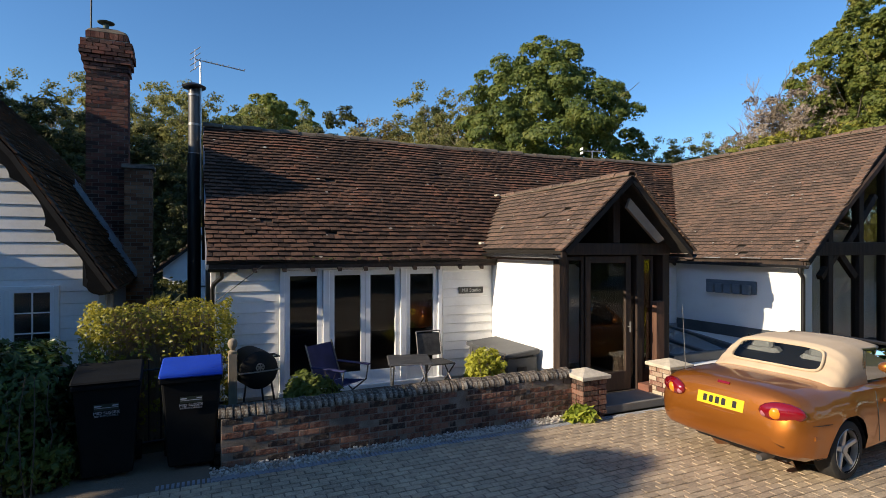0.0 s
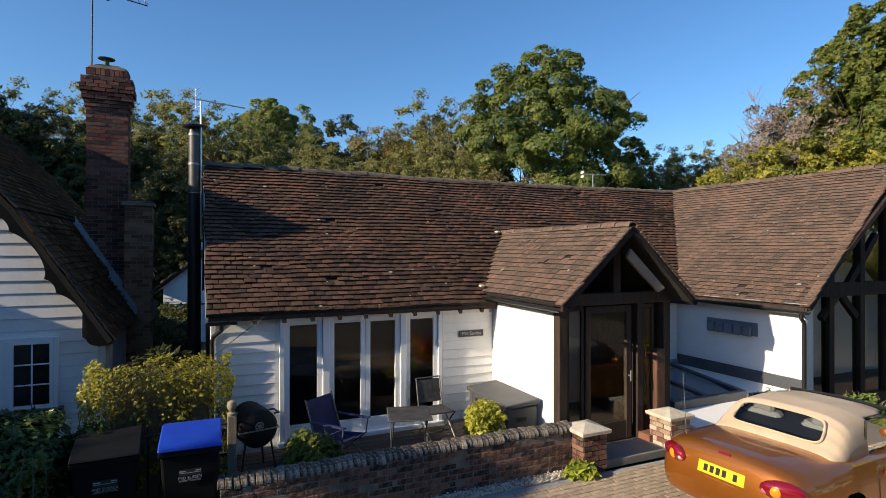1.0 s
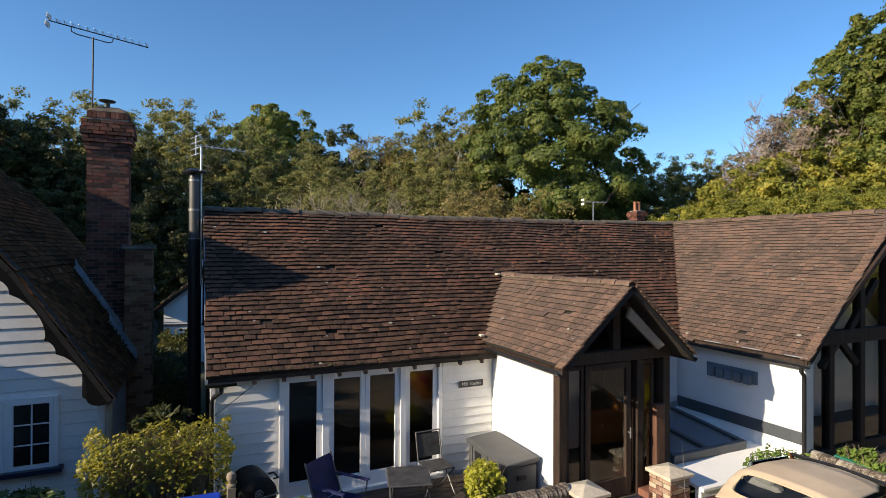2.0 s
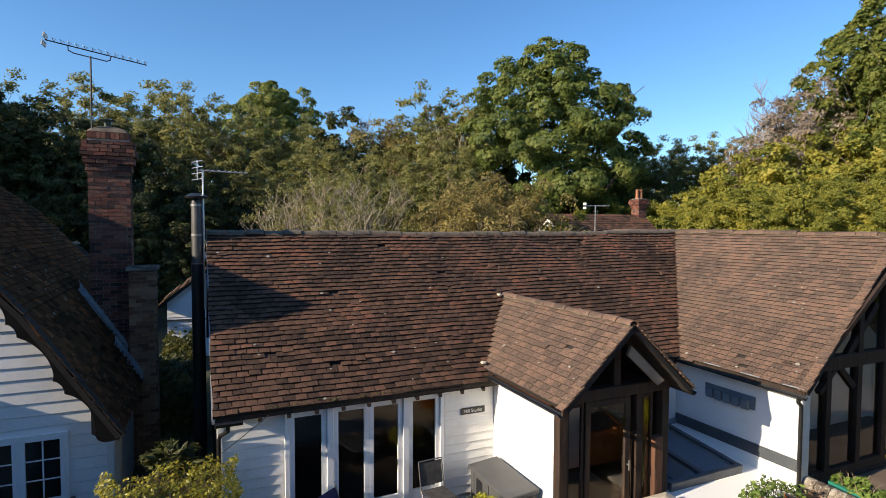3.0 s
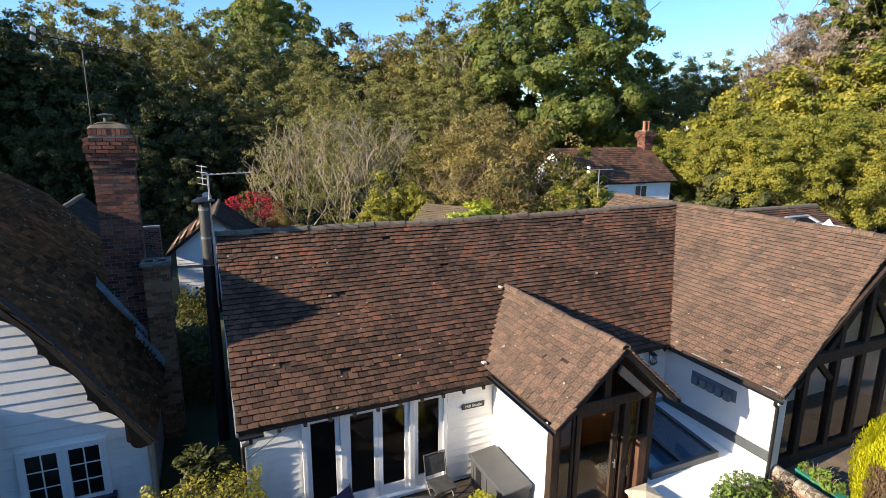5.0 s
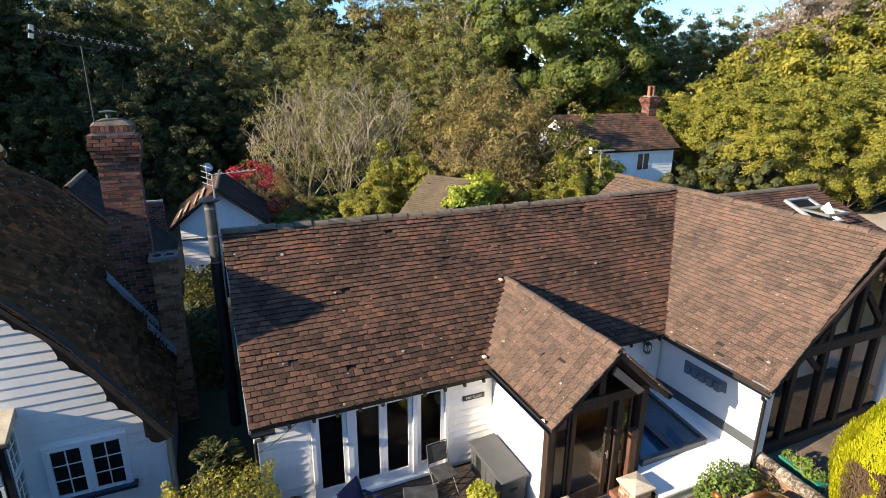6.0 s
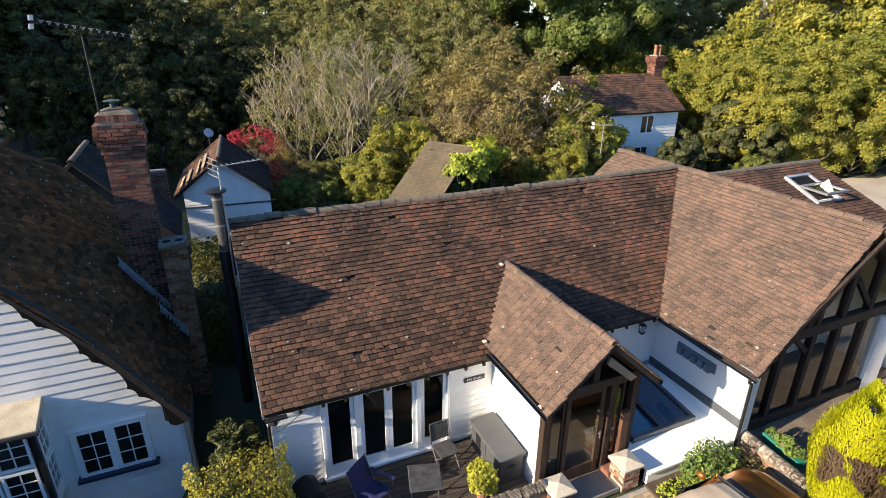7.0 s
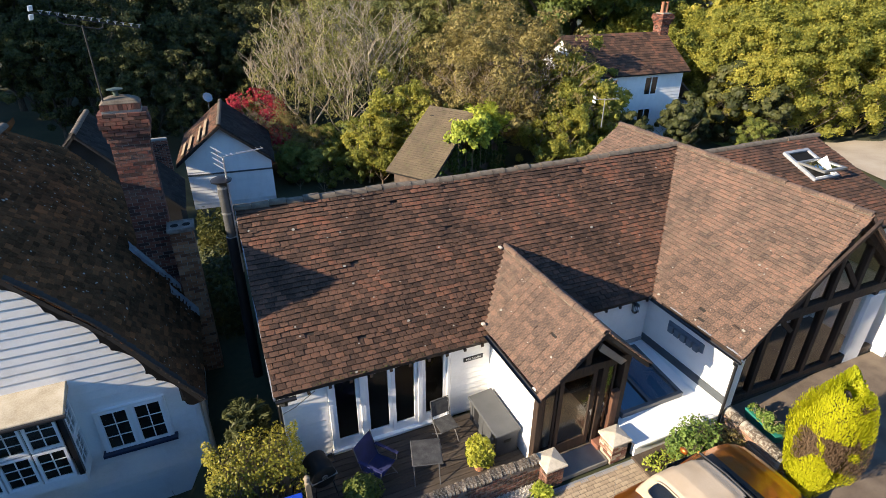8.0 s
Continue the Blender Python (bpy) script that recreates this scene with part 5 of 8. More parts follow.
# ---------------------------------------------------------------- terrace furniture
NAVY = surface("navy_canvas", [(0.006, 0.008, 0.04), (0.01, 0.014, 0.07), (0.015, 0.02, 0.1)], 0.85, 5, 90, 0.3)
CHAIR_METAL = surface("grey_chair_metal", [(0.08, 0.08, 0.085), (0.14, 0.14, 0.14)], 0.5, 5, 40, 0.05, metal=0.4)
WEAVE = surface("grey_weave", [(0.03, 0.03, 0.032), (0.055, 0.055, 0.056), (0.09, 0.09, 0.088)], 0.85, 8, 120, 0.8, spec=0.15)
GREYBOX = surface("grey_resin", [(0.05, 0.053, 0.056), (0.085, 0.088, 0.092)], 0.55, 3, 60, 0.15)
DZ = 0.095
chair = thing("camping_chair", H @ pose(1.68, -0.85, DZ - 0.03, 0, 0, 38), "folding navy blue canvas camping chair on the terrace", "chair")
part("seat", Geo().add([(-0.25, -0.22, 0.4), (0.25, -0.22, 0.4), (0.25, 0.22, 0.36), (-0.25, 0.22, 0.36), (-0.2, 0, 0.33), (0.2, 0, 0.33)], [(0, 1, 5, 4), (4, 5, 2, 3), (0, 4, 3), (1, 2, 5)]), NAVY, chair)
part("backrest", Geo().add([(x, 0.22 + 0.06 * k + 0.02 * (1 - abs(x) * 3), 0.36 + 0.17 * k) for k in range(4) for x in (-0.27, -0.1, 0.1, 0.27)], [(4 * k + i, 4 * k + i + 1, 4 * k + i + 5, 4 * k + i + 4) for k in range(3) for i in range(3)]), NAVY, chair)
for sx in (-0.27, 0.27):
    part("leg", Geo().tube([(sx, -0.28, 0.0), (sx, 0.22, 0.38), (sx, 0.4, 0.9)], 0.011, 6), CHAIR_METAL, chair)
    part("leg", Geo().tube([(sx, 0.3, 0.0), (sx, -0.22, 0.4), (sx, -0.25, 0.6)], 0.011, 6), CHAIR_METAL, chair)
    part("armrest", Geo().box(sx - 0.035, sx + 0.035, -0.28, 0.28, 0.6, 0.62), NAVY, chair, bevel=0.008)
part("stretcher", Geo().tube([(-0.27, -0.2, 0.03), (0.27, 0.25, 0.05)], 0.01, 6).tube([(0.27, -0.2, 0.03), (-0.27, 0.25, 0.05)], 0.01, 6), CHAIR_METAL, chair)

wick = thing("garden_chair", H @ pose(3.3, -0.42, DZ - 0.03, 0, 0, 4), "grey woven-seat metal garden chair", "chair")
part("backrest", Geo().box(-0.2, 0.2, -0.01, 0.01, 0, 0.36, pose(0, 0.25, 0.5, -12, 0, 0)), WEAVE, wick, bevel=0.006)
part("seat", Geo().box(-0.21, 0.21, -0.2, 0.22, 0.43, 0.45), WEAVE, wick, bevel=0.006)
for sx in (-0.21, 0.21):
    part("back_leg", Geo().tube([(sx, -0.24, 0), (sx, 0.22, 0.45), (sx, 0.32, 0.88)], 0.012, 6), CHAIR_METAL, wick)
    part("front_leg", Geo().tube([(sx, 0.26, 0), (sx, -0.2, 0.44)], 0.012, 6), CHAIR_METAL, wick)
part("top_rail", Geo().tube([(-0.21, 0.32, 0.88), (0.21, 0.32, 0.88)], 0.012, 6), CHAIR_METAL, wick)

table = thing("folding_table", H @ pose(2.56, -1.14, DZ, 0, 0, -16), "small square grey woven folding table", "table")
part("tabletop", Geo().box(-0.29, 0.29, -0.31, 0.31, 0.63, 0.655), WEAVE, table, bevel=0.008)
part("frame", Geo().tube([(-0.29, -0.31, 0.635), (0.29, -0.31, 0.635), (0.29, 0.31, 0.635), (-0.29, 0.31, 0.635), (-0.29, -0.31, 0.635)], 0.011, 6), CHAIR_METAL, table)
for sx in (-0.25, 0.25):
    part("leg", Geo().tube([(sx, -0.27, 0), (sx, 0.25, 0.62)], 0.011, 6), CHAIR_METAL, table)
    part("leg", Geo().tube([(sx * 0.9, 0.27, 0), (sx * 0.9, -0.25, 0.62)], 0.011, 6), CHAIR_METAL, table)

boxo = thing("storage_box", H @ pose(4.28, -0.72, DZ), "grey resin garden storage box with a lid", "storage box")
part("body", Geo().box(-0.25, 0.27, -0.6, 0.62, 0, 0.56), GREYBOX, boxo, bevel=0.012)
part("lid", Geo().prism([(-0.29, 0.56), (0.29, 0.6), (0.29, 0.68), (-0.29, 0.63)], -0.65, 0.66, "y"), GREYBOX, boxo, bevel=0.015)
part("handle", Geo().box(-0.08, 0.08, -0.615, -0.6, 0.36, 0.42), BLACK, boxo)
for y in (-0.5, 0.0, 0.5):
    part("rib", Geo().box(-0.262, -0.25, y - 0.02, y + 0.02, 0.03, 0.54), GREYBOX, boxo)
part("label_panel", Geo().box(-0.256, -0.25, 0.2, 0.4, 0.2, 0.5), BLACK, boxo)

bbq = thing("barrel_barbecue", H @ pose(0.55, -0.72, DZ - 0.08, 0, 0, 12), "black steel barrel barbecue on thin legs", "barbecue")
BBQ_BLACK = surface("sooty_black_steel", [(0.006, 0.006, 0.006), (0.014, 0.014, 0.014)], 0.6, 5, 50, 0.1, spec=0.25)
bm_ = pose(0, -0.27, 0.72, -90, 0, 0)
part("barrel", Geo().lathe([(0.02, 0), (0.2, 0.005), (0.24, 0.03), (0.245, 0.27), (0.24, 0.51), (0.2, 0.535), (0.02, 0.54)], 24, bm_), BBQ_BLACK, bbq, smooth=40)
part("rim", Geo().box(-0.255, 0.255, -0.28, 0.28, 0.7, 0.715), STEEL, bbq)
vent = part("vent", Geo().lathe([(0.0, 0), (0.055, 0.002), (0.055, 0.008), (0.0, 0.01)], 16, pose(0, -0.282, 0.76, 90, 0, 0) @ pose(0, 0, -0.01)), STEEL, bbq, "steel air vent")
for k in range(6):
    part("vent_hole", Geo().lathe([(0.0, 0), (0.011, 0), (0.011, 0.004), (0, 0.004)], 8, pose(0.034 * math.cos(k * 1.047), -0.285, 0.76 + 0.034 * math.sin(k * 1.047), 90, 0, 0)), BLACK, vent)
for x, y in ((-0.16, -0.22), (0.16, -0.22), (-0.16, 0.22), (0.16, 0.22)):
    part("leg", Geo().tube([(x, y, 0.55), (x * 1.5, y * 1.2, 0)], 0.013, 6), BLACK, bbq)
part("handle", Geo().tube([(0.24, -0.1, 0.84), (0.31, -0.1, 0.84), (0.31, 0.1, 0.84), (0.24, 0.1, 0.84)], 0.012, 6), BLACK, bbq)

# ---------------------------------------------------------------- bins, fence post and railing
BIN = surface("black_bin_plastic", [(0.004, 0.0045, 0.005), (0.008, 0.009, 0.01)], 0.75, 4, 60, 0.1, spec=0.15)
BLUE = surface("blue_lid_plastic", [(0.006, 0.036, 0.32), (0.012, 0.06, 0.5)], 0.45, 3, 40, 0.08)
LABEL = surface("bin_label", [(0.35, 0.37, 0.42), (0.45, 0.47, 0.52)], 0.5, 5, 40, 0.0)


def wheelie_bin(m, label, lid_mat):
    b = thing("wheelie_bin", m, label, "wheelie bin", group="council bins")
    w0, w1, d0, d1, h = 0.22, 0.28, 0.24, 0.33, 0.96
    part("body", Geo().add([(-w0, -d0, 0.03), (w0, -d0, 0.03), (w0, d0, 0.1), (-w0, d0, 0.1), (-w1, -d1, h), (w1, -d1, h), (w1, d1, h), (-w1, d1, h)],
                           [(0, 3, 2, 1), (0, 1, 5, 4), (1, 2, 6, 5), (2, 3, 7, 6), (3, 0, 4, 7), (4, 5, 6, 7)]), BIN, b, bevel=0.025, segments=2)
    part("rim", Geo().box(-w1 - 0.015, w1 + 0.015, -d1 - 0.02, d1 + 0.01, h - 0.05, h + 0.002), BIN, b, bevel=0.01)
    part("lid", Geo().prism([(-d1 - 0.03, h + 0.004), (d1 + 0.06, h + 0.004), (d1 + 0.06, h + 0.09), (d1 - 0.08, h + 0.115), (-d1 + 0.1, h + 0.06), (-d1 - 0.03, h + 0.03)], -w1 - 0.02, w1 + 0.02, "x"), lid_mat, b, bevel=0.014)
    part("handle", Geo().tube([(-w1 + 0.04, d1 + 0.08, h - 0.03), (w1 - 0.04, d1 + 0.08, h - 0.03)], 0.018, 8), BIN, b)
    for sx in (-1, 1):
        part("wheel", Geo().lathe([(0.03, -0.03), (0.1, -0.03), (0.1, 0.03), (0.03, 0.03)], 16, pose(sx * 0.25, d0, 0.1, 0, 90, 0)), BIN, b, smooth=40)
    slope = math.degrees(math.atan2(d1 - d0, h - 0.03))
    lm = pose(0, -(d0 + d1) / 2 - 0.032, 0.68, 90 + slope, 0, 0)
    lab = part("label", Geo().box(-0.105, 0.105, 0.02, 0.085, 0, 0.002, lm), surface("label_green", [(0.012, 0.02, 0.012), (0.02, 0.03, 0.02)], 0.5, 4, 30, 0), b)
    lettering("MID SUSSEX", 0.042, lab, lm @ pose(0, -0.005, 0.001), LABEL)
    lettering("DISTRICT COUNCIL", 0.023, lab, lm @ pose(0, -0.035, 0.001), LABEL)
    part("label_bar", Geo().box(-0.1, 0.1, 0.045, 0.05, 0.002, 0.004, lm).box(-0.1, -0.04, 0.06, 0.072, 0.002, 0.004, lm).box(0.05, 0.1, 0.06, 0.072, 0.002, 0.004, lm), LABEL, lab)
    return b


wheelie_bin(pose(-2.7, 5.84, 0.0, 0, 0, 23), "black wheelie bin with a blue lid", BLUE)
wheelie_bin(pose(-3.42, 5.56, 0.0, 0, 0, 27), "all-black wheelie bin beside a dark bush", BIN)
POSTW = surface("weathered_post", [(0.2, 0.16, 0.11), (0.3, 0.25, 0.18)], 0.85, 4, 30, 0.3, stretch=(4, 4, 1))
fence = thing("fence", H @ pose(0.27, -1.2, 0), "timber post with a ball finial and thin iron railings", "fence")
part("post", Geo().box(-0.05, 0.05, -0.05, 0.05, -0.02, 1.02), POSTW, fence, bevel=0.006)
part("finial", Geo().lathe([(0.05, 1.02), (0.055, 1.04), (0.025, 1.06), (0.05, 1.1), (0.058, 1.14), (0.045, 1.18), (0.01, 1.2)], 14), POSTW, fence, "turned ball finial", smooth=40)
for z in (0.12, 0.92):
    part("rail", Geo().tube([(-0.05, 0, z), (-1.9, -0.25, z)], 0.012, 6), BLACK, fence)
for i in range(15):
    f = i / 14
    part("baluster", Geo().tube([(-0.15 - 1.7 * f, -0.012 - 0.23 * f, 0.1), (-0.15 - 1.7 * f, -0.012 - 0.23 * f, 1.05)], 0.008, 5), BLACK, fence)


# ---------------------------------------------------------------- the car
PAINT = surface("copper_metallic", [(0.36, 0.115, 0.014), (0.42, 0.14, 0.018), (0.46, 0.155, 0.022)], 0.33, 1.0, 300, 0.01, metal=0.7, coat=0.9)
CANVAS = surface("beige_canvas", [(0.42, 0.32, 0.21), (0.5, 0.39, 0.27), (0.55, 0.44, 0.31)], 0.9, 3, 150, 0.25)
RUBBER = surface("tyre_rubber", [(0.012, 0.012, 0.012), (0.028, 0.027, 0.026)], 0.85, 6, 60, 0.2)
ALLOY = surface("alloy_rim", [(0.5, 0.5, 0.5), (0.62, 0.62, 0.61)], 0.35, 4, 50, 0.05, metal=0.7)
RED_LENS = surface("red_lens", [(0.16, 0.003, 0.008), (0.22, 0.005, 0.012)], 0.12, 4, 40, 0.02, coat=1.0)
AMBER = surface("amber_lens", [(0.7, 0.22, 0.01), (0.8, 0.3, 0.02)], 0.12, 4, 40, 0.02, coat=1.0)
CLEAR = surface("clear_lens", [(0.35, 0.12, 0.14), (0.45, 0.2, 0.22)], 0.12, 4, 40, 0.02, coat=1.0)
PLATE = surface("yellow_plate", [(0.75, 0.5, 0.01), (0.8, 0.55, 0.015)], 0.4, 3, 40, 0.0)
CAR_GLASS = glassy("car_glass", (0.34, 0.42, 0.45))
CAR_M = pose(3.6, 6.03, -0.0, 0, 0, 28) @ pose(-0.84, 0, 0)
car = thing("sports_car", CAR_M, "copper-orange two-seat convertible with a beige soft top, parked on the drive", "car")


def spline(keys, x):
    """Smooth reading between (x, values) keys."""
    for (x0, a), (x1, b) in zip(keys, keys[1:]):
        if x <= x1:
            k = (x - x0) / (x1 - x0)
            k = k * k * (3 - 2 * k) * 0.5 + k * 0.5
            return [p + (q - p) * k for p, q in zip(a, b)]
    return keys[-1][1]


# x from the tail: half width, bottom, shoulder height, deck height at the middle
STN = [(0.0, (0.57, 0.40, 0.53, 0.56)), (0.02, (0.66, 0.34, 0.59, 0.65)), (0.05, (0.72, 0.3, 0.69, 0.78)), (0.1, (0.76, 0.275, 0.76, 0.88)), (0.17, (0.79, 0.255, 0.795, 0.915)), (0.3, (0.815, 0.225, 0.805, 0.925)), (0.6, (0.835, 0.2, 0.815, 0.93)),
       (0.9, (0.84, 0.19, 0.82, 0.92)), (1.3, (0.825, 0.18, 0.81, 0.89)), (1.8, (0.81, 0.18, 0.79, 0.86)), (2.3, (0.815, 0.18, 0.785, 0.86)), (2.7, (0.825, 0.18, 0.775, 0.835)), (3.1, (0.83, 0.19, 0.745, 0.79)), (3.4, (0.81, 0.2, 0.69, 0.735)),
       (3.65, (0.75, 0.2, 0.61, 0.66)), (3.82, (0.66, 0.22, 0.54, 0.57)), (3.92, (0.53, 0.26, 0.47, 0.49)), (3.95, (0.4, 0.3, 0.42, 0.43))]
WX, WR = (0.84, 3.1), 0.355
body = Geo()
NX, rows = 110, []
for i in range(NX + 1):
    f = i / NX
    x = 3.95 * (f * 0.8 + 0.2 * (1 - math.cos(math.pi * f)) / 2)
    w, b, s, d = spline(STN, x)
    half = [(0.0, b), (0.55 * w, b), (0.86 * w, b + 0.02), (0.955 * w, b + 0.07), (0.985 * w, b + (s - b) * 0.3), (w, b + (s - b) * 0.52), (0.992 * w, b + (s - b) * 0.7), (0.965 * w, b + (s - b) * 0.87), (0.91 * w, s + (d - s) * 0.12),
            (0.82 * w, s + (d - s) * 0.5), (0.66 * w, s + (d - s) * 0.8), (0.4 * w, s + (d - s) * 0.95), (0.0, d)]
    row = []
    for y, z in half:
        xx, yy, zz = x, y, z
        for wx in WX:
            dx, dz = xx - wx, zz - 0.285
            r = math.hypot(dx, dz)
            if y > 0.5 * w and r < WR and dz > -0.32:
                if r < 1e-4:
                    dx, dz, r = 0.0, 0.01, 0.01
                k = WR / r
                if zz < 0.62:
                    ang = math.atan2(dz, dx)
                    if y < 0.9 * w:
                        yy = y
                    xx, zz = wx + WR * math.cos(ang), 0.285 + WR * math.sin(ang)
        row.append((xx, yy, zz))
    rows.append(row)
m13 = len(rows[0])
ring_n = 2 * m13 - 2
for row in rows:
    body.v += [(x, -y, z) for x, y, z in row] + [(x, y, z) for x, y, z in row[-2:0:-1]]
for i in range(NX):
    for k in range(ring_n):
        a_, b_, c_, d_ = i * ring_n + k, i * ring_n + (k + 1) % ring_n, (i + 1) * ring_n + (k + 1) % ring_n, (i + 1) * ring_n + k
        xs_ = [(body.v[q][0], body.v[q][2], abs(body.v[q][1])) for q in (a_, b_, c_, d_)]
        inside = any(all(math.hypot(x - wx, z - 0.285) <= WR + 0.004 for x, z, y in xs_) and min(y for x, z, y in xs_) > 0.4 for wx in WX)
        if not inside:
            body.f.append((a_, b_, c_, d_))
body.f += [tuple(range(ring_n)), tuple(range((NX + 1) * ring_n - 1, NX * ring_n - 1, -1))]
shell = part("body", body, PAINT, car, smooth=38)
for wx in WX:
    for sgn in (-1, 1):
        well = Geo()
        for k in range(15):
            a_ = math.pi * k / 14
            well.v += [(wx + (WR + 0.01) * math.cos(a_), sgn * y_, 0.26 + (WR + 0.01) * math.sin(a_)) for y_ in (0.79, 0.5)]
        well.f += [(2 * k, 2 * k + 1, 2 * k + 3, 2 * k + 2) for k in range(14)] + [tuple(2 * k + 1 for k in range(15))]
        part("wheel_well", well, BLACK, shell)
part("underside", Geo().box(0.35, 3.6, -0.5, 0.5, 0.16, 0.24), BLACK, shell)
# panel gaps: thin dark strips just proud of the paint
zd = lambda x, y: (lambda q: q[2] + (q[3] - q[2]) * (1 - min(1, abs(y) / (q[0] * 0.95)) ** 2.2))(spline(STN, x))
gap = Geo()
gap.tube([(0.2 + 0.62 * k / 10, -0.6 - 0.02 * k / 10, zd(0.2 + 0.62 * k / 10, 0.6) + 0.004) for k in range(11)], 0.004, 4).tube([(0.2 + 0.62 * k / 10, 0.6 + 0.02 * k / 10, zd(0.2 + 0.62 * k / 10, 0.6) + 0.004) for k in range(11)], 0.004, 4)
gap.tube([(0.135 + 0.05 * abs(k - 10) / 10, -0.6 + 0.06 * k, zd(0.135 + 0.05 * abs(k - 10) / 10, -0.6 + 0.06 * k) - 0.03) for k in range(21)], 0.004, 4)
part("boot_gap", gap, BLACK, shell)
part("brake_light", Geo().box(-0.012, 0.012, -0.065, 0.065, -0.013, 0.013, pose(0.1, 0, 0.872, 0, 40, 0)), RED_LENS, shell)
# plate recess, plate and its bars
pm = pose(0.045, 0, 0.685, 0, 15, 0)
part("plate_recess", Geo().box(-0.014, 0.05, -0.29, 0.29, -0.078, 0.078, pm), PAINT, shell, bevel=0.012)
plate = part("number_plate", Geo().box(-0.022, -0.012, -0.26, 0.26, -0.06, 0.06, pm), PLATE, car, "yellow rear plate with plain bars", bevel=0.003)
for y0 in (0.145, 0.075, 0.005, -0.065, -0.185):
    part("plate_bar", Geo().box(-0.024, -0.022, y0, y0 + 0.045, -0.035, 0.035, pm), BLACK, plate)
for sgn in (-1, 1):
    lm = pose(0.09, sgn * 0.6, 0.715, 0, -12, sgn * -24)
    ball = [(math.cos(t), math.sin(t)) for t in [(-90 + 180 * k / 8) * math.pi / 180 for k in range(9)]]
    lens = part("tail_light", Geo().lathe([(max(r, 0.02), z) for r, z in ball], 28, lm @ Matrix.Diagonal((0.08, 0.2, 0.1, 1))), RED_LENS, car, "red tail light with an amber roundel", smooth=True)
    part("indicator", Geo().lathe([(max(r, 0.02), z) for r, z in ball], 20, lm @ Matrix.Translation((-0.05, sgn * -0.05, 0.005)) @ Matrix.Diagonal((0.04, 0.058, 0.06, 1))), AMBER, lens, "amber indicator", smooth=True)
    part("reverse_lens", Geo().lathe([(max(r, 0.02), z) for r, z in ball], 20, lm @ Matrix.Translation((-0.022, -sgn * 0.148, -0.015)) @ Matrix.Diagonal((0.034, 0.036, 0.04, 1))), CLEAR, lens, "clear reversing lens", smooth=True)
    part("side_marker", Geo().box(-0.07, 0.07, -0.008, 0.008, -0.022, 0.022, pose(0.32, sgn * 0.807, 0.5, 0, 0, sgn * 2)), PAINT, car, bevel=0.006)
    part("hinge_stud", Geo().lathe([(0.012, 0), (0.014, 0.04), (0.006, 0.05)], 10, pose(0.9, sgn * 0.6, 0.86)), STEEL, car, smooth=40)
part("exhaust", Geo().lathe([(0.03, 0), (0.036, 0.02), (0.036, 0.2), (0.03, 0.2)], 16, pose(0.02, -0.42, 0.24, 0, 90, 0)), FLUE_STEEL, car, smooth=40)
for sgn in (-1, 1):
    part("bumper_seam", Geo().tube([(0.24, sgn * 0.797, 0.615), (0.36, sgn * 0.818, 0.61), (0.5, sgn * 0.834, 0.607)], 0.004, 4), BLACK, shell)
part("bumper_crease", Geo().tube([(0.012 + 0.1 * (abs(k - 8) / 8) ** 3, -0.6 + 0.075 * k, 0.6 - 0.0 * k) for k in range(17)], 0.006, 5), PAINT, shell)
part("radio_aerial", Geo().tube([(0.3, 0.62, 0.84), (0.24, 0.62, 1.62)], [0.005, 0.002], 5), STEEL, car)

# soft top
TOP = [(0.84, (0.62, 0.925)), (0.9, (0.63, 0.97)), (1.02, (0.64, 1.08)), (1.13, (0.635, 1.18)), (1.23, (0.628, 1.24)), (1.55, (0.61, 1.265)), (2.0, (0.58, 1.24)), (2.25, (0.56, 1.185)), (2.3, (0.565, 1.165))]
top = Geo()
NT, rowsn = 78, 49
for i in range(NT + 1):
    x = 0.84 + 1.46 * i / NT
    w, z = spline(TOP, x)
    belt = 0.815
    for k in range(rowsn):
        a_ = math.pi * k / (rowsn - 1)
        y = math.cos(a_)
        e = abs(math.sin(a_)) ** 0.36
        yy = w * (abs(y) ** 0.62) * (1 if y >= 0 else -1) * (1 + 0.1 * (1 - e))
        top.v.append((x, yy, belt + (z - belt) * e if k not in (0, rowsn - 1) else belt))


def in_rear_window(x, y):
    h_ = (x - 0.915) / 0.24
    return 0 < h_ < 1 and abs(2 * h_ - 1) ** 4.4 + (abs(y) / (0.5 - 0.06 * h_)) ** 5 < 1


# the rear and side windows are openings in the canvas
for i in range(NT):
    x = 0.84 + 1.46 * (i + 0.5) / NT
    for k in range(rowsn - 1):
        q = [top.v[i * rowsn + k], top.v[i * rowsn + k + 1], top.v[(i + 1) * rowsn + k], top.v[(i + 1) * rowsn + k + 1]]
        low = max(p[2] for p in q) < 0.81 + 0.37 * min(1, (x - 1.36) * 3.2) - 0.05 * max(0, x - 1.7)
        if (x > 1.4 and low) or in_rear_window(x - 0.01, sum(p[1] for p in q) / 4):
            continue
        top.f.append((i * rowsn + k, i * rowsn + k + 1, (i + 1) * rowsn + k + 1, (i + 1) * rowsn + k))
soft = part("soft_top", top, CANVAS, car, "beige canvas soft top, closed", smooth=50)
mod = soft.modifiers.new("thickness", "SOLIDIFY")
mod.thickness, mod.offset = 0.012, -1
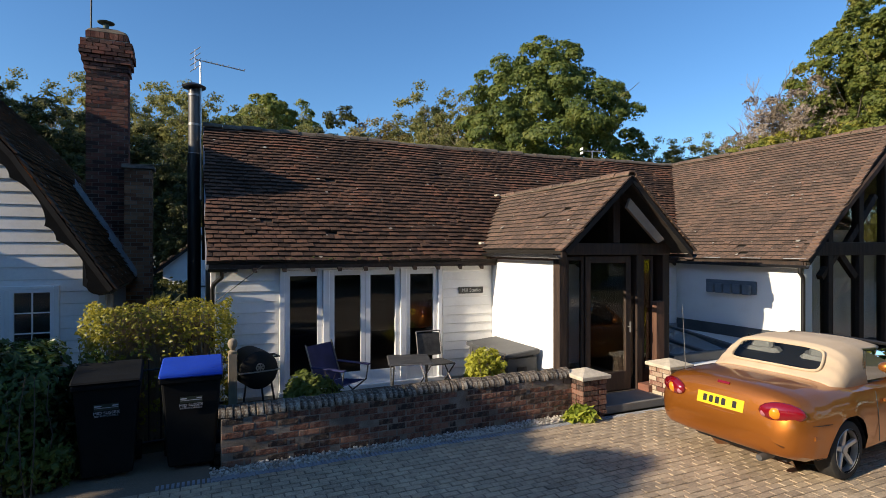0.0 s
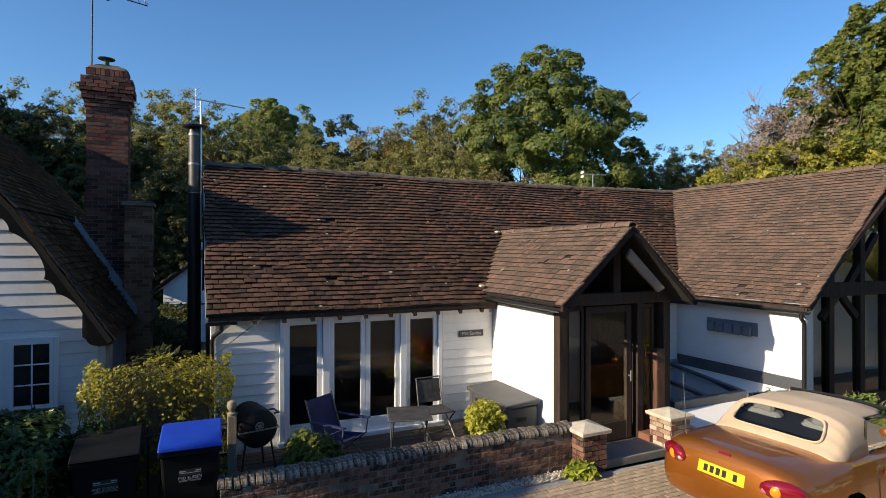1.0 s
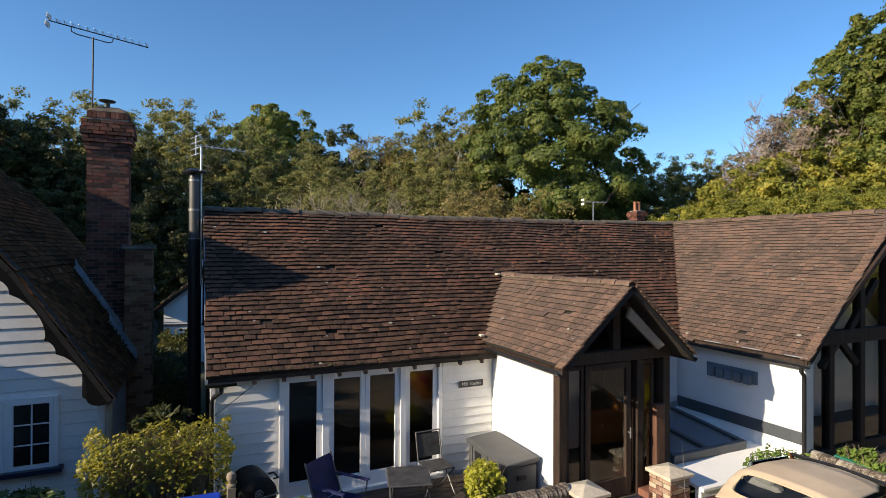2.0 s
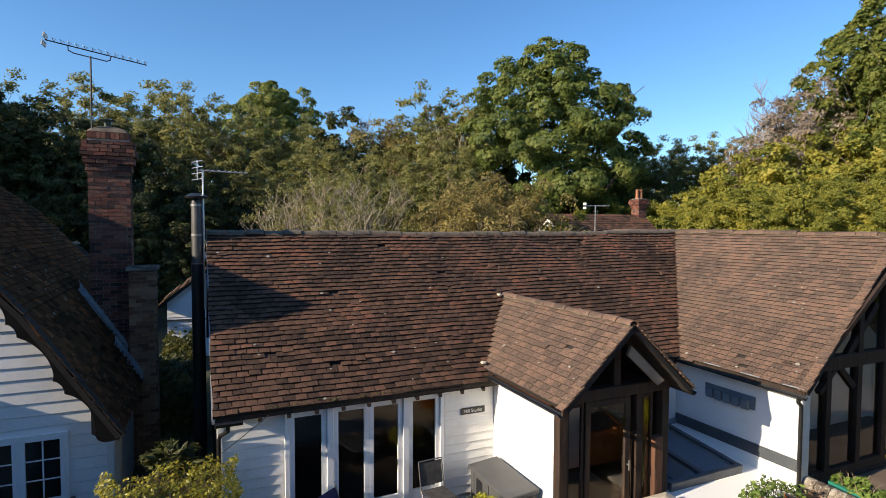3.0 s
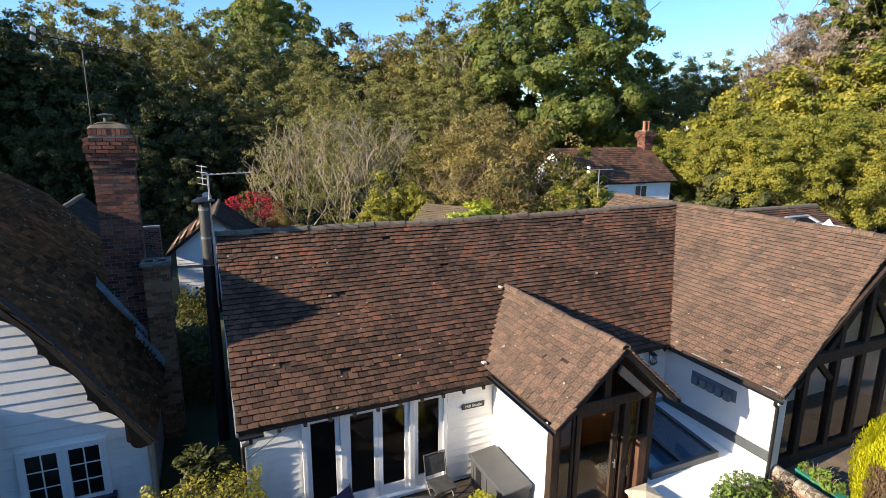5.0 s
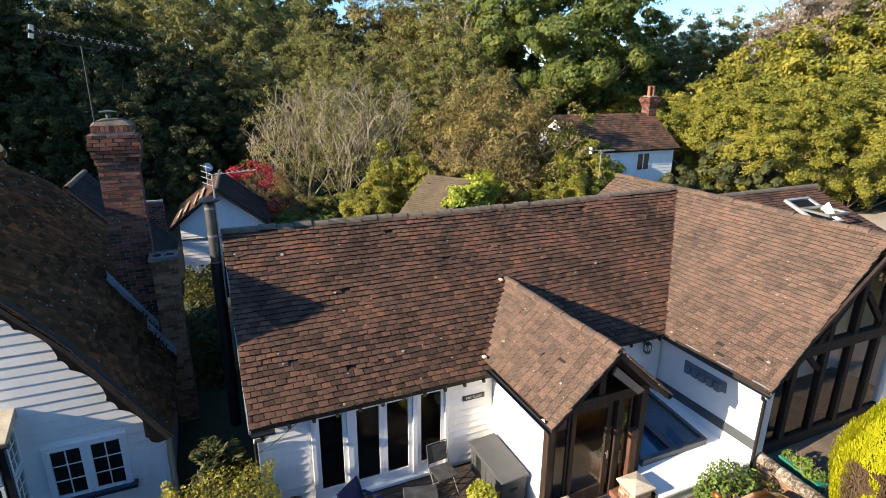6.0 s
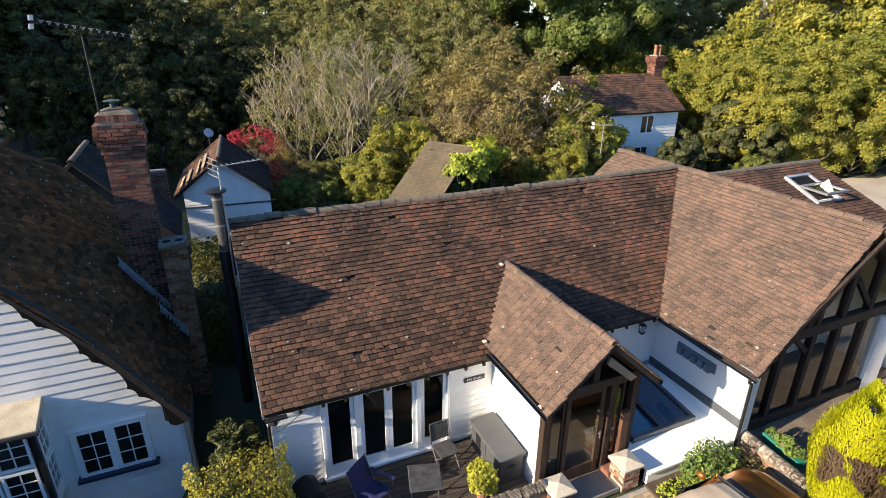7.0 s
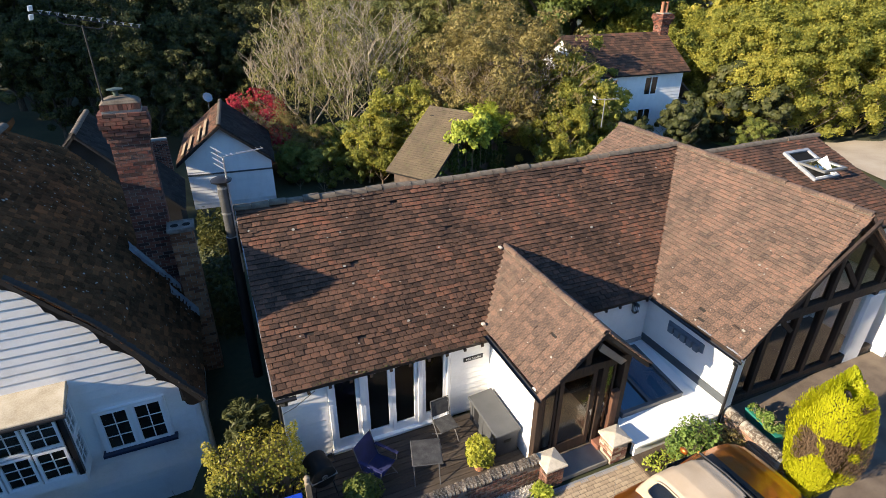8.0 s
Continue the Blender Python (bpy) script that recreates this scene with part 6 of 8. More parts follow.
# rear window: a rounded pane lying on the back of the canvas
rw = Geo()
ring_ = []
for k in range(32):
    a_ = math.tau * k / 32
    h_ = 0.5 + 0.5 * abs(math.sin(a_)) ** 0.45 * (1 if math.sin(a_) >= 0 else -1)
    y = (0.5 - 0.06 * h_) * abs(math.cos(a_)) ** 0.4 * (1 if math.cos(a_) >= 0 else -1)
    x = 0.915 + 0.24 * h_
    z = spline(TOP, x)[1] - 0.16 * abs(y) ** 3 + 0.014
    ring_.append((x - 0.01, y, z))
mid_ = (1.025, 0, spline(TOP, 1.035)[1] + 0.014)
rw.add(ring_ + [mid_], [(k, (k + 1) % 32, 32) for k in range(32)])
part("rear_window", rw, CAR_GLASS, soft, "clear plastic rear window", smooth=True).visible_shadow = False
part("cabin_lining", Geo().box(0.98, 2.55, -0.62, 0.62, 0.88, 0.925), surface("black_trim", [(0.01, 0.01, 0.011), (0.02, 0.02, 0.021)], 0.8, 4, 50, 0.1), car, bevel=0.01)
part("rear_window_seam", Geo().tube([(x, y * 1.02, z) for x, y, z in ring_ + ring_[:1]], 0.014, 6), CANVAS, soft)
for sgn in (-1, 1):
    quad_ = [(1.43, 0.66, 0.85), (2.52, 0.7, 0.85), (2.28, 0.6, 1.15), (1.5, 0.635, 1.19)]
    part("side_window", Geo().add([(x, sgn * (y - d), z) for d in (0, 0.005) for x, y, z in quad_], [(0, 1, 2, 3), (7, 6, 5, 4), (0, 4, 5, 1), (1, 5, 6, 2), (2, 6, 7, 3), (3, 7, 4, 0)]), CAR_GLASS, car).visible_shadow = False
    part("windscreen_pillar", Geo().tube([(2.3, sgn * 0.57, 1.165), (2.62, sgn * 0.67, 0.86)], 0.026, 6), PAINT, car)
    mir = part("door_mirror", Geo().lathe([(max(r, 0.02), z) for r, z in ball], 14, pose(2.3, sgn * 0.86, 0.93) @ Matrix.Diagonal((0.06, 0.09, 0.065, 1))), PAINT, car, smooth=True)
    part("door_handle", Geo().box(-0.08, 0.08, -0.012, 0.012, -0.02, 0.02, pose(1.6, sgn * 0.812, 0.7)), PAINT, car, bevel=0.008)
    part("door_gap", Geo().tube([(1.4, sgn * 0.825, 0.3), (1.38, sgn * 0.824, 0.6), (1.4, sgn * 0.79, 0.8)], 0.004, 4).tube([(2.42, sgn * 0.818, 0.3), (2.45, sgn * 0.815, 0.6), (2.42, sgn * 0.785, 0.79)], 0.004, 4), BLACK, shell)
    seat_ = part("seat", Geo().box(1.35, 1.5, sgn * 0.33 - 0.22, sgn * 0.33 + 0.22, 0.4, 0.98).box(1.5, 1.95, sgn * 0.33 - 0.22, sgn * 0.33 + 0.22, 0.35, 0.5), surface("seat_leather", [(0.2, 0.19, 0.18), (0.28, 0.27, 0.26)], 0.6, 4, 60, 0.1), car, bevel=0.04)
    part("headrest", Geo().box(1.36, 1.47, sgn * 0.33 - 0.13, sgn * 0.33 + 0.13, 0.96, 1.1), seat_.data.materials[0], seat_, bevel=0.035)
part("windscreen", Geo().box(0, 0.44, -0.6, 0.6, 0, 0.005, pose(2.3, 0, 1.16, 0, 44.5, 0)), CAR_GLASS, car).visible_shadow = False
part("windscreen_header", Geo().tube([(2.3, -0.57, 1.17), (2.32, 0, 1.19), (2.3, 0.57, 1.17)], 0.022, 6), BLACK, car)
part("scuttle", Geo().prism([(2.58, 0.83), (2.82, 0.835), (2.82, 0.845), (2.58, 0.865)], -0.62, 0.62, "y"), BLACK, car, bevel=0.004)
part("wiper", Geo().tube([(2.72, 0.3, 0.86), (2.66, -0.25, 0.875)], 0.01, 5).tube([(2.72, -0.1, 0.86), (2.66, -0.55, 0.87)], 0.01, 5), BLACK, car)


def road_wheel(x, sgn):
    wm = pose(x, sgn * 0.705, 0.288, 90 * -sgn, 0, 0)
    wh = part("wheel", Geo().lathe([(0.19, -0.1), (0.26, -0.1), (0.283, -0.085), (0.288, -0.06), (0.288, 0.06), (0.283, 0.085), (0.262, 0.1), (0.218, 0.098), (0.21, 0.06), (0.19, -0.1)], 40, wm, caps=False), RUBBER, car, "black tyre", smooth=40)
    part("rim", Geo().lathe([(0.212, 0.1), (0.219, 0.09), (0.205, 0.05), (0.2, 0.03), (0.196, 0.04), (0.198, 0.092)], 36, wm, caps=False), ALLOY, wh, "silver five-spoke alloy rim", smooth=40)
    for k in range(5):
        a_ = pose(0, 0, 0, 0, 0, 72 * k + 20)
        part("spoke", Geo().add([wm @ a_ @ Vector(p) for p in ((0.03, -0.026, 0.06), (0.03, 0.026, 0.06), (0.2, 0.02, 0.085), (0.2, -0.02, 0.085), (0.03, -0.03, 0.03), (0.03, 0.03, 0.03), (0.2, 0.026, 0.05), (0.2, -0.026, 0.05))],
                                [(0, 1, 2, 3), (7, 6, 5, 4), (0, 4, 5, 1), (1, 5, 6, 2), (2, 6, 7, 3), (3, 7, 4, 0)]), ALLOY, wh, bevel=0.006)
    part("rim_barrel", Geo().lathe([(0.2, 0.03), (0.19, -0.09), (0.0, -0.09)], 32, wm, caps=False), RUBBER, wh, smooth=40)
    part("hub", Geo().lathe([(0.045, 0.02), (0.042, 0.075), (0.02, 0.08)], 16, wm), ALLOY, wh, smooth=40)
    part("brake_disc", Geo().lathe([(0.0, -0.02), (0.125, -0.02), (0.125, 0.0), (0.0, 0.0)], 24, wm), STEEL, wh, smooth=40)


for wx in WX:
    for sgn in (-1, 1):
        road_wheel(wx, sgn)

# ---------------------------------------------------------------- buildings beyond
CW = pose(11.2, 33.6, -1.0, 0, 0, 23)
cott = thing("far_cottage", CW, "white weatherboarded two-storey cottage with a brown tiled roof", "cottage")
cwall = part("wall", Geo().box(-4.0, 3.3, 0.0, 5.0, 0, 4.6), WHITE, cott)
for i in range(22):
    part("board", Geo().prism([(0.0, 0.1 + i * 0.2), (-0.03, 0.1 + i * 0.2), (-0.008, 0.3 + i * 0.2), (0.0, 0.3 + i * 0.2)], -4.0, 3.3, "x"), WHITE, cwall)
part("gable", Geo().prism([(0, 4.6), (5.0, 4.6), (2.5, 6.3)], 3.1, 3.3, "x"), WHITE, cott)
part("gable", Geo().prism([(0, 4.6), (5.0, 4.6), (2.5, 6.3)], -4.0, -3.8, "x"), WHITE, cott)
c_rise = math.hypot(2.8, 2.0)
tiled_slope(cott, "roof", (-4.2, -0.3, 4.5), (1, 0, 0), (0, 2.8, 2.0), 8, c_rise, lambda t: 0.0, lambda t: 7.8, TILE, None, 91, gauge=0.2, width=0.3, label="brown clay tile roof")
part("roof_back", Geo().prism([(2.5, 6.48), (5.3, 4.5), (5.3, 4.4), (2.5, 6.35)], -4.2, 3.6, "x"), TILE, cott)
ch = stack(cott, "chimney", 2.95, 3.6, 2.2, 2.9, 5.6, 7.6, True, 92, "brick chimney with two clay pots")
for x in (3.11, 3.44):
    part("chimney_pot", Geo().lathe([(0.12, 7.6), (0.1, 7.7), (0.1, 8.15), (0.13, 8.2), (0.1, 8.22)], 12, pose(x, 2.55, 0)), surface("terracotta", [(0.3, 0.12, 0.06), (0.42, 0.18, 0.1)], 0.85, 5, 40, 0.2), ch, "orange clay pot", smooth=40)


def cottage_window(owner, x, z, w, h):
    wn = part("window", Geo().box(x, x + 0.06, -0.05, 0.02, z, z + h).box(x + w - 0.06, x + w, -0.05, 0.02, z, z + h).box(x + 0.06, x + w - 0.06, -0.05, 0.02, z + h - 0.06, z + h).box(x + 0.06, x + w - 0.06, -0.05, 0.02, z, z + 0.06)
              .box(x + w / 2 - 0.035, x + w / 2 + 0.035, -0.05, 0.02, z + 0.06, z + h - 0.06), UPVC, owner)
    part("pane", Geo().box(x + 0.05, x + w - 0.05, -0.036, -0.03, z + 0.05, z + h - 0.05), surface("dark_window", [(0.01, 0.011, 0.013), (0.02, 0.022, 0.025)], 0.08, 2, 30, 0.0), wn)
    return wn


for x, z, w, h in ((-2.6, 3.2, 1.0, 1.1), (0.4, 3.2, 1.0, 1.1), (-2.6, 0.6, 1.1, 1.3), (0.2, 0.5, 1.0, 1.9), (-3.7, 3.2, 0.7, 1.0)):
    cottage_window(cott, x, z, w, h)
part("wing_wall", Geo().box(3.3, 5.3, 0.4, 4.4, 0, 2.3), WHITE, cott)
part("wing_roof", Geo().prism([(3.3, 4.0), (5.6, 2.2), (5.6, 2.1), (3.3, 3.88)], 0.2, 4.6, "y"), TILE_DULL, cott)
cottage_window(cott, 3.6, 0.6, 1.2, 1.3)

shed = thing("garden_shed", pose(-10.3, 23.5, -0.8, 0, 0, 20), "white boarded shed with a dark tiled gable roof", "shed")
SL, SR, S_APEX, S_PITCH = 1.65, 2.0, 3.6, 0.8
swall = part("wall", Geo().prism([(-SL, -0.2), (SR, -0.2), (SR, S_APEX - SR * S_PITCH), (0, S_APEX), (-SL, S_APEX - SL * S_PITCH)], 0, 5, "y"), WHITE, shed)
for i in range(20):
    z = 0.05 + i * 0.17
    lo, hi = -min(SL, (S_APEX - z - 0.17) / S_PITCH), min(SR, (S_APEX - z - 0.17) / S_PITCH)
    if hi > 0.1:
        part("board", Geo().prism([(0.0, z), (-0.028, z), (-0.006, z + 0.17), (0.0, z + 0.17)], lo, hi, "x"), WHITE, swall)
part("eave_line", Geo().box(-SL, SR, -0.06, -0.028, 1.42, 1.49), FRAME_GREY, shed)
for sgn, run in ((-1, SL + 0.35), (1, SR + 0.15)):
    # the slope away from the sun takes the tile colour darkened for shade
    tiled_slope(shed, "roof", (sgn * run, -0.3 if sgn > 0 else 4.9, S_APEX + 0.1 - run * S_PITCH), (0, sgn, 0), (-sgn * run, 0, run * S_PITCH), 5, math.hypot(run, run * S_PITCH), lambda t: 0.0, lambda t: 5.2, TILE if sgn < 0 else SHADED_TILE, None, 95 + sgn, gauge=0.17, width=0.26)
    part("bargeboard", Geo().prism([(sgn * run, S_APEX - 0.06 - run * S_PITCH), (0, S_APEX - 0.06), (0, S_APEX + 0.06), (sgn * run, S_APEX + 0.06 - run * S_PITCH)], -0.35, -0.31, "y"), BLACK, shed)
for k, (x0, x1) in enumerate(((-0.75, -0.6), (-1.0, -0.9), (-1.45, -1.3), (-1.75, -1.62))):
    part("roof_batten", Geo().prism([(x0, S_APEX + 0.17 + x0 * S_PITCH), (x1, S_APEX + 0.17 + x1 * S_PITCH), (x1, S_APEX + 0.24 + x1 * S_PITCH), (x0, S_APEX + 0.24 + x0 * S_PITCH)], -0.2, 2.6 - 0.3 * k, "y"), TWIG, shed, "weathered batten lying on the tiles")
ridge_run(shed, (0, -0.3, S_APEX + 0.14), (0, 4.9, S_APEX + 0.14), seed=97, r=0.09)
dish = part("satellite_dish", Geo().lathe([(0.0, 0.0), (0.16, 0.025), (0.24, 0.07), (0.24, 0.08), (0.16, 0.035), (0.0, 0.012)], 18, pose(-0.55, 4.4, S_APEX + 0.35, 60, 0, 30)), LEAD, shed, "grey satellite dish", smooth=40)
part("dish_arm", Geo().tube([(-0.55, 4.45, S_APEX - 0.4), (-0.55, 4.42, S_APEX + 0.33)], 0.02, 6), FRAME_GREY, shed)

MOSSY = surface("mossy_tile", [(0.075, 0.058, 0.036), (0.12, 0.09, 0.055), (0.17, 0.125, 0.075)], 0.95, 0.9, 45, 0.6, vary=0.12, source="island", stain=(0.12, 0.115, 0.05), stain_scale=2.5, stain_amount=0.6, grain=1.2)
gar = thing("ivy_garage", pose(0.0, 26.4, -1.0, 0, 0, -32), "old garage with a mossy brown roof hung with ivy", "garage")
part("wall", Geo().prism([(-3.2, 0), (3.2, 0), (3.2, 1.95), (0, 3.85), (-3.2, 1.95)], -1.2, 1.0, "x"), surface("garage_brick", [(0.05, 0.035, 0.028), (0.09, 0.065, 0.05), (0.14, 0.1, 0.075)], 0.95, 4, 50, 0.5), gar)
for sgn in (-1, 1):
    tiled_slope(gar, "roof", (1.3 * sgn, 3.7 * sgn, 1.65), (-sgn, 0, 0), (0, -3.7 * sgn, 2.35), 2.6, math.hypot(3.7, 2.35), lambda t: 0.0, lambda t: 2.6, MOSSY, None, 98 + sgn, gauge=0.13, width=0.2, th=0.012)
part("garage_window", Geo().box(0.98, 1.06, -0.8, 0.2, 0.9, 1.8), BLACK, gar)
YARD = surface("gravel_yard", [(0.3, 0.24, 0.17), (0.4, 0.33, 0.24), (0.46, 0.39, 0.3)], 0.95, 0.6, 30, 0.3)
LAWN = surface("mown_lawn", [(0.05, 0.08, 0.015), (0.1, 0.15, 0.025), (0.16, 0.2, 0.04)], 0.95, 1.0, 60, 0.8)


def ground_patch(name, x0, x1, y0, y1, material, label, category):
    gg = Geo()
    nx, ny = 16, 16
    gg.add([(x0 + (x1 - x0) * i / nx + 0.7 * noise.noise(Vector((i * 0.9, j * 0.9, 2))), y0 + (y1 - y0) * j / ny + 0.7 * noise.noise(Vector((i * 0.9, j * 0.9, 7))), ground_z(x0 + (x1 - x0) * i / nx, y0 + (y1 - y0) * j / ny) + 0.06) for j in range(ny + 1) for i in range(nx + 1)],
           [(j * (nx + 1) + i, j * (nx + 1) + i + 1, (j + 1) * (nx + 1) + i + 1, (j + 1) * (nx + 1) + i) for j in range(ny) for i in range(nx)])
    return solid(name, gg, material, Matrix.Identity(4), label, category, kind="structure", smooth=True)


ground_patch("yard", 21.0, 44, 18, 33.5, YARD, "tan gravel yard behind the range", "yard")
ground_patch("lawn", 17.0, 20.8, 30.5, 34.5, LAWN, "short green lawn beside a gravel yard", "lawn")

# ---------------------------------------------------------------- trees and bushes
LEAF_OAK = foliage("oak_leaves", [(0.062, 0.09, 0.022), (0.115, 0.155, 0.036), (0.18, 0.215, 0.05), (0.27, 0.275, 0.07)], 0.48)
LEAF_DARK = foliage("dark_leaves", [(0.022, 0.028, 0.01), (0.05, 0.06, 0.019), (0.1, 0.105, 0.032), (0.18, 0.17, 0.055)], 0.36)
LEAF_GREEN = foliage("green_leaves", [(0.075, 0.103, 0.023), (0.142, 0.178, 0.038), (0.235, 0.252, 0.055), (0.35, 0.33, 0.085)], 0.5)
LEAF_YELLOW = foliage("yellow_leaves", [(0.12, 0.14, 0.028), (0.25, 0.26, 0.05), (0.39, 0.365, 0.066), (0.58, 0.49, 0.1)], 0.52)
LEAF_LIME = foliage("yellow_green_leaves", [(0.109, 0.155, 0.0186), (0.279, 0.341, 0.0465), (0.512, 0.527, 0.0775), (0.744, 0.682, 0.124)], 0.4)
LEAF_RED = foliage("red_leaves", [(0.124, 0.0155, 0.0186), (0.31, 0.0279, 0.0388), (0.527, 0.0465, 0.0775), (0.465, 0.186, 0.093)], 0.35)
LEAF_RUST = foliage("rust_leaves", [(0.1, 0.082, 0.03), (0.2, 0.16, 0.055), (0.3, 0.24, 0.082), (0.41, 0.34, 0.11)], 0.4)


def leaf_blades(gg, rnd, centre, normal, size, long=1.5):
    """A small folded leaf or spray: two quads on a rib."""
    n = Vector(normal).normalized()
    a = n.orthogonal().normalized()
    q = Matrix.Rotation(rnd.uniform(0, math.tau), 3, n)
    a = q @ a
    b = n.cross(a)
    c = Vector(centre)
    l, w = size * long * 0.5, size * 0.5
    fold = n * (size * 0.18)
    gg.add([c - a * l, c - a * l * 0.1 + b * w - fold, c + a * l, c - a * l * 0.1 - b * w - fold], [(0, 1, 2), (0, 2, 3)])


def leaf_tip(gg, rnd, centre, normal, size):
    """A small pointed leaf for crowns seen from afar."""
    n = Vector(normal).normalized()
    a = Matrix.Rotation(rnd.uniform(0, math.tau), 3, n) @ n.orthogonal().normalized()
    b = n.cross(a)
    c = Vector(centre)
    gg.add([c - a * size * 0.75, c + a * size * 0.45 + b * size * 0.55, c + a * size * 0.6 - b * size * 0.5], [(0, 1, 2)])


def limbs(rnd, height, spread, trunk_h, r0, forks=5, levels=3, lean=0.0, up=0.35, crown=None):
    """Trunk and limbs as paths with radii, and the ends of the twigs; crown(p) says whether a point is still inside the crown."""
    paths, tips = [], []

    def grow(start, way, length, r, level):
        p, pts, rad = Vector(start), [Vector(start)], [r]
        n = 4
        for i in range(n):
            way = (way + Vector((rnd.uniform(-1, 1), rnd.uniform(-1, 1), rnd.uniform(-0.4, 0.9))) * 0.26).normalized()
            p = p + way * length / n
            if crown is not None and i and not crown(p):
                break
            pts.append(p.copy())
            rad.append(r * (1 - 0.62 * (i + 1) / n))
        paths.append((pts, rad, level))
        if level == 0 or len(pts) < n + 1:
            tips.append((pts[-1].copy(), way.copy()))
            return
        k = forks if level == levels else rnd.randint(3, 4)
        for j in range(k):
            at = pts[rnd.randint(2, n)] if j else pts[n]
            ang = rnd.uniform(0, math.tau)
            side = Vector((math.cos(ang), math.sin(ang), up + rnd.uniform(-0.25, 0.35)))
            side.x *= spread
            side.y *= spread
            grow(at, (way * 0.55 + side).normalized(), length * rnd.uniform(0.55, 0.78), rad[-1] * rnd.uniform(0.7, 0.95), level - 1)

    base = Vector((0, 0, -0.3))
    top = Vector((lean, 0, trunk_h))
    paths.append(([base, base.lerp(top, 0.5) + Vector((rnd.uniform(-0.1, 0.1), 0, 0)), top], [r0 * 1.25, r0, r0 * 0.85], levels + 1))
    for j in range(forks):
        ang = j * math.tau / forks + rnd.uniform(-0.4, 0.4)
        grow(top * rnd.uniform(0.8, 1.0), Vector((math.cos(ang) * spread, math.sin(ang) * spread, 0.9)).normalized(), (height - trunk_h) * 0.5, r0 * 0.55, levels - 1)
    grow(top, Vector((rnd.uniform(-0.1, 0.1), 0, 1)), (height - trunk_h) * 0.55, r0 * 0.6, levels - 1)
    return paths, tips


def make_tree(name, label, seed, height, width, leaf_mat, bark, leaf=0.3, count=7000, trunk=0.2, r0=0.3, clumps=60, bare=0.0, category="tree", top_heavy=0.1, shell=0.55, stems=1, holes=-0.22, clump=0.075, lump=0.3, flat=0.85, wild=0.45, twigs=9, deep=0.72):
    """A tree at the origin: tapered trunk and limbs, and a crown of small leaves gathered on rounded clumps, with lobes and gaps between them.
    clump: a clump's radius in crown widths; lump: how deep the crown's lobes are; flat: a clump's height to its width; wild: how far leaves turn from their clump's face; deep: how near a clump's heart they begin."""
    rnd = random.Random(seed)
    t = thing(name, Matrix.Identity(4), label, category)
    th = height * trunk
    ch = height - th * 0.75
    cz = th * 0.75 + ch / 2

    def reach(v):
        """The crown's outline in the way v: an ovoid with lobes of two sizes."""
        lobe = noise.noise(v * 1.7 + Vector((seed * 3.1, 0, 0))) + 0.55 * noise.noise(v * 3.9 + Vector((0, seed * 1.7, 0)))
        taper = (1.0 - top_heavy * v.z - 0.18 * max(0, v.z) ** 2) * (1 + lump * lobe)
        return Vector((v.x * width / 2 * taper, v.y * width / 2 * taper, v.z * ch / 2 * (1 + 0.7 * lump * lobe)))

    def inside(p):
        d = Vector((p.x / (width / 2), p.y / (width / 2), (p.z - cz) / (ch / 2)))
        if d.length < 0.05 or p.z < cz - 0.3 * ch:
            return True
        e = reach(d.normalized())
        e = Vector((e.x / (width / 2), e.y / (width / 2), e.z / (ch / 2)))
        return d.length < e.length * (0.93 if bare < 0.4 else 1.0)

    wood = Geo()
    alltips = []
    for s in range(stems):
        off = Vector((0, 0, 0)) if stems == 1 else Vector((rnd.uniform(-1, 1), rnd.uniform(-1, 1), 0)) * width * 0.3
        paths, tips = limbs(rnd, height * (0.97 if stems == 1 else rnd.uniform(0.75, 0.97)), 0.8 * width / height * 1.3, th, r0, 5 if stems == 1 else 4, 3 if bare < 0.5 else 4, up=0.5 if bare > 0.5 else 0.3, crown=lambda p: inside(p + off))
        for pts, rad, level in paths:
            if len(pts) > 1:
                wood.tube([p + off for p in pts], [max(q, 0.012 if bare < 0.5 else 0.019) for q in rad], 6 if level > 2 else 4 if level > 1 else 3, caps=False)
        alltips += [(p + off, w) for p, w in tips]
    if bare > 0.3:
        for p, w in alltips:
            for k in range(twigs):
                d = (w * 0.8 + Vector((rnd.uniform(-1, 1), rnd.uniform(-1, 1), rnd.uniform(-0.3, 1))) * 0.8).normalized() * rnd.uniform(0.3, 0.8) * height * 0.09
                at = p - w * rnd.uniform(0, 0.06) * height
                bend = Vector((rnd.uniform(-1, 1), rnd.uniform(-1, 1), rnd.uniform(0, 1))) * d.length * 0.14
                wood.tube([at, at + d * 0.5 + bend, at + d], [0.012, 0.009, 0.005], 3, caps=False)
    part("trunk", wood, bark, t, smooth=True)
    crown = Geo()
    centres, tries = [], 0
    while len(centres) < clumps and tries < clumps * 30:
        tries += 1
        v = Vector((rnd.gauss(0, 1), rnd.gauss(0, 1), rnd.gauss(0, 1))).normalized()
        c = reach(v) * rnd.uniform(shell, 1.0) ** 0.6
        c.z += cz
        if noise.noise(c * (3.2 / width) + Vector((seed * 3.1, 5, 0))) < holes:
            continue
        centres.append((c, v, rnd.uniform(0.65, 1.35) * clump * width))
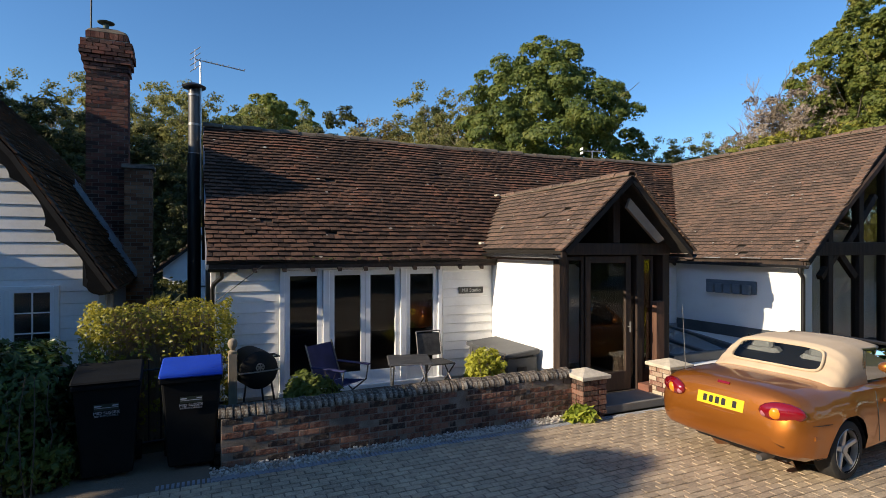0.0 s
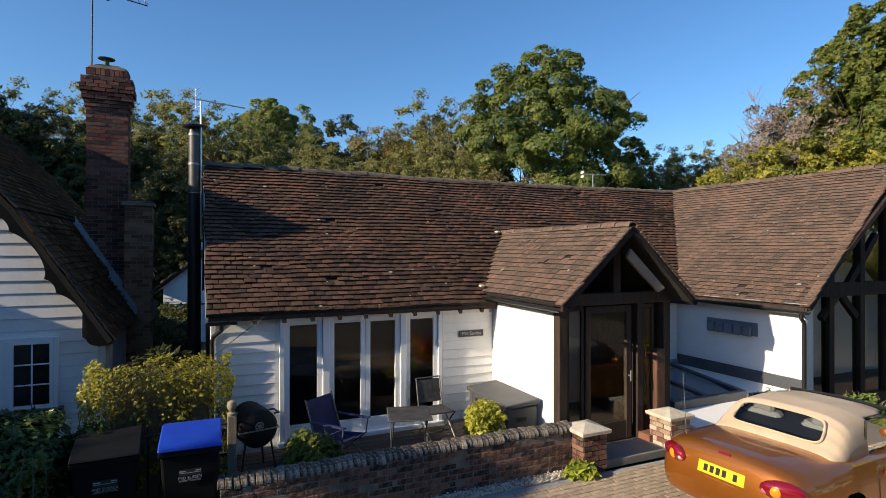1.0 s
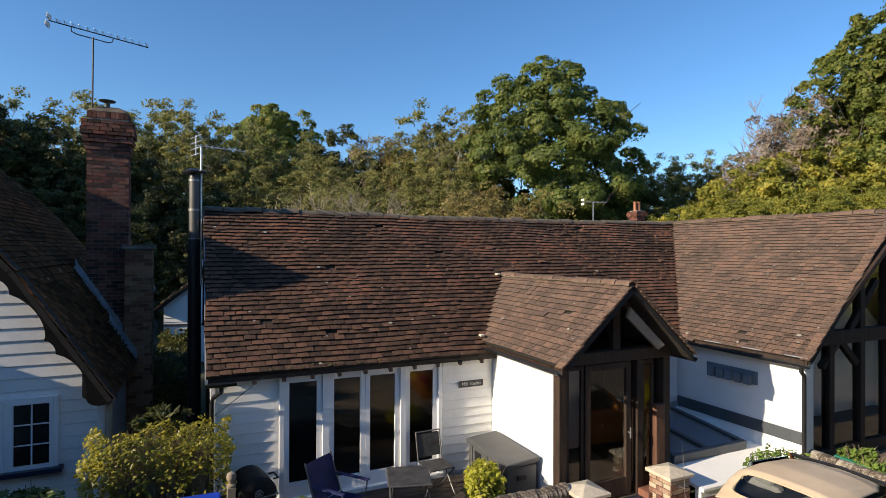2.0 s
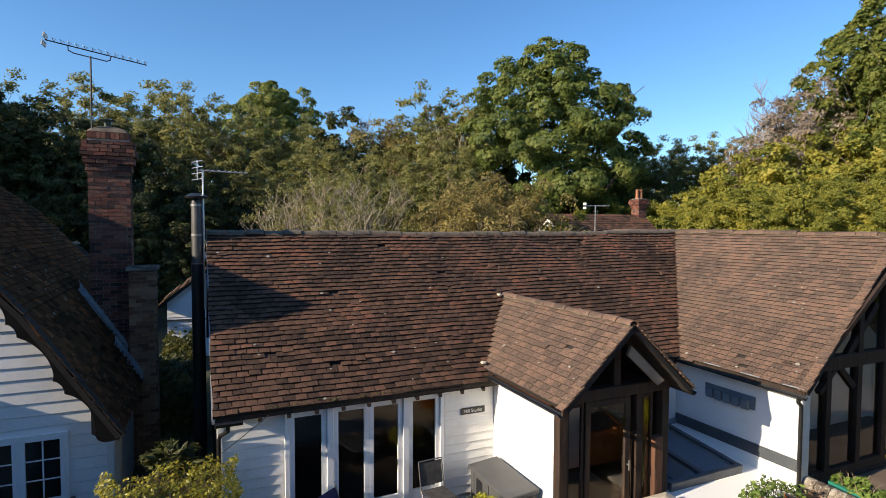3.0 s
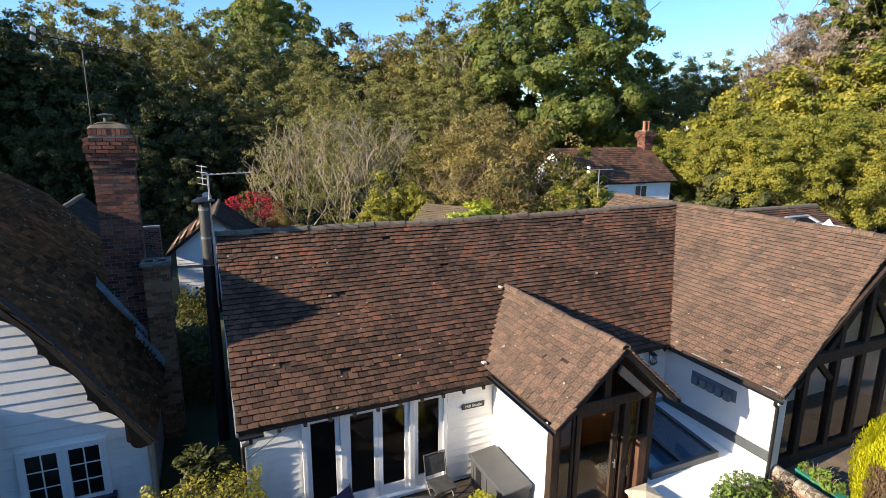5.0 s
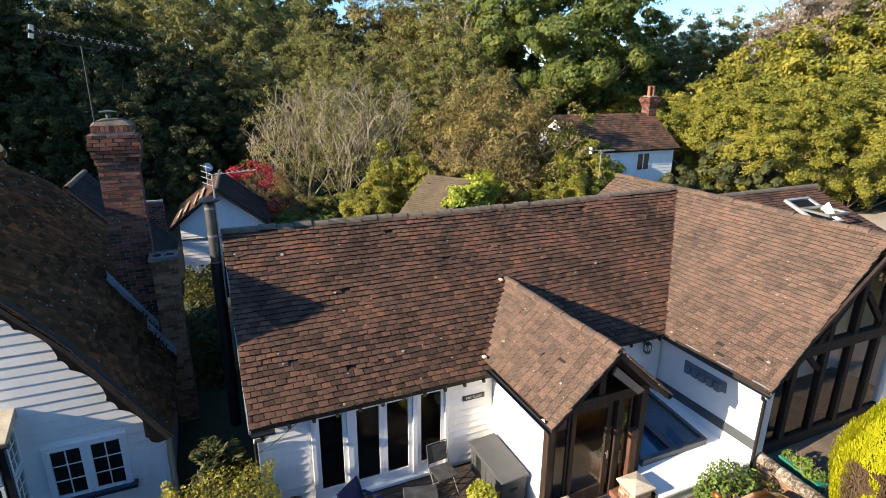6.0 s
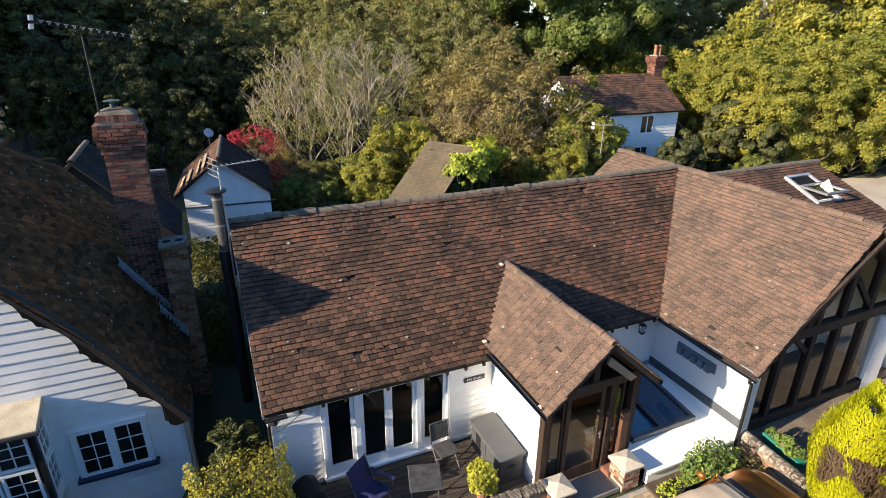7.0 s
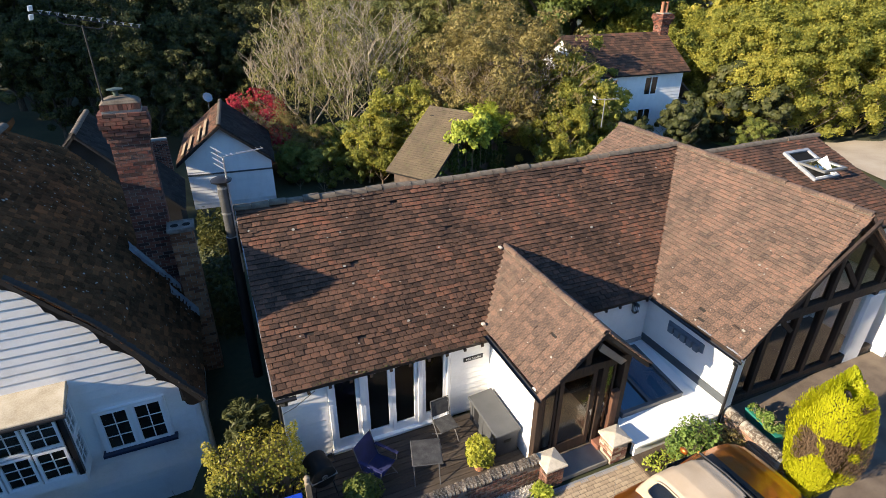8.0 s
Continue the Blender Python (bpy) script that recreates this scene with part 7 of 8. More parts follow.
    if bare < 0.99:
        total = int(count * (1 - bare))
        for k in range(total):
            c, v, r = centres[rnd.randrange(len(centres))]
            d = Vector((rnd.gauss(0, 1), rnd.gauss(0, 1), rnd.gauss(0, 1))).normalized()
            if d.z < -0.2 and rnd.random() < 0.7 or d.dot(v) < -0.5:
                d = (d + v * 0.9 + Vector((0, 0, 0.6))).normalized()
            q = r * (1 + 0.3 * noise.noise(d * 2.4 + c)) * rnd.uniform(deep, 1.0)
            p = c + Vector((d.x, d.y, d.z * flat)) * q
            nrm = (d + v * 0.25 + Vector((rnd.uniform(-1, 1), rnd.uniform(-1, 1), rnd.uniform(-0.6, 1))) * wild).normalized()
            leaf_tip(crown, rnd, p, nrm, leaf * rnd.uniform(0.6, 1.3))
        me = bpy.data.meshes.new("crown")
        me.from_pydata(crown.v, [], crown.f)
        me.materials.append(leaf_mat)
        part("crown", me, None, t)
    return t


def place(ob, spots, group="", first=True):
    """Put the tree at the first spot and copies at the rest: x, y, scale, turn."""
    if group:
        tagged(ob, group=group)
    first_scale = 1
    for i, (x, y, s, r) in enumerate(spots):
        m = Matrix.LocRotScale((x, y, ground_z(x, y)), Euler((0, 0, radians(r))), (s, s, s))
        if i == 0:
            ob.matrix_world = m
            first_scale = s
        else:
            q = s / first_scale
            copy_thing(ob, Matrix.LocRotScale((x, y, ground_z(x, y)), Euler((0, 0, radians(r))), (q, q, q)))


LEAF_HAZE = foliage("pale_dry_leaves", [(0.14, 0.11, 0.085), (0.24, 0.19, 0.15), (0.34, 0.27, 0.21), (0.42, 0.35, 0.26)], 0.3)
LEAF_SPRAY = foliage("olive_spray_leaves", [(0.11, 0.125, 0.044), (0.2, 0.205, 0.068), (0.3, 0.285, 0.095), (0.4, 0.36, 0.13)], 0.48)
oak = make_tree("oak_tree", "large green oak with a broad rounded crown", 5, 21.2, 17.6, LEAF_OAK, BARK, 0.2, 150000, 0.1, 0.55, 520, shell=0.2, top_heavy=0.06, holes=-0.42, clump=0.05, lump=0.13, wild=0.55)
place(oak, [(9.5, 50, 1.04, 20)])
oak_r = make_tree("oak_tree", "tall oak turning yellow-green on the wood's edge", 8, 25, 15, LEAF_GREEN, BARK, 0.23, 90000, 0.1, 0.5, 420, shell=0.2, clump=0.05, lump=0.16, wild=0.9, flat=1.0, deep=0.5)
place(oak_r, [(41.2, 52.3, 1.06, 0), (41.0, 48.0, 1.05, 137), (44.0, 47.6, 1.05, 284)], "wood's edge trees")
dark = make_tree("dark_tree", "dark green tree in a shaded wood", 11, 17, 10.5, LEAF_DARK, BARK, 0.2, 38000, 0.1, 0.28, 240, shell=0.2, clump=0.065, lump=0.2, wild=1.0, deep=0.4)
# unseen trees far left only cast shade; those at negative y darken reflections
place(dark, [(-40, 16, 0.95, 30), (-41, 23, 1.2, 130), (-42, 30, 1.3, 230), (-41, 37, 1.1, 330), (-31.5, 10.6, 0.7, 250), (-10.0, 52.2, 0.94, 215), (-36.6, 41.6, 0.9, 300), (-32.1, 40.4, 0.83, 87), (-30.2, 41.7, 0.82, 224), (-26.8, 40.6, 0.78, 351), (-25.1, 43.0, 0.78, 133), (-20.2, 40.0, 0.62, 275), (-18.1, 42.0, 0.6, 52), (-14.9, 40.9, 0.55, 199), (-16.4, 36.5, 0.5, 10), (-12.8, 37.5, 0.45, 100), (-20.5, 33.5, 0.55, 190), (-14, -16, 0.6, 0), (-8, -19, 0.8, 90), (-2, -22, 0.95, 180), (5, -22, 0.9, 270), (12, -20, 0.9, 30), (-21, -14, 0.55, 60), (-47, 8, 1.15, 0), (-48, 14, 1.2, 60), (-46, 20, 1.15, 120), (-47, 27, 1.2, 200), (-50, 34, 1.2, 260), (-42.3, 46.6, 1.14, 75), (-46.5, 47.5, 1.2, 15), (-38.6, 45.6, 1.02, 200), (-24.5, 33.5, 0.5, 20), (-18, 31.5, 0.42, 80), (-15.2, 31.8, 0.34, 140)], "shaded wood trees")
olive = make_tree("olive_tree", "thinning autumn tree with olive-yellow leaves", 14, 15, 9, LEAF_SPRAY, TWIG, 0.13, 62000, 0.1, 0.2, 260, bare=0.35, shell=0.15, clump=0.07, lump=0.2, wild=1.3, twigs=5, deep=0.2)
place(olive, [(-36.8, 48.5, 1.2, 107), (-31.2, 48.2, 1.22, 16), (-30.3, 53.4, 1.24, 240), (-26.5, 52.7, 1.25, 7), (-22.4, 49.0, 1.17, 119), (-20.4, 50.4, 1.07, 236), (-11.6, 49.6, 0.93, 108), (-7.5, 53.5, 1.04, 265), (-1.3, 53.1, 1.26, 82), (0.8, 49.3, 1.12, 189), (-4.7, 53.2, 1.01, 156), (-16.6, 46.2, 0.8, 60), (-12.5, 45.3, 0.8, 207), (-8.6, 42.3, 0.8, 334), (-5.4, 43.4, 0.78, 121), (-2.4, 43.7, 0.78, 268), (0.8, 42.2, 0.8, 45), (24, 58, 0.95, 15), (28.5, 57, 0.95, 70), (26.2, 60, 0.95, 200), (22.0, 61, 0.95, 20), (32.5, 57, 1.0, 190), (20, 60, 0.9, 115), (16.5, 57, 0.85, 215), (-17.5, 52, 1.1, 30), (-14.2, 54, 1.05, 170)], "autumn wood trees")
willow = make_tree("willow_tree", "pale green bushy-topped willow", 17, 28, 19, LEAF_GREEN, BARK, 0.32, 50000, 0.45, 0.4, 260, clump=0.06, lump=0.12, shell=0.2, wild=0.6, holes=-0.4)
place(willow, [(-28.5, 92, 1, 0)])
thin = make_tree("bare_tree", "pale leafless tree with fine twigs", 21, 9.5, 6.5, LEAF_SPRAY, PALE_BARK, 0.09, 20000, 0.12, 0.12, 90, bare=0.82, stems=1, shell=0.2, clump=0.1, wild=1.2, twigs=3, lump=0.35, deep=0.1)
place(thin, [(-8.7, 33, 0.95, 0), (-6.6, 34.3, 1.0, 90), (-4.6, 33, 0.98, 200), (-9.9, 31.5, 0.75, 300), (-6.0, 31.5, 0.8, 30), (20.2, 50.0, 0.85, 10), (0.5, 52.0, 1.7, 150)], "bare trees behind the roof")
haze = make_tree("twiggy_tree", "pale grey-pink tree of fine bare twigs", 23, 15, 8, LEAF_HAZE, TWIG, 0.13, 40000, 0.08, 0.14, 150, bare=0.5, shell=0.2, clump=0.07, wild=1.0, lump=0.16, twigs=5)
place(haze, [(29.4, 49.0, 1.15, 40), (32.2, 50.5, 1.32, 120), (1.2, 54.0, 1.2, 150), (-8.5, 55, 1.1, 80)], "twiggy trees")
rust = make_tree("rusty_shrub", "rust-brown shrubby tree losing its leaves", 24, 9, 7, LEAF_RUST, TWIG, 0.1, 34000, 0.06, 0.07, 170, bare=0.45, stems=3, shell=0.2, clump=0.075, wild=1.0, twigs=3, lump=0.4)
place(rust, [(1.8, 29.8, 0.9, 0), (4.2, 31, 0.95, 120), (0.2, 33, 0.9, 220), (3.0, 35.5, 1.0, 10), (-8.9, 28.6, 0.4, 60), (-7.4, 28.0, 0.3, 160), (-4.6, 53, 1.75, 40)], "rusty shrubs")
lime = make_tree("yellow_bush", "bushy hazel with yellow-green autumn leaves", 27, 6, 6, LEAF_YELLOW, TWIG, 0.11, 34000, 0.05, 0.08, 190, stems=3, shell=0.2, clump=0.07, lump=0.3, wild=1.2, deep=0.3)
place(lime, [(-2.6, 28.9, 0.85, 0), (-3.9, 27.6, 0.62, 75), (5.6, 28.4, 0.72, 90), (6.9, 30.0, 0.85, 150), (7.2, 32.0, 1.05, 210), (-3.6, 48, 1.2, 10), (-8.6, 28.4, 0.34, 40), (-0.5, 31.5, 0.6, 140)], "yellow-green bushes")
bank = make_tree("yellow_thicket", "yellow autumn thicket on a bank", 31, 9, 9.5, LEAF_YELLOW, TWIG, 0.16, 40000, 0.03, 0.1, 340, stems=3, shell=0.2, clump=0.055, lump=0.25, wild=1.4, deep=0.2)
place(bank, [(20.9, 45.5, 0.96, 145), (22.0, 43.8, 1.08, 252), (26.4, 48.3, 1.22, 4), (27.2, 45.3, 1.34, 121), (30.8, 46.5, 1.44, 248), (34.5, 47.6, 1.47, 15), (38.0, 48.2, 1.51, 142), (41.0, 48.2, 1.5, 269), (17.3, 45.4, 0.84, 246), (14.3, 45.7, 0.82, 248), (12.8, 48.1, 0.84, 270)], "yellow thicket")
thicket = make_tree("yellow_thicket", "yellow autumn thicket on a bank", 41, 9, 9.5, LEAF_YELLOW, TWIG, 0.105, 90000, 0.03, 0.1, 420, stems=3, shell=0.2, clump=0.055, lump=0.34, wild=1.4, holes=-0.2, deep=0.2)
place(thicket, [(18.0, 39.7, 0.88, 140), (19.3, 38.1, 0.91, 257), (20.2, 36.3, 0.92, 14), (22.4, 36.1, 0.94, 141), (24.9, 36.5, 0.98, 268), (27.8, 37.3, 1.0, 35), (31.8, 38.8, 1.04, 172)], "yellow thicket")
scrub = make_tree("scrub_bush", "dark mixed scrub behind the houses", 33, 7, 7.5, LEAF_GREEN, TWIG, 0.18, 14000, 0.04, 0.07, 90, stems=3, shell=0.3, clump=0.085, lump=0.3, wild=0.6)
place(scrub, [(-7.0, 29, 0.36, 0), (-6.4, 26.2, 0.3, 50), (-4.9, 26.8, 0.26, 150), (-8.0, 26.6, 0.3, 250), (-5.2, 29.5, 0.4, 60), (-12.5, 33, 0.4, 20), (8.5, 30.5, 0.4, 100), (17.5, 31, 0.3, 220), (21.5, 37.5, 0.35, 10)], "scrub behind the houses")
red = make_tree("red_shrub", "crimson autumn shrub beside a shed", 34, 4.2, 4.5, LEAF_RED, TWIG, 0.085, 13000, 0.05, 0.05, 60, bare=0.45, stems=2, wild=0.8, clump=0.1)
place(red, [(-10.9, 29.6, 1.0, 0)])
yew = make_tree("dark_evergreen", "dense dark evergreen shrub below the bank", 36, 5, 4, LEAF_DARK, BARK, 0.17, 11000, 0.05, 0.08, 80, shell=0.3, clump=0.09)
place(yew, [(17.6, 34.5, 1.0, 0), (19.0, 33.0, 0.75, 80), (13.2, 31.0, 0.72, 200), (9.9, 29.6, 0.6, 10), (14.2, 32.6, 0.6, 30)], "dark evergreens")
# tall evergreens along the neighbour's side, out of view, that shade the terrace and the drive
screen = make_tree("screen_tree", "dense evergreen screen tree beside the drive", 38, 6.5, 4.2, LEAF_DARK, BARK, 0.3, 9000, 0.04, 0.12, 70, shell=0.2)
spots = []
for u, v, s in ((-12.5, 0.2, 0.78), (-12.0, -1.9, 0.88), (-12.6, -0.8, 0.8), (-12.2, -3.6, 1.03), (-12.0, -5.4, 1.05), (-12.4, -4.5, 1.03), (-12.4, -7.4, 1.03), (-12.2, -9.4, 1.0)):
    p = H @ Vector((u, v, 0))
    spots.append((p.x, p.y, s, (u * 40 + v * 70) % 360))
# three nearer unseen trees, added to keep sky light off the drive
spots += [(-6.8, 0.2, 0.6, 15), (-7.6, -1.8, 0.7, 100), (-5.4, -2.0, 0.6, 200)]
place(screen, spots, "evergreen screen")
# unseen trees across the lane, added so the glass mirrors them, not bright sky
place(copy_thing(scrub, Matrix.Identity(4)), [(14, -12, 1.0, 0), (21, 8, 1.05, 40), (22, 11.5, 1.1, 200), (23, 4.5, 1.1, 100), (20.5, 14.2, 0.9, 300), (20, -9, 1.1, 60), (25, -4, 1.0, 120), (18, -17, 1.2, 180), (11, -18, 1.1, 240), (5, -21, 1.1, 300)], "scrub behind the houses")

# ---------------------------------------------------------------- garden plants close by
LEAF_HEDGE = foliage("hedge_leaves", [(0.1, 0.1, 0.018), (0.24, 0.23, 0.034), (0.42, 0.37, 0.055), (0.56, 0.47, 0.11)], 0.45, 0.4)
LEAF_CONIFER = foliage("golden_conifer", [(0.34, 0.36, 0.012), (0.5, 0.51, 0.018), (0.66, 0.64, 0.03), (0.78, 0.74, 0.06)], 0.5)
LEAF_BROWN = foliage("dead_conifer", [(0.08, 0.05, 0.03), (0.14, 0.095, 0.06), (0.2, 0.14, 0.09)], 0.15)
LEAF_BUSH = foliage("glossy_green", [(0.012, 0.025, 0.008), (0.035, 0.06, 0.015), (0.08, 0.12, 0.025), (0.2, 0.24, 0.06)], 0.25, 0.35)
LEAF_POT = foliage("potted_yellow", [(0.18, 0.2, 0.02), (0.36, 0.36, 0.04), (0.52, 0.5, 0.07), (0.62, 0.6, 0.14)], 0.4, 0.4)


LEAF_ROSE = foliage("rose_leaves", [(0.05, 0.09, 0.02), (0.13, 0.2, 0.04), (0.24, 0.33, 0.07), (0.36, 0.42, 0.12)], 0.35)


def leafy(name, label, category, m, inside, box, count, leaf, mat, seed, stems=40, stem_mat=None, long=1.6, base=None, surface_bias=0.5, point_up=0.3):
    """A bush: leaves wherever inside(p) says, denser near its surface, on thin stems."""
    rnd = random.Random(seed)
    b = thing(name, m, label, category)
    gg, n, tries = Geo(), 0, 0
    while n < count and tries < count * 20:
        tries += 1
        p = Vector((rnd.uniform(box[0], box[1]), rnd.uniform(box[2], box[3]), rnd.uniform(box[4], box[5])))
        k = inside(p)
        if k <= 0 or (k > 0.35 and rnd.random() < surface_bias):
            continue
        out = Vector((p.x - (box[0] + box[1]) / 2, p.y - (box[2] + box[3]) / 2, (p.z - (box[4] + box[5]) / 2) + point_up)).normalized()
        nrm = (out + Vector((rnd.uniform(-1, 1), rnd.uniform(-1, 1), rnd.uniform(-0.6, 1))) * 0.9).normalized()
        leaf_blades(gg, rnd, p, nrm, leaf * rnd.uniform(0.6, 1.25), long)
        n += 1
    me = bpy.data.meshes.new("leaves")
    me.from_pydata(gg.v, [], gg.f)
    me.materials.append(mat)
    part("leaves", me, None, b)
    if stems:
        st = Geo()
        cx, cy = (box[0] + box[1]) / 2, (box[2] + box[3]) / 2
        for i in range(stems):
            fx, fy = rnd.uniform(-0.7, 0.7), rnd.uniform(-0.7, 0.7)
            x0, y0 = cx + fx * (box[1] - box[0]) * 0.5, cy + fy * (box[3] - box[2]) * 0.5
            p = Vector((x0 * 0.8 + cx * 0.2, y0 * 0.8 + cy * 0.2, base if base is not None else box[4]))
            pts = [p]
            hgt = (box[5] - p.z) * rnd.uniform(0.55, 0.9)
            for k in range(4):
                p = p + Vector((rnd.uniform(-0.05, 0.05), rnd.uniform(-0.05, 0.05), hgt / 4))
                pts.append(p)
            st.tube(pts, [0.008, 0.007, 0.006, 0.005, 0.003], 4, caps=False)
        part("stem_growth", st, stem_mat or TWIG, b, kind="stuff")
    return b


def blob(cx, cy, cz, rx, ry, rz, rough=0.25, seed=0, freq=2.5):
    def f(p):
        q = Vector(((p.x - cx) / rx, (p.y - cy) / ry, (p.z - cz) / rz))
        return 1 + rough * noise.noise(p * freq + Vector((seed, seed, 0))) * 2 - q.length
    return f


def hedge_in(p):
    if p.z < 1.12 and noise.noise(p * 8) > -0.12:
        return 0
    top = 1.56 + 0.14 * noise.noise(Vector((p.x * 3, p.y * 3, 4)))
    e = min((p.x + 0.55) / 0.25, (1.0 - p.x) / 0.2, (p.y + 0.5) / 0.2, (0.5 - p.y) / 0.2, (top - p.z) / 0.2)
    return min(1, e + 0.6 * noise.noise(p * 4))


leafy("hedge", "sunlit hedge with yellowing leaves and bare twigs", "hedge", H @ pose(-0.72, -0.58, 0), hedge_in, (-0.7, 1.12, -0.65, 0.65, 0.15, 1.78), 6200, 0.042, LEAF_HEDGE, 201, stems=620, long=1.4, base=0.0, surface_bias=0.75)
leafy("laurel_bush", "large dark evergreen bush beside the bins", "bush", pose(-4.5, 5.5, 0), blob(0, 0, 0.52, 1.0, 0.85, 0.8, 0.2, 3, 2), (-1.4, 1.4, -1.2, 1.2, 0.0, 1.5), 15000, 0.055, LEAF_BUSH, 202, stems=30, stem_mat=BARK)
leafy("terrace_bush", "small rounded evergreen bush on the terrace", "bush", H @ pose(1.2, -1.25, 0.09), blob(0, 0, 0.3, 0.36, 0.34, 0.32, 0.2, 5, 4), (-0.45, 0.45, -0.45, 0.45, 0.0, 0.7), 2200, 0.05, LEAF_GREEN, 203, stems=14, stem_mat=BARK)
pot = leafy("potted_shrub", "yellow-green shrub in a terracotta pot", "potted plant", H @ pose(3.6, -1.42, 0.095), blob(0, 0, 0.47, 0.31, 0.31, 0.28, 0.2, 6, 5), (-0.4, 0.4, -0.4, 0.4, 0.2, 0.8), 2000, 0.05, LEAF_POT, 204, stems=12, base=0.2)
part("pot", Geo().lathe([(0.09, 0), (0.13, 0.2), (0.145, 0.2), (0.145, 0.24), (0.12, 0.24), (0.11, 0.2), (0.0, 0.2)], 20), surface("pot_clay", [(0.3, 0.13, 0.07), (0.42, 0.2, 0.12)], 0.85, 5, 40, 0.2), pot, "terracotta pot", smooth=40)


def conifer_in(p):
    top = 2.7 + 0.6 * noise.noise(Vector((p.x * 2.3, p.y * 2.3, 3.4)))
    k = p.z / 3.15
    if k > 1 or p.z > top:
        return -1
    r = 0.64 * math.sin(math.pi * (k * 0.85 + 0.12)) ** 1.0
    d = math.hypot(p.x - 0.03 * p.z, p.y - 0.02 * p.z)
    return (r * (1 + 0.3 * noise.noise(Vector((p.x * 3.0, p.y * 3.0, p.z * 0.6)))) - d) / 0.35


con = thing("golden_conifer", pose(7.02, 7.42, 0), "rounded golden conifer with a brown bare patch", "conifer")
rnd = random.Random(205)
gold, dead = Geo(), Geo()
n = 0
while n < 46000:
    p = Vector((rnd.uniform(-1.1, 1.1), rnd.uniform(-1.1, 1.1), rnd.uniform(0.02, 3.3)))
    k = conifer_in(p)
    if k <= 0 or k > 0.55:
        continue
    out = Vector((p.x, p.y, 0.5)).normalized()
    tang = Vector((-p.y, p.x, 0)).normalized() if math.hypot(p.x, p.y) > 0.01 else Vector((1, 0, 0))
    patch = (Vector((p.x, p.y, 0)).normalized().dot(Vector((-0.4, -0.92, 0)).normalized()) > 0.4 and 0.95 < p.z < (2.45 if p.x > 0.05 else 1.75) and noise.noise(p * 2.1 + Vector((9, 0, 0))) > -0.12)
    gg = dead if patch else gold
    up_ = (Vector((0, 0, 1)) + out * 0.5 + Vector((rnd.uniform(-1, 1), rnd.uniform(-1, 1), rnd.uniform(-0.3, 0.3))) * 0.35).normalized()
    sd = (tang + Vector((rnd.uniform(-1, 1), rnd.uniform(-1, 1), rnd.uniform(-1, 1))) * 0.6).normalized()
    l, w = rnd.uniform(0.035, 0.08), rnd.uniform(0.008, 0.015)
    gg.add([p - up_ * l * 0.5, p + sd * w, p + up_ * l * 0.6, p - sd * w], [(0, 1, 2), (0, 2, 3)])
    n += 1
for nm, gg, mt in (("golden_sprays", gold, LEAF_CONIFER), ("brown_patch", dead, LEAF_BROWN)):
    me = bpy.data.meshes.new(nm)
    me.from_pydata(gg.v, [], gg.f)
    me.materials.append(mt)
    part(nm, me, None, con, "dead brown foliage" if nm == "brown_patch" else "")
part("core", Geo().lathe([(0.12, 0.0), (0.25, 0.5), (0.36, 1.1), (0.36, 1.7), (0.2, 2.2), (0.04, 2.5)], 14, pose(0.03, 0.02, 0)), BARK, con, smooth=True)
leafy("rose_bush", "loose green shrub in the bed before the white wall", "bush", H @ pose(7.95, -2.78, 0), blob(0, 0, 0.42, 0.55, 0.36, 0.42, 0.35, 8, 4), (-0.7, 0.7, -0.5, 0.5, 0.0, 0.95), 1400, 0.055, LEAF_ROSE, 206, stems=40, stem_mat=BARK)
leafy("bed_plants", "low mixed plants and dry stems in a bed", "bed plants", H @ pose(9.0, -2.85, 0), blob(0, 0, 0.15, 0.5, 0.3, 0.22, 0.4, 9, 5), (-0.6, 0.6, -0.4, 0.4, 0.0, 0.45), 700, 0.05, LEAF_RUST, 207, stems=25)
leafy("bed_plants", "low mixed plants and dry stems in a bed", "bed plants", H @ pose(7.4, -2.75, 0), blob(0, 0, 0.1, 0.6, 0.25, 0.12, 0.4, 10, 5), (-0.7, 0.7, -0.35, 0.35, 0.0, 0.3), 450, 0.045, LEAF_LIME, 208, stems=10)
leafy("weed", "leafy weed growing at the wall's foot", "weed", H @ pose(4.5, -2.38, 0), blob(0, 0, 0.05, 0.2, 0.16, 0.12, 0.3, 11, 6), (-0.3, 0.3, -0.25, 0.25, 0.0, 0.2), 130, 0.1, LEAF_LIME, 209, stems=0, long=2.2)
herb = leafy("trough_herbs", "bright green herbs growing in the trough", "herbs", H @ pose(9.75, -3.0, 0.4, 0, 0, -100), blob(0, 0, 0.08, 0.42, 0.14, 0.15, 0.6, 12, 6), (-0.45, 0.45, -0.2, 0.2, 0.0, 0.34), 600, 0.05, LEAF_ROSE, 210, stems=20)
leafy("alley_shrub", "dark palm-like shrub in the gap between the houses", "shrub", H @ pose(-0.55, 0.7, 0), blob(0, 0, 0.85, 0.4, 0.4, 0.7, 0.3, 13, 4), (-0.5, 0.5, -0.5, 0.5, 0.1, 1.6), 1700, 0.07, LEAF_DARK, 211, stems=10, stem_mat=BARK, long=2.6)
leafy("alley_hedge", "dark ivy-covered bank between the houses", "hedge", H @ pose(-0.62, 0, 0), lambda p: min(0.3, (1.1 + 0.5 * noise.noise(p * 1.3) - p.z) / 0.4), (-0.55, 0.5, 5.3, 12.0, 0.0, 1.5), 5000, 0.11, LEAF_DARK, 214, stems=40, stem_mat=BARK)
ivy_m = pose(0.0, 26.4, -1.0, 0, 0, -32)
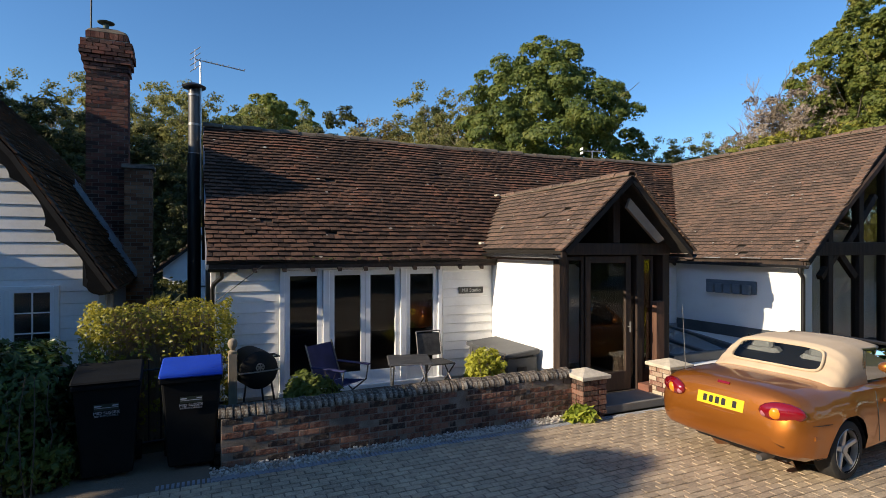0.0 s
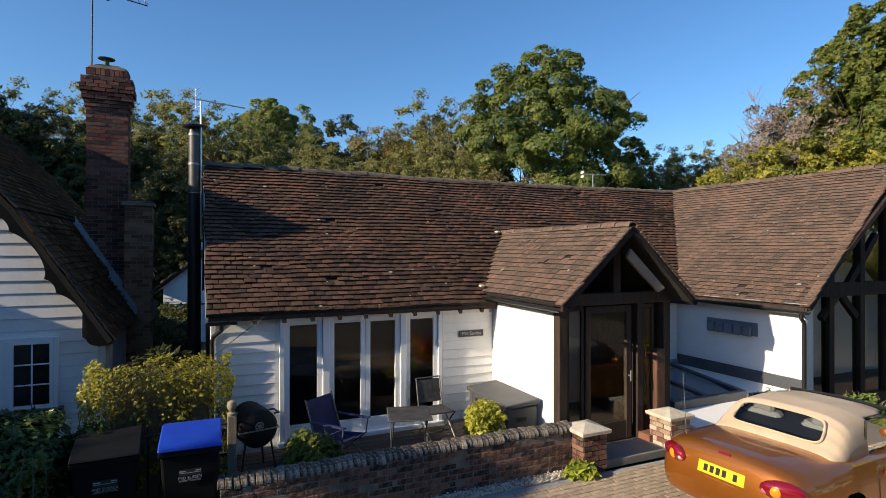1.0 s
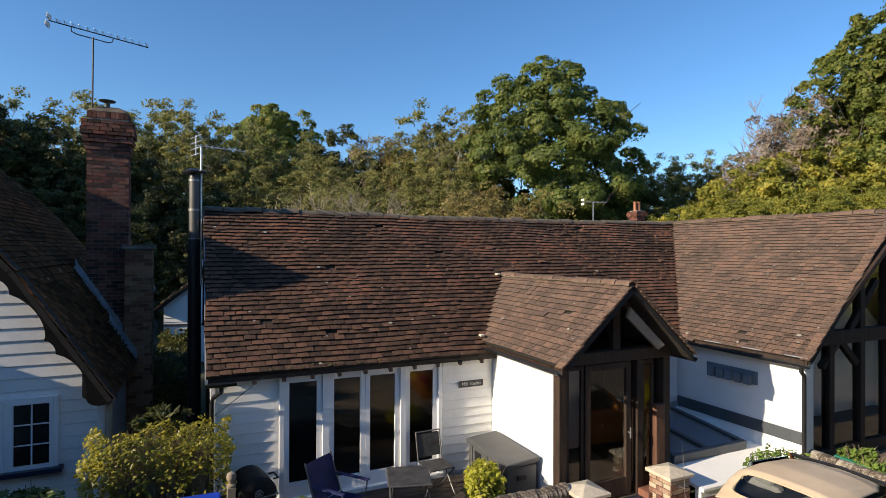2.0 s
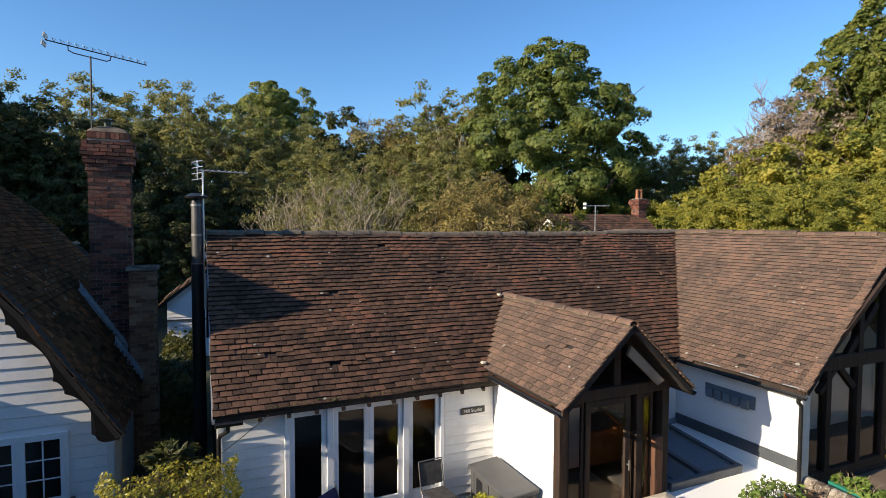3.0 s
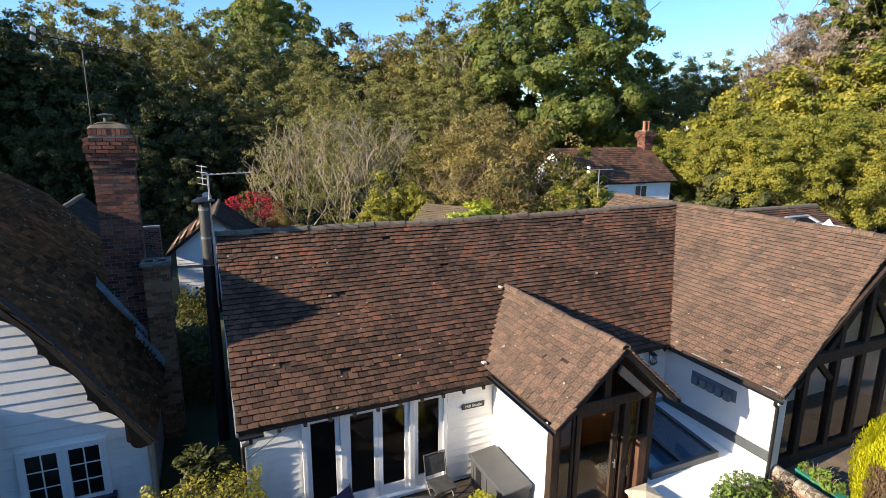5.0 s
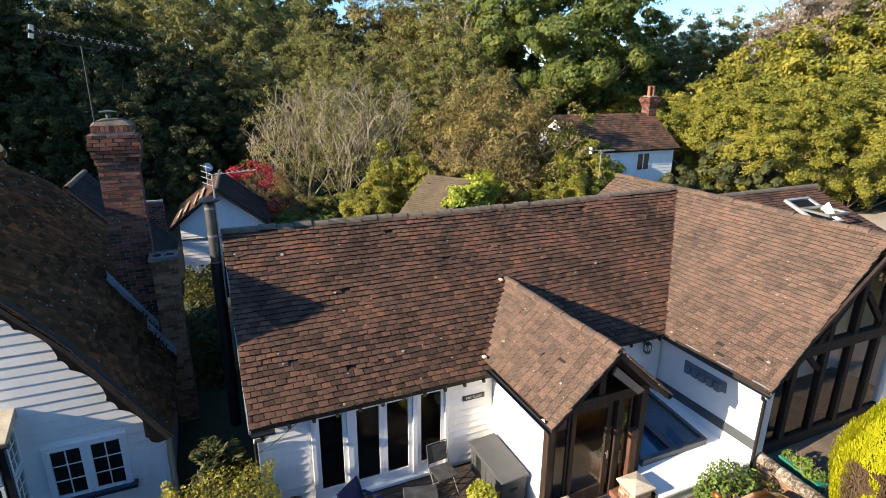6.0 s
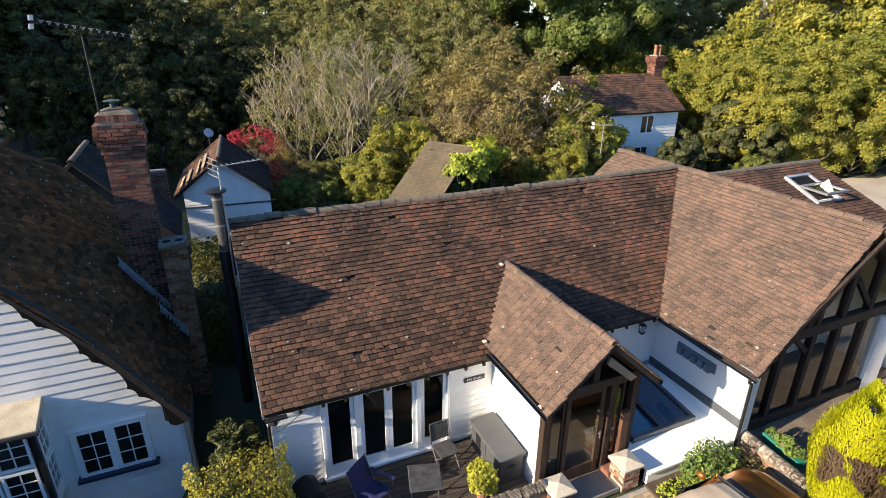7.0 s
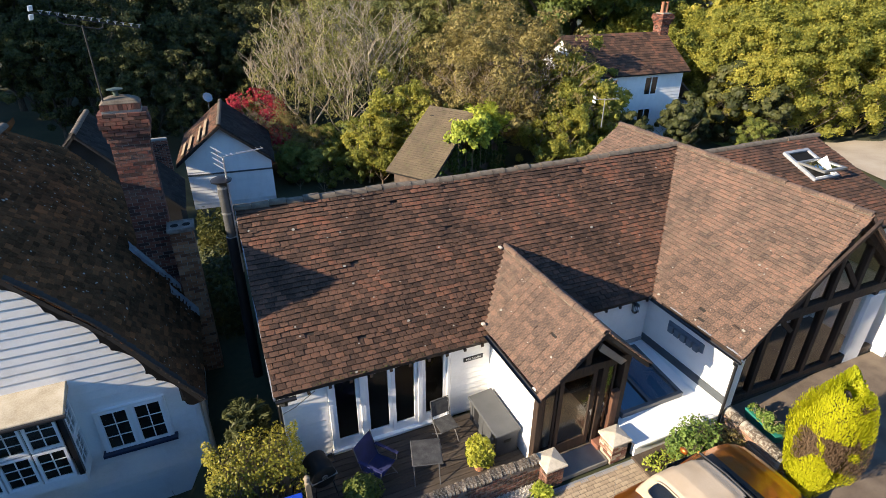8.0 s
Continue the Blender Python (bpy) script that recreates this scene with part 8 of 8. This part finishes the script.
leafy("ivy", "yellow-green ivy climbing a garage roof", "climber", ivy_m, blob(1.35, 0.3, 3.35, 0.8, 1.9, 0.75, 0.5, 14, 1.7), (0.2, 2.4, -2.4, 2.6, 1.4, 4.5), 4200, 0.13, LEAF_LIME, 212, stems=20)
leafy("ivy", "dark ivy hanging over a brick gable", "climber", ivy_m, lambda p: 0.3 if 1.02 < p.x < 1.45 + 0.3 * noise.noise(p) and p.z < 3.9 - abs(p.y) * 0.62 and noise.noise(p * 1.6) > -0.05 else 0, (1.0, 1.7, -3.5, 3.4, 0.2, 3.9), 4200, 0.12, LEAF_BUSH, 215, stems=20)

# ---------------------------------------------------------------- block paving, course by course along the front
rnd = random.Random(301)
pb = [Geo().box(-0.086 + e, 0.086 - e, -0.043 + e, 0.043 - e, -0.03, 0.0).mesh("paver", bevel=0.002) for e in (0.004, 0.005)]
for me in pb:
    me.materials.append(PAVER_ONE)
rest = Geo()
single = 0
for r in range(50):
    v = -2.47 - r * 0.088
    off = 0.088 if r % 2 else 0.0
    for c in range(-4, 72):
        u = c * 0.176 + off
        z = -0.004 + 0.003 * noise.noise(Vector((u * 0.5, v * 0.5, 0))) + rnd.uniform(-0.003, 0.003)
        if single < 300 and 2.0 < u < 7.5 and r < 14:
            ob = part("paver", pb[rnd.randrange(2)], None, drive)
            ob.matrix_basis = Matrix.Translation((u, v, z)) @ Euler((rnd.uniform(-0.008, 0.008), rnd.uniform(-0.008, 0.008), rnd.uniform(-0.012, 0.012))).to_matrix().to_4x4()
            single += 1
        else:
            e = rnd.uniform(0.0035, 0.0055)
            x0, x1, y0, y1, t = u - 0.086 + e, u + 0.086 - e, v - 0.043 + e, v + 0.043 - e, rnd.uniform(-0.0015, 0.0015)
            k = 0.0025
            rest.add([(x0, y0, z - 0.03), (x1, y0, z - 0.03), (x1, y1, z - 0.03), (x0, y1, z - 0.03), (x0, y0, z - k), (x1, y0, z - k), (x1, y1, z - k), (x0, y1, z - k),
                      (x0 + k, y0 + k, z + t), (x1 - k, y0 + k, z - t), (x1 - k, y1 - k, z - t), (x0 + k, y1 - k, z + t)],
                     [(0, 1, 5, 4), (1, 2, 6, 5), (2, 3, 7, 6), (3, 0, 4, 7), (4, 5, 9, 8), (5, 6, 10, 9), (6, 7, 11, 10), (7, 4, 8, 11), (8, 9, 10, 11)])
me = bpy.data.meshes.new("pavers")
me.from_pydata(rest.v, [], rest.f)
me.materials.append(PAVER)
part("pavers", me, None, drive, kind="stuff")
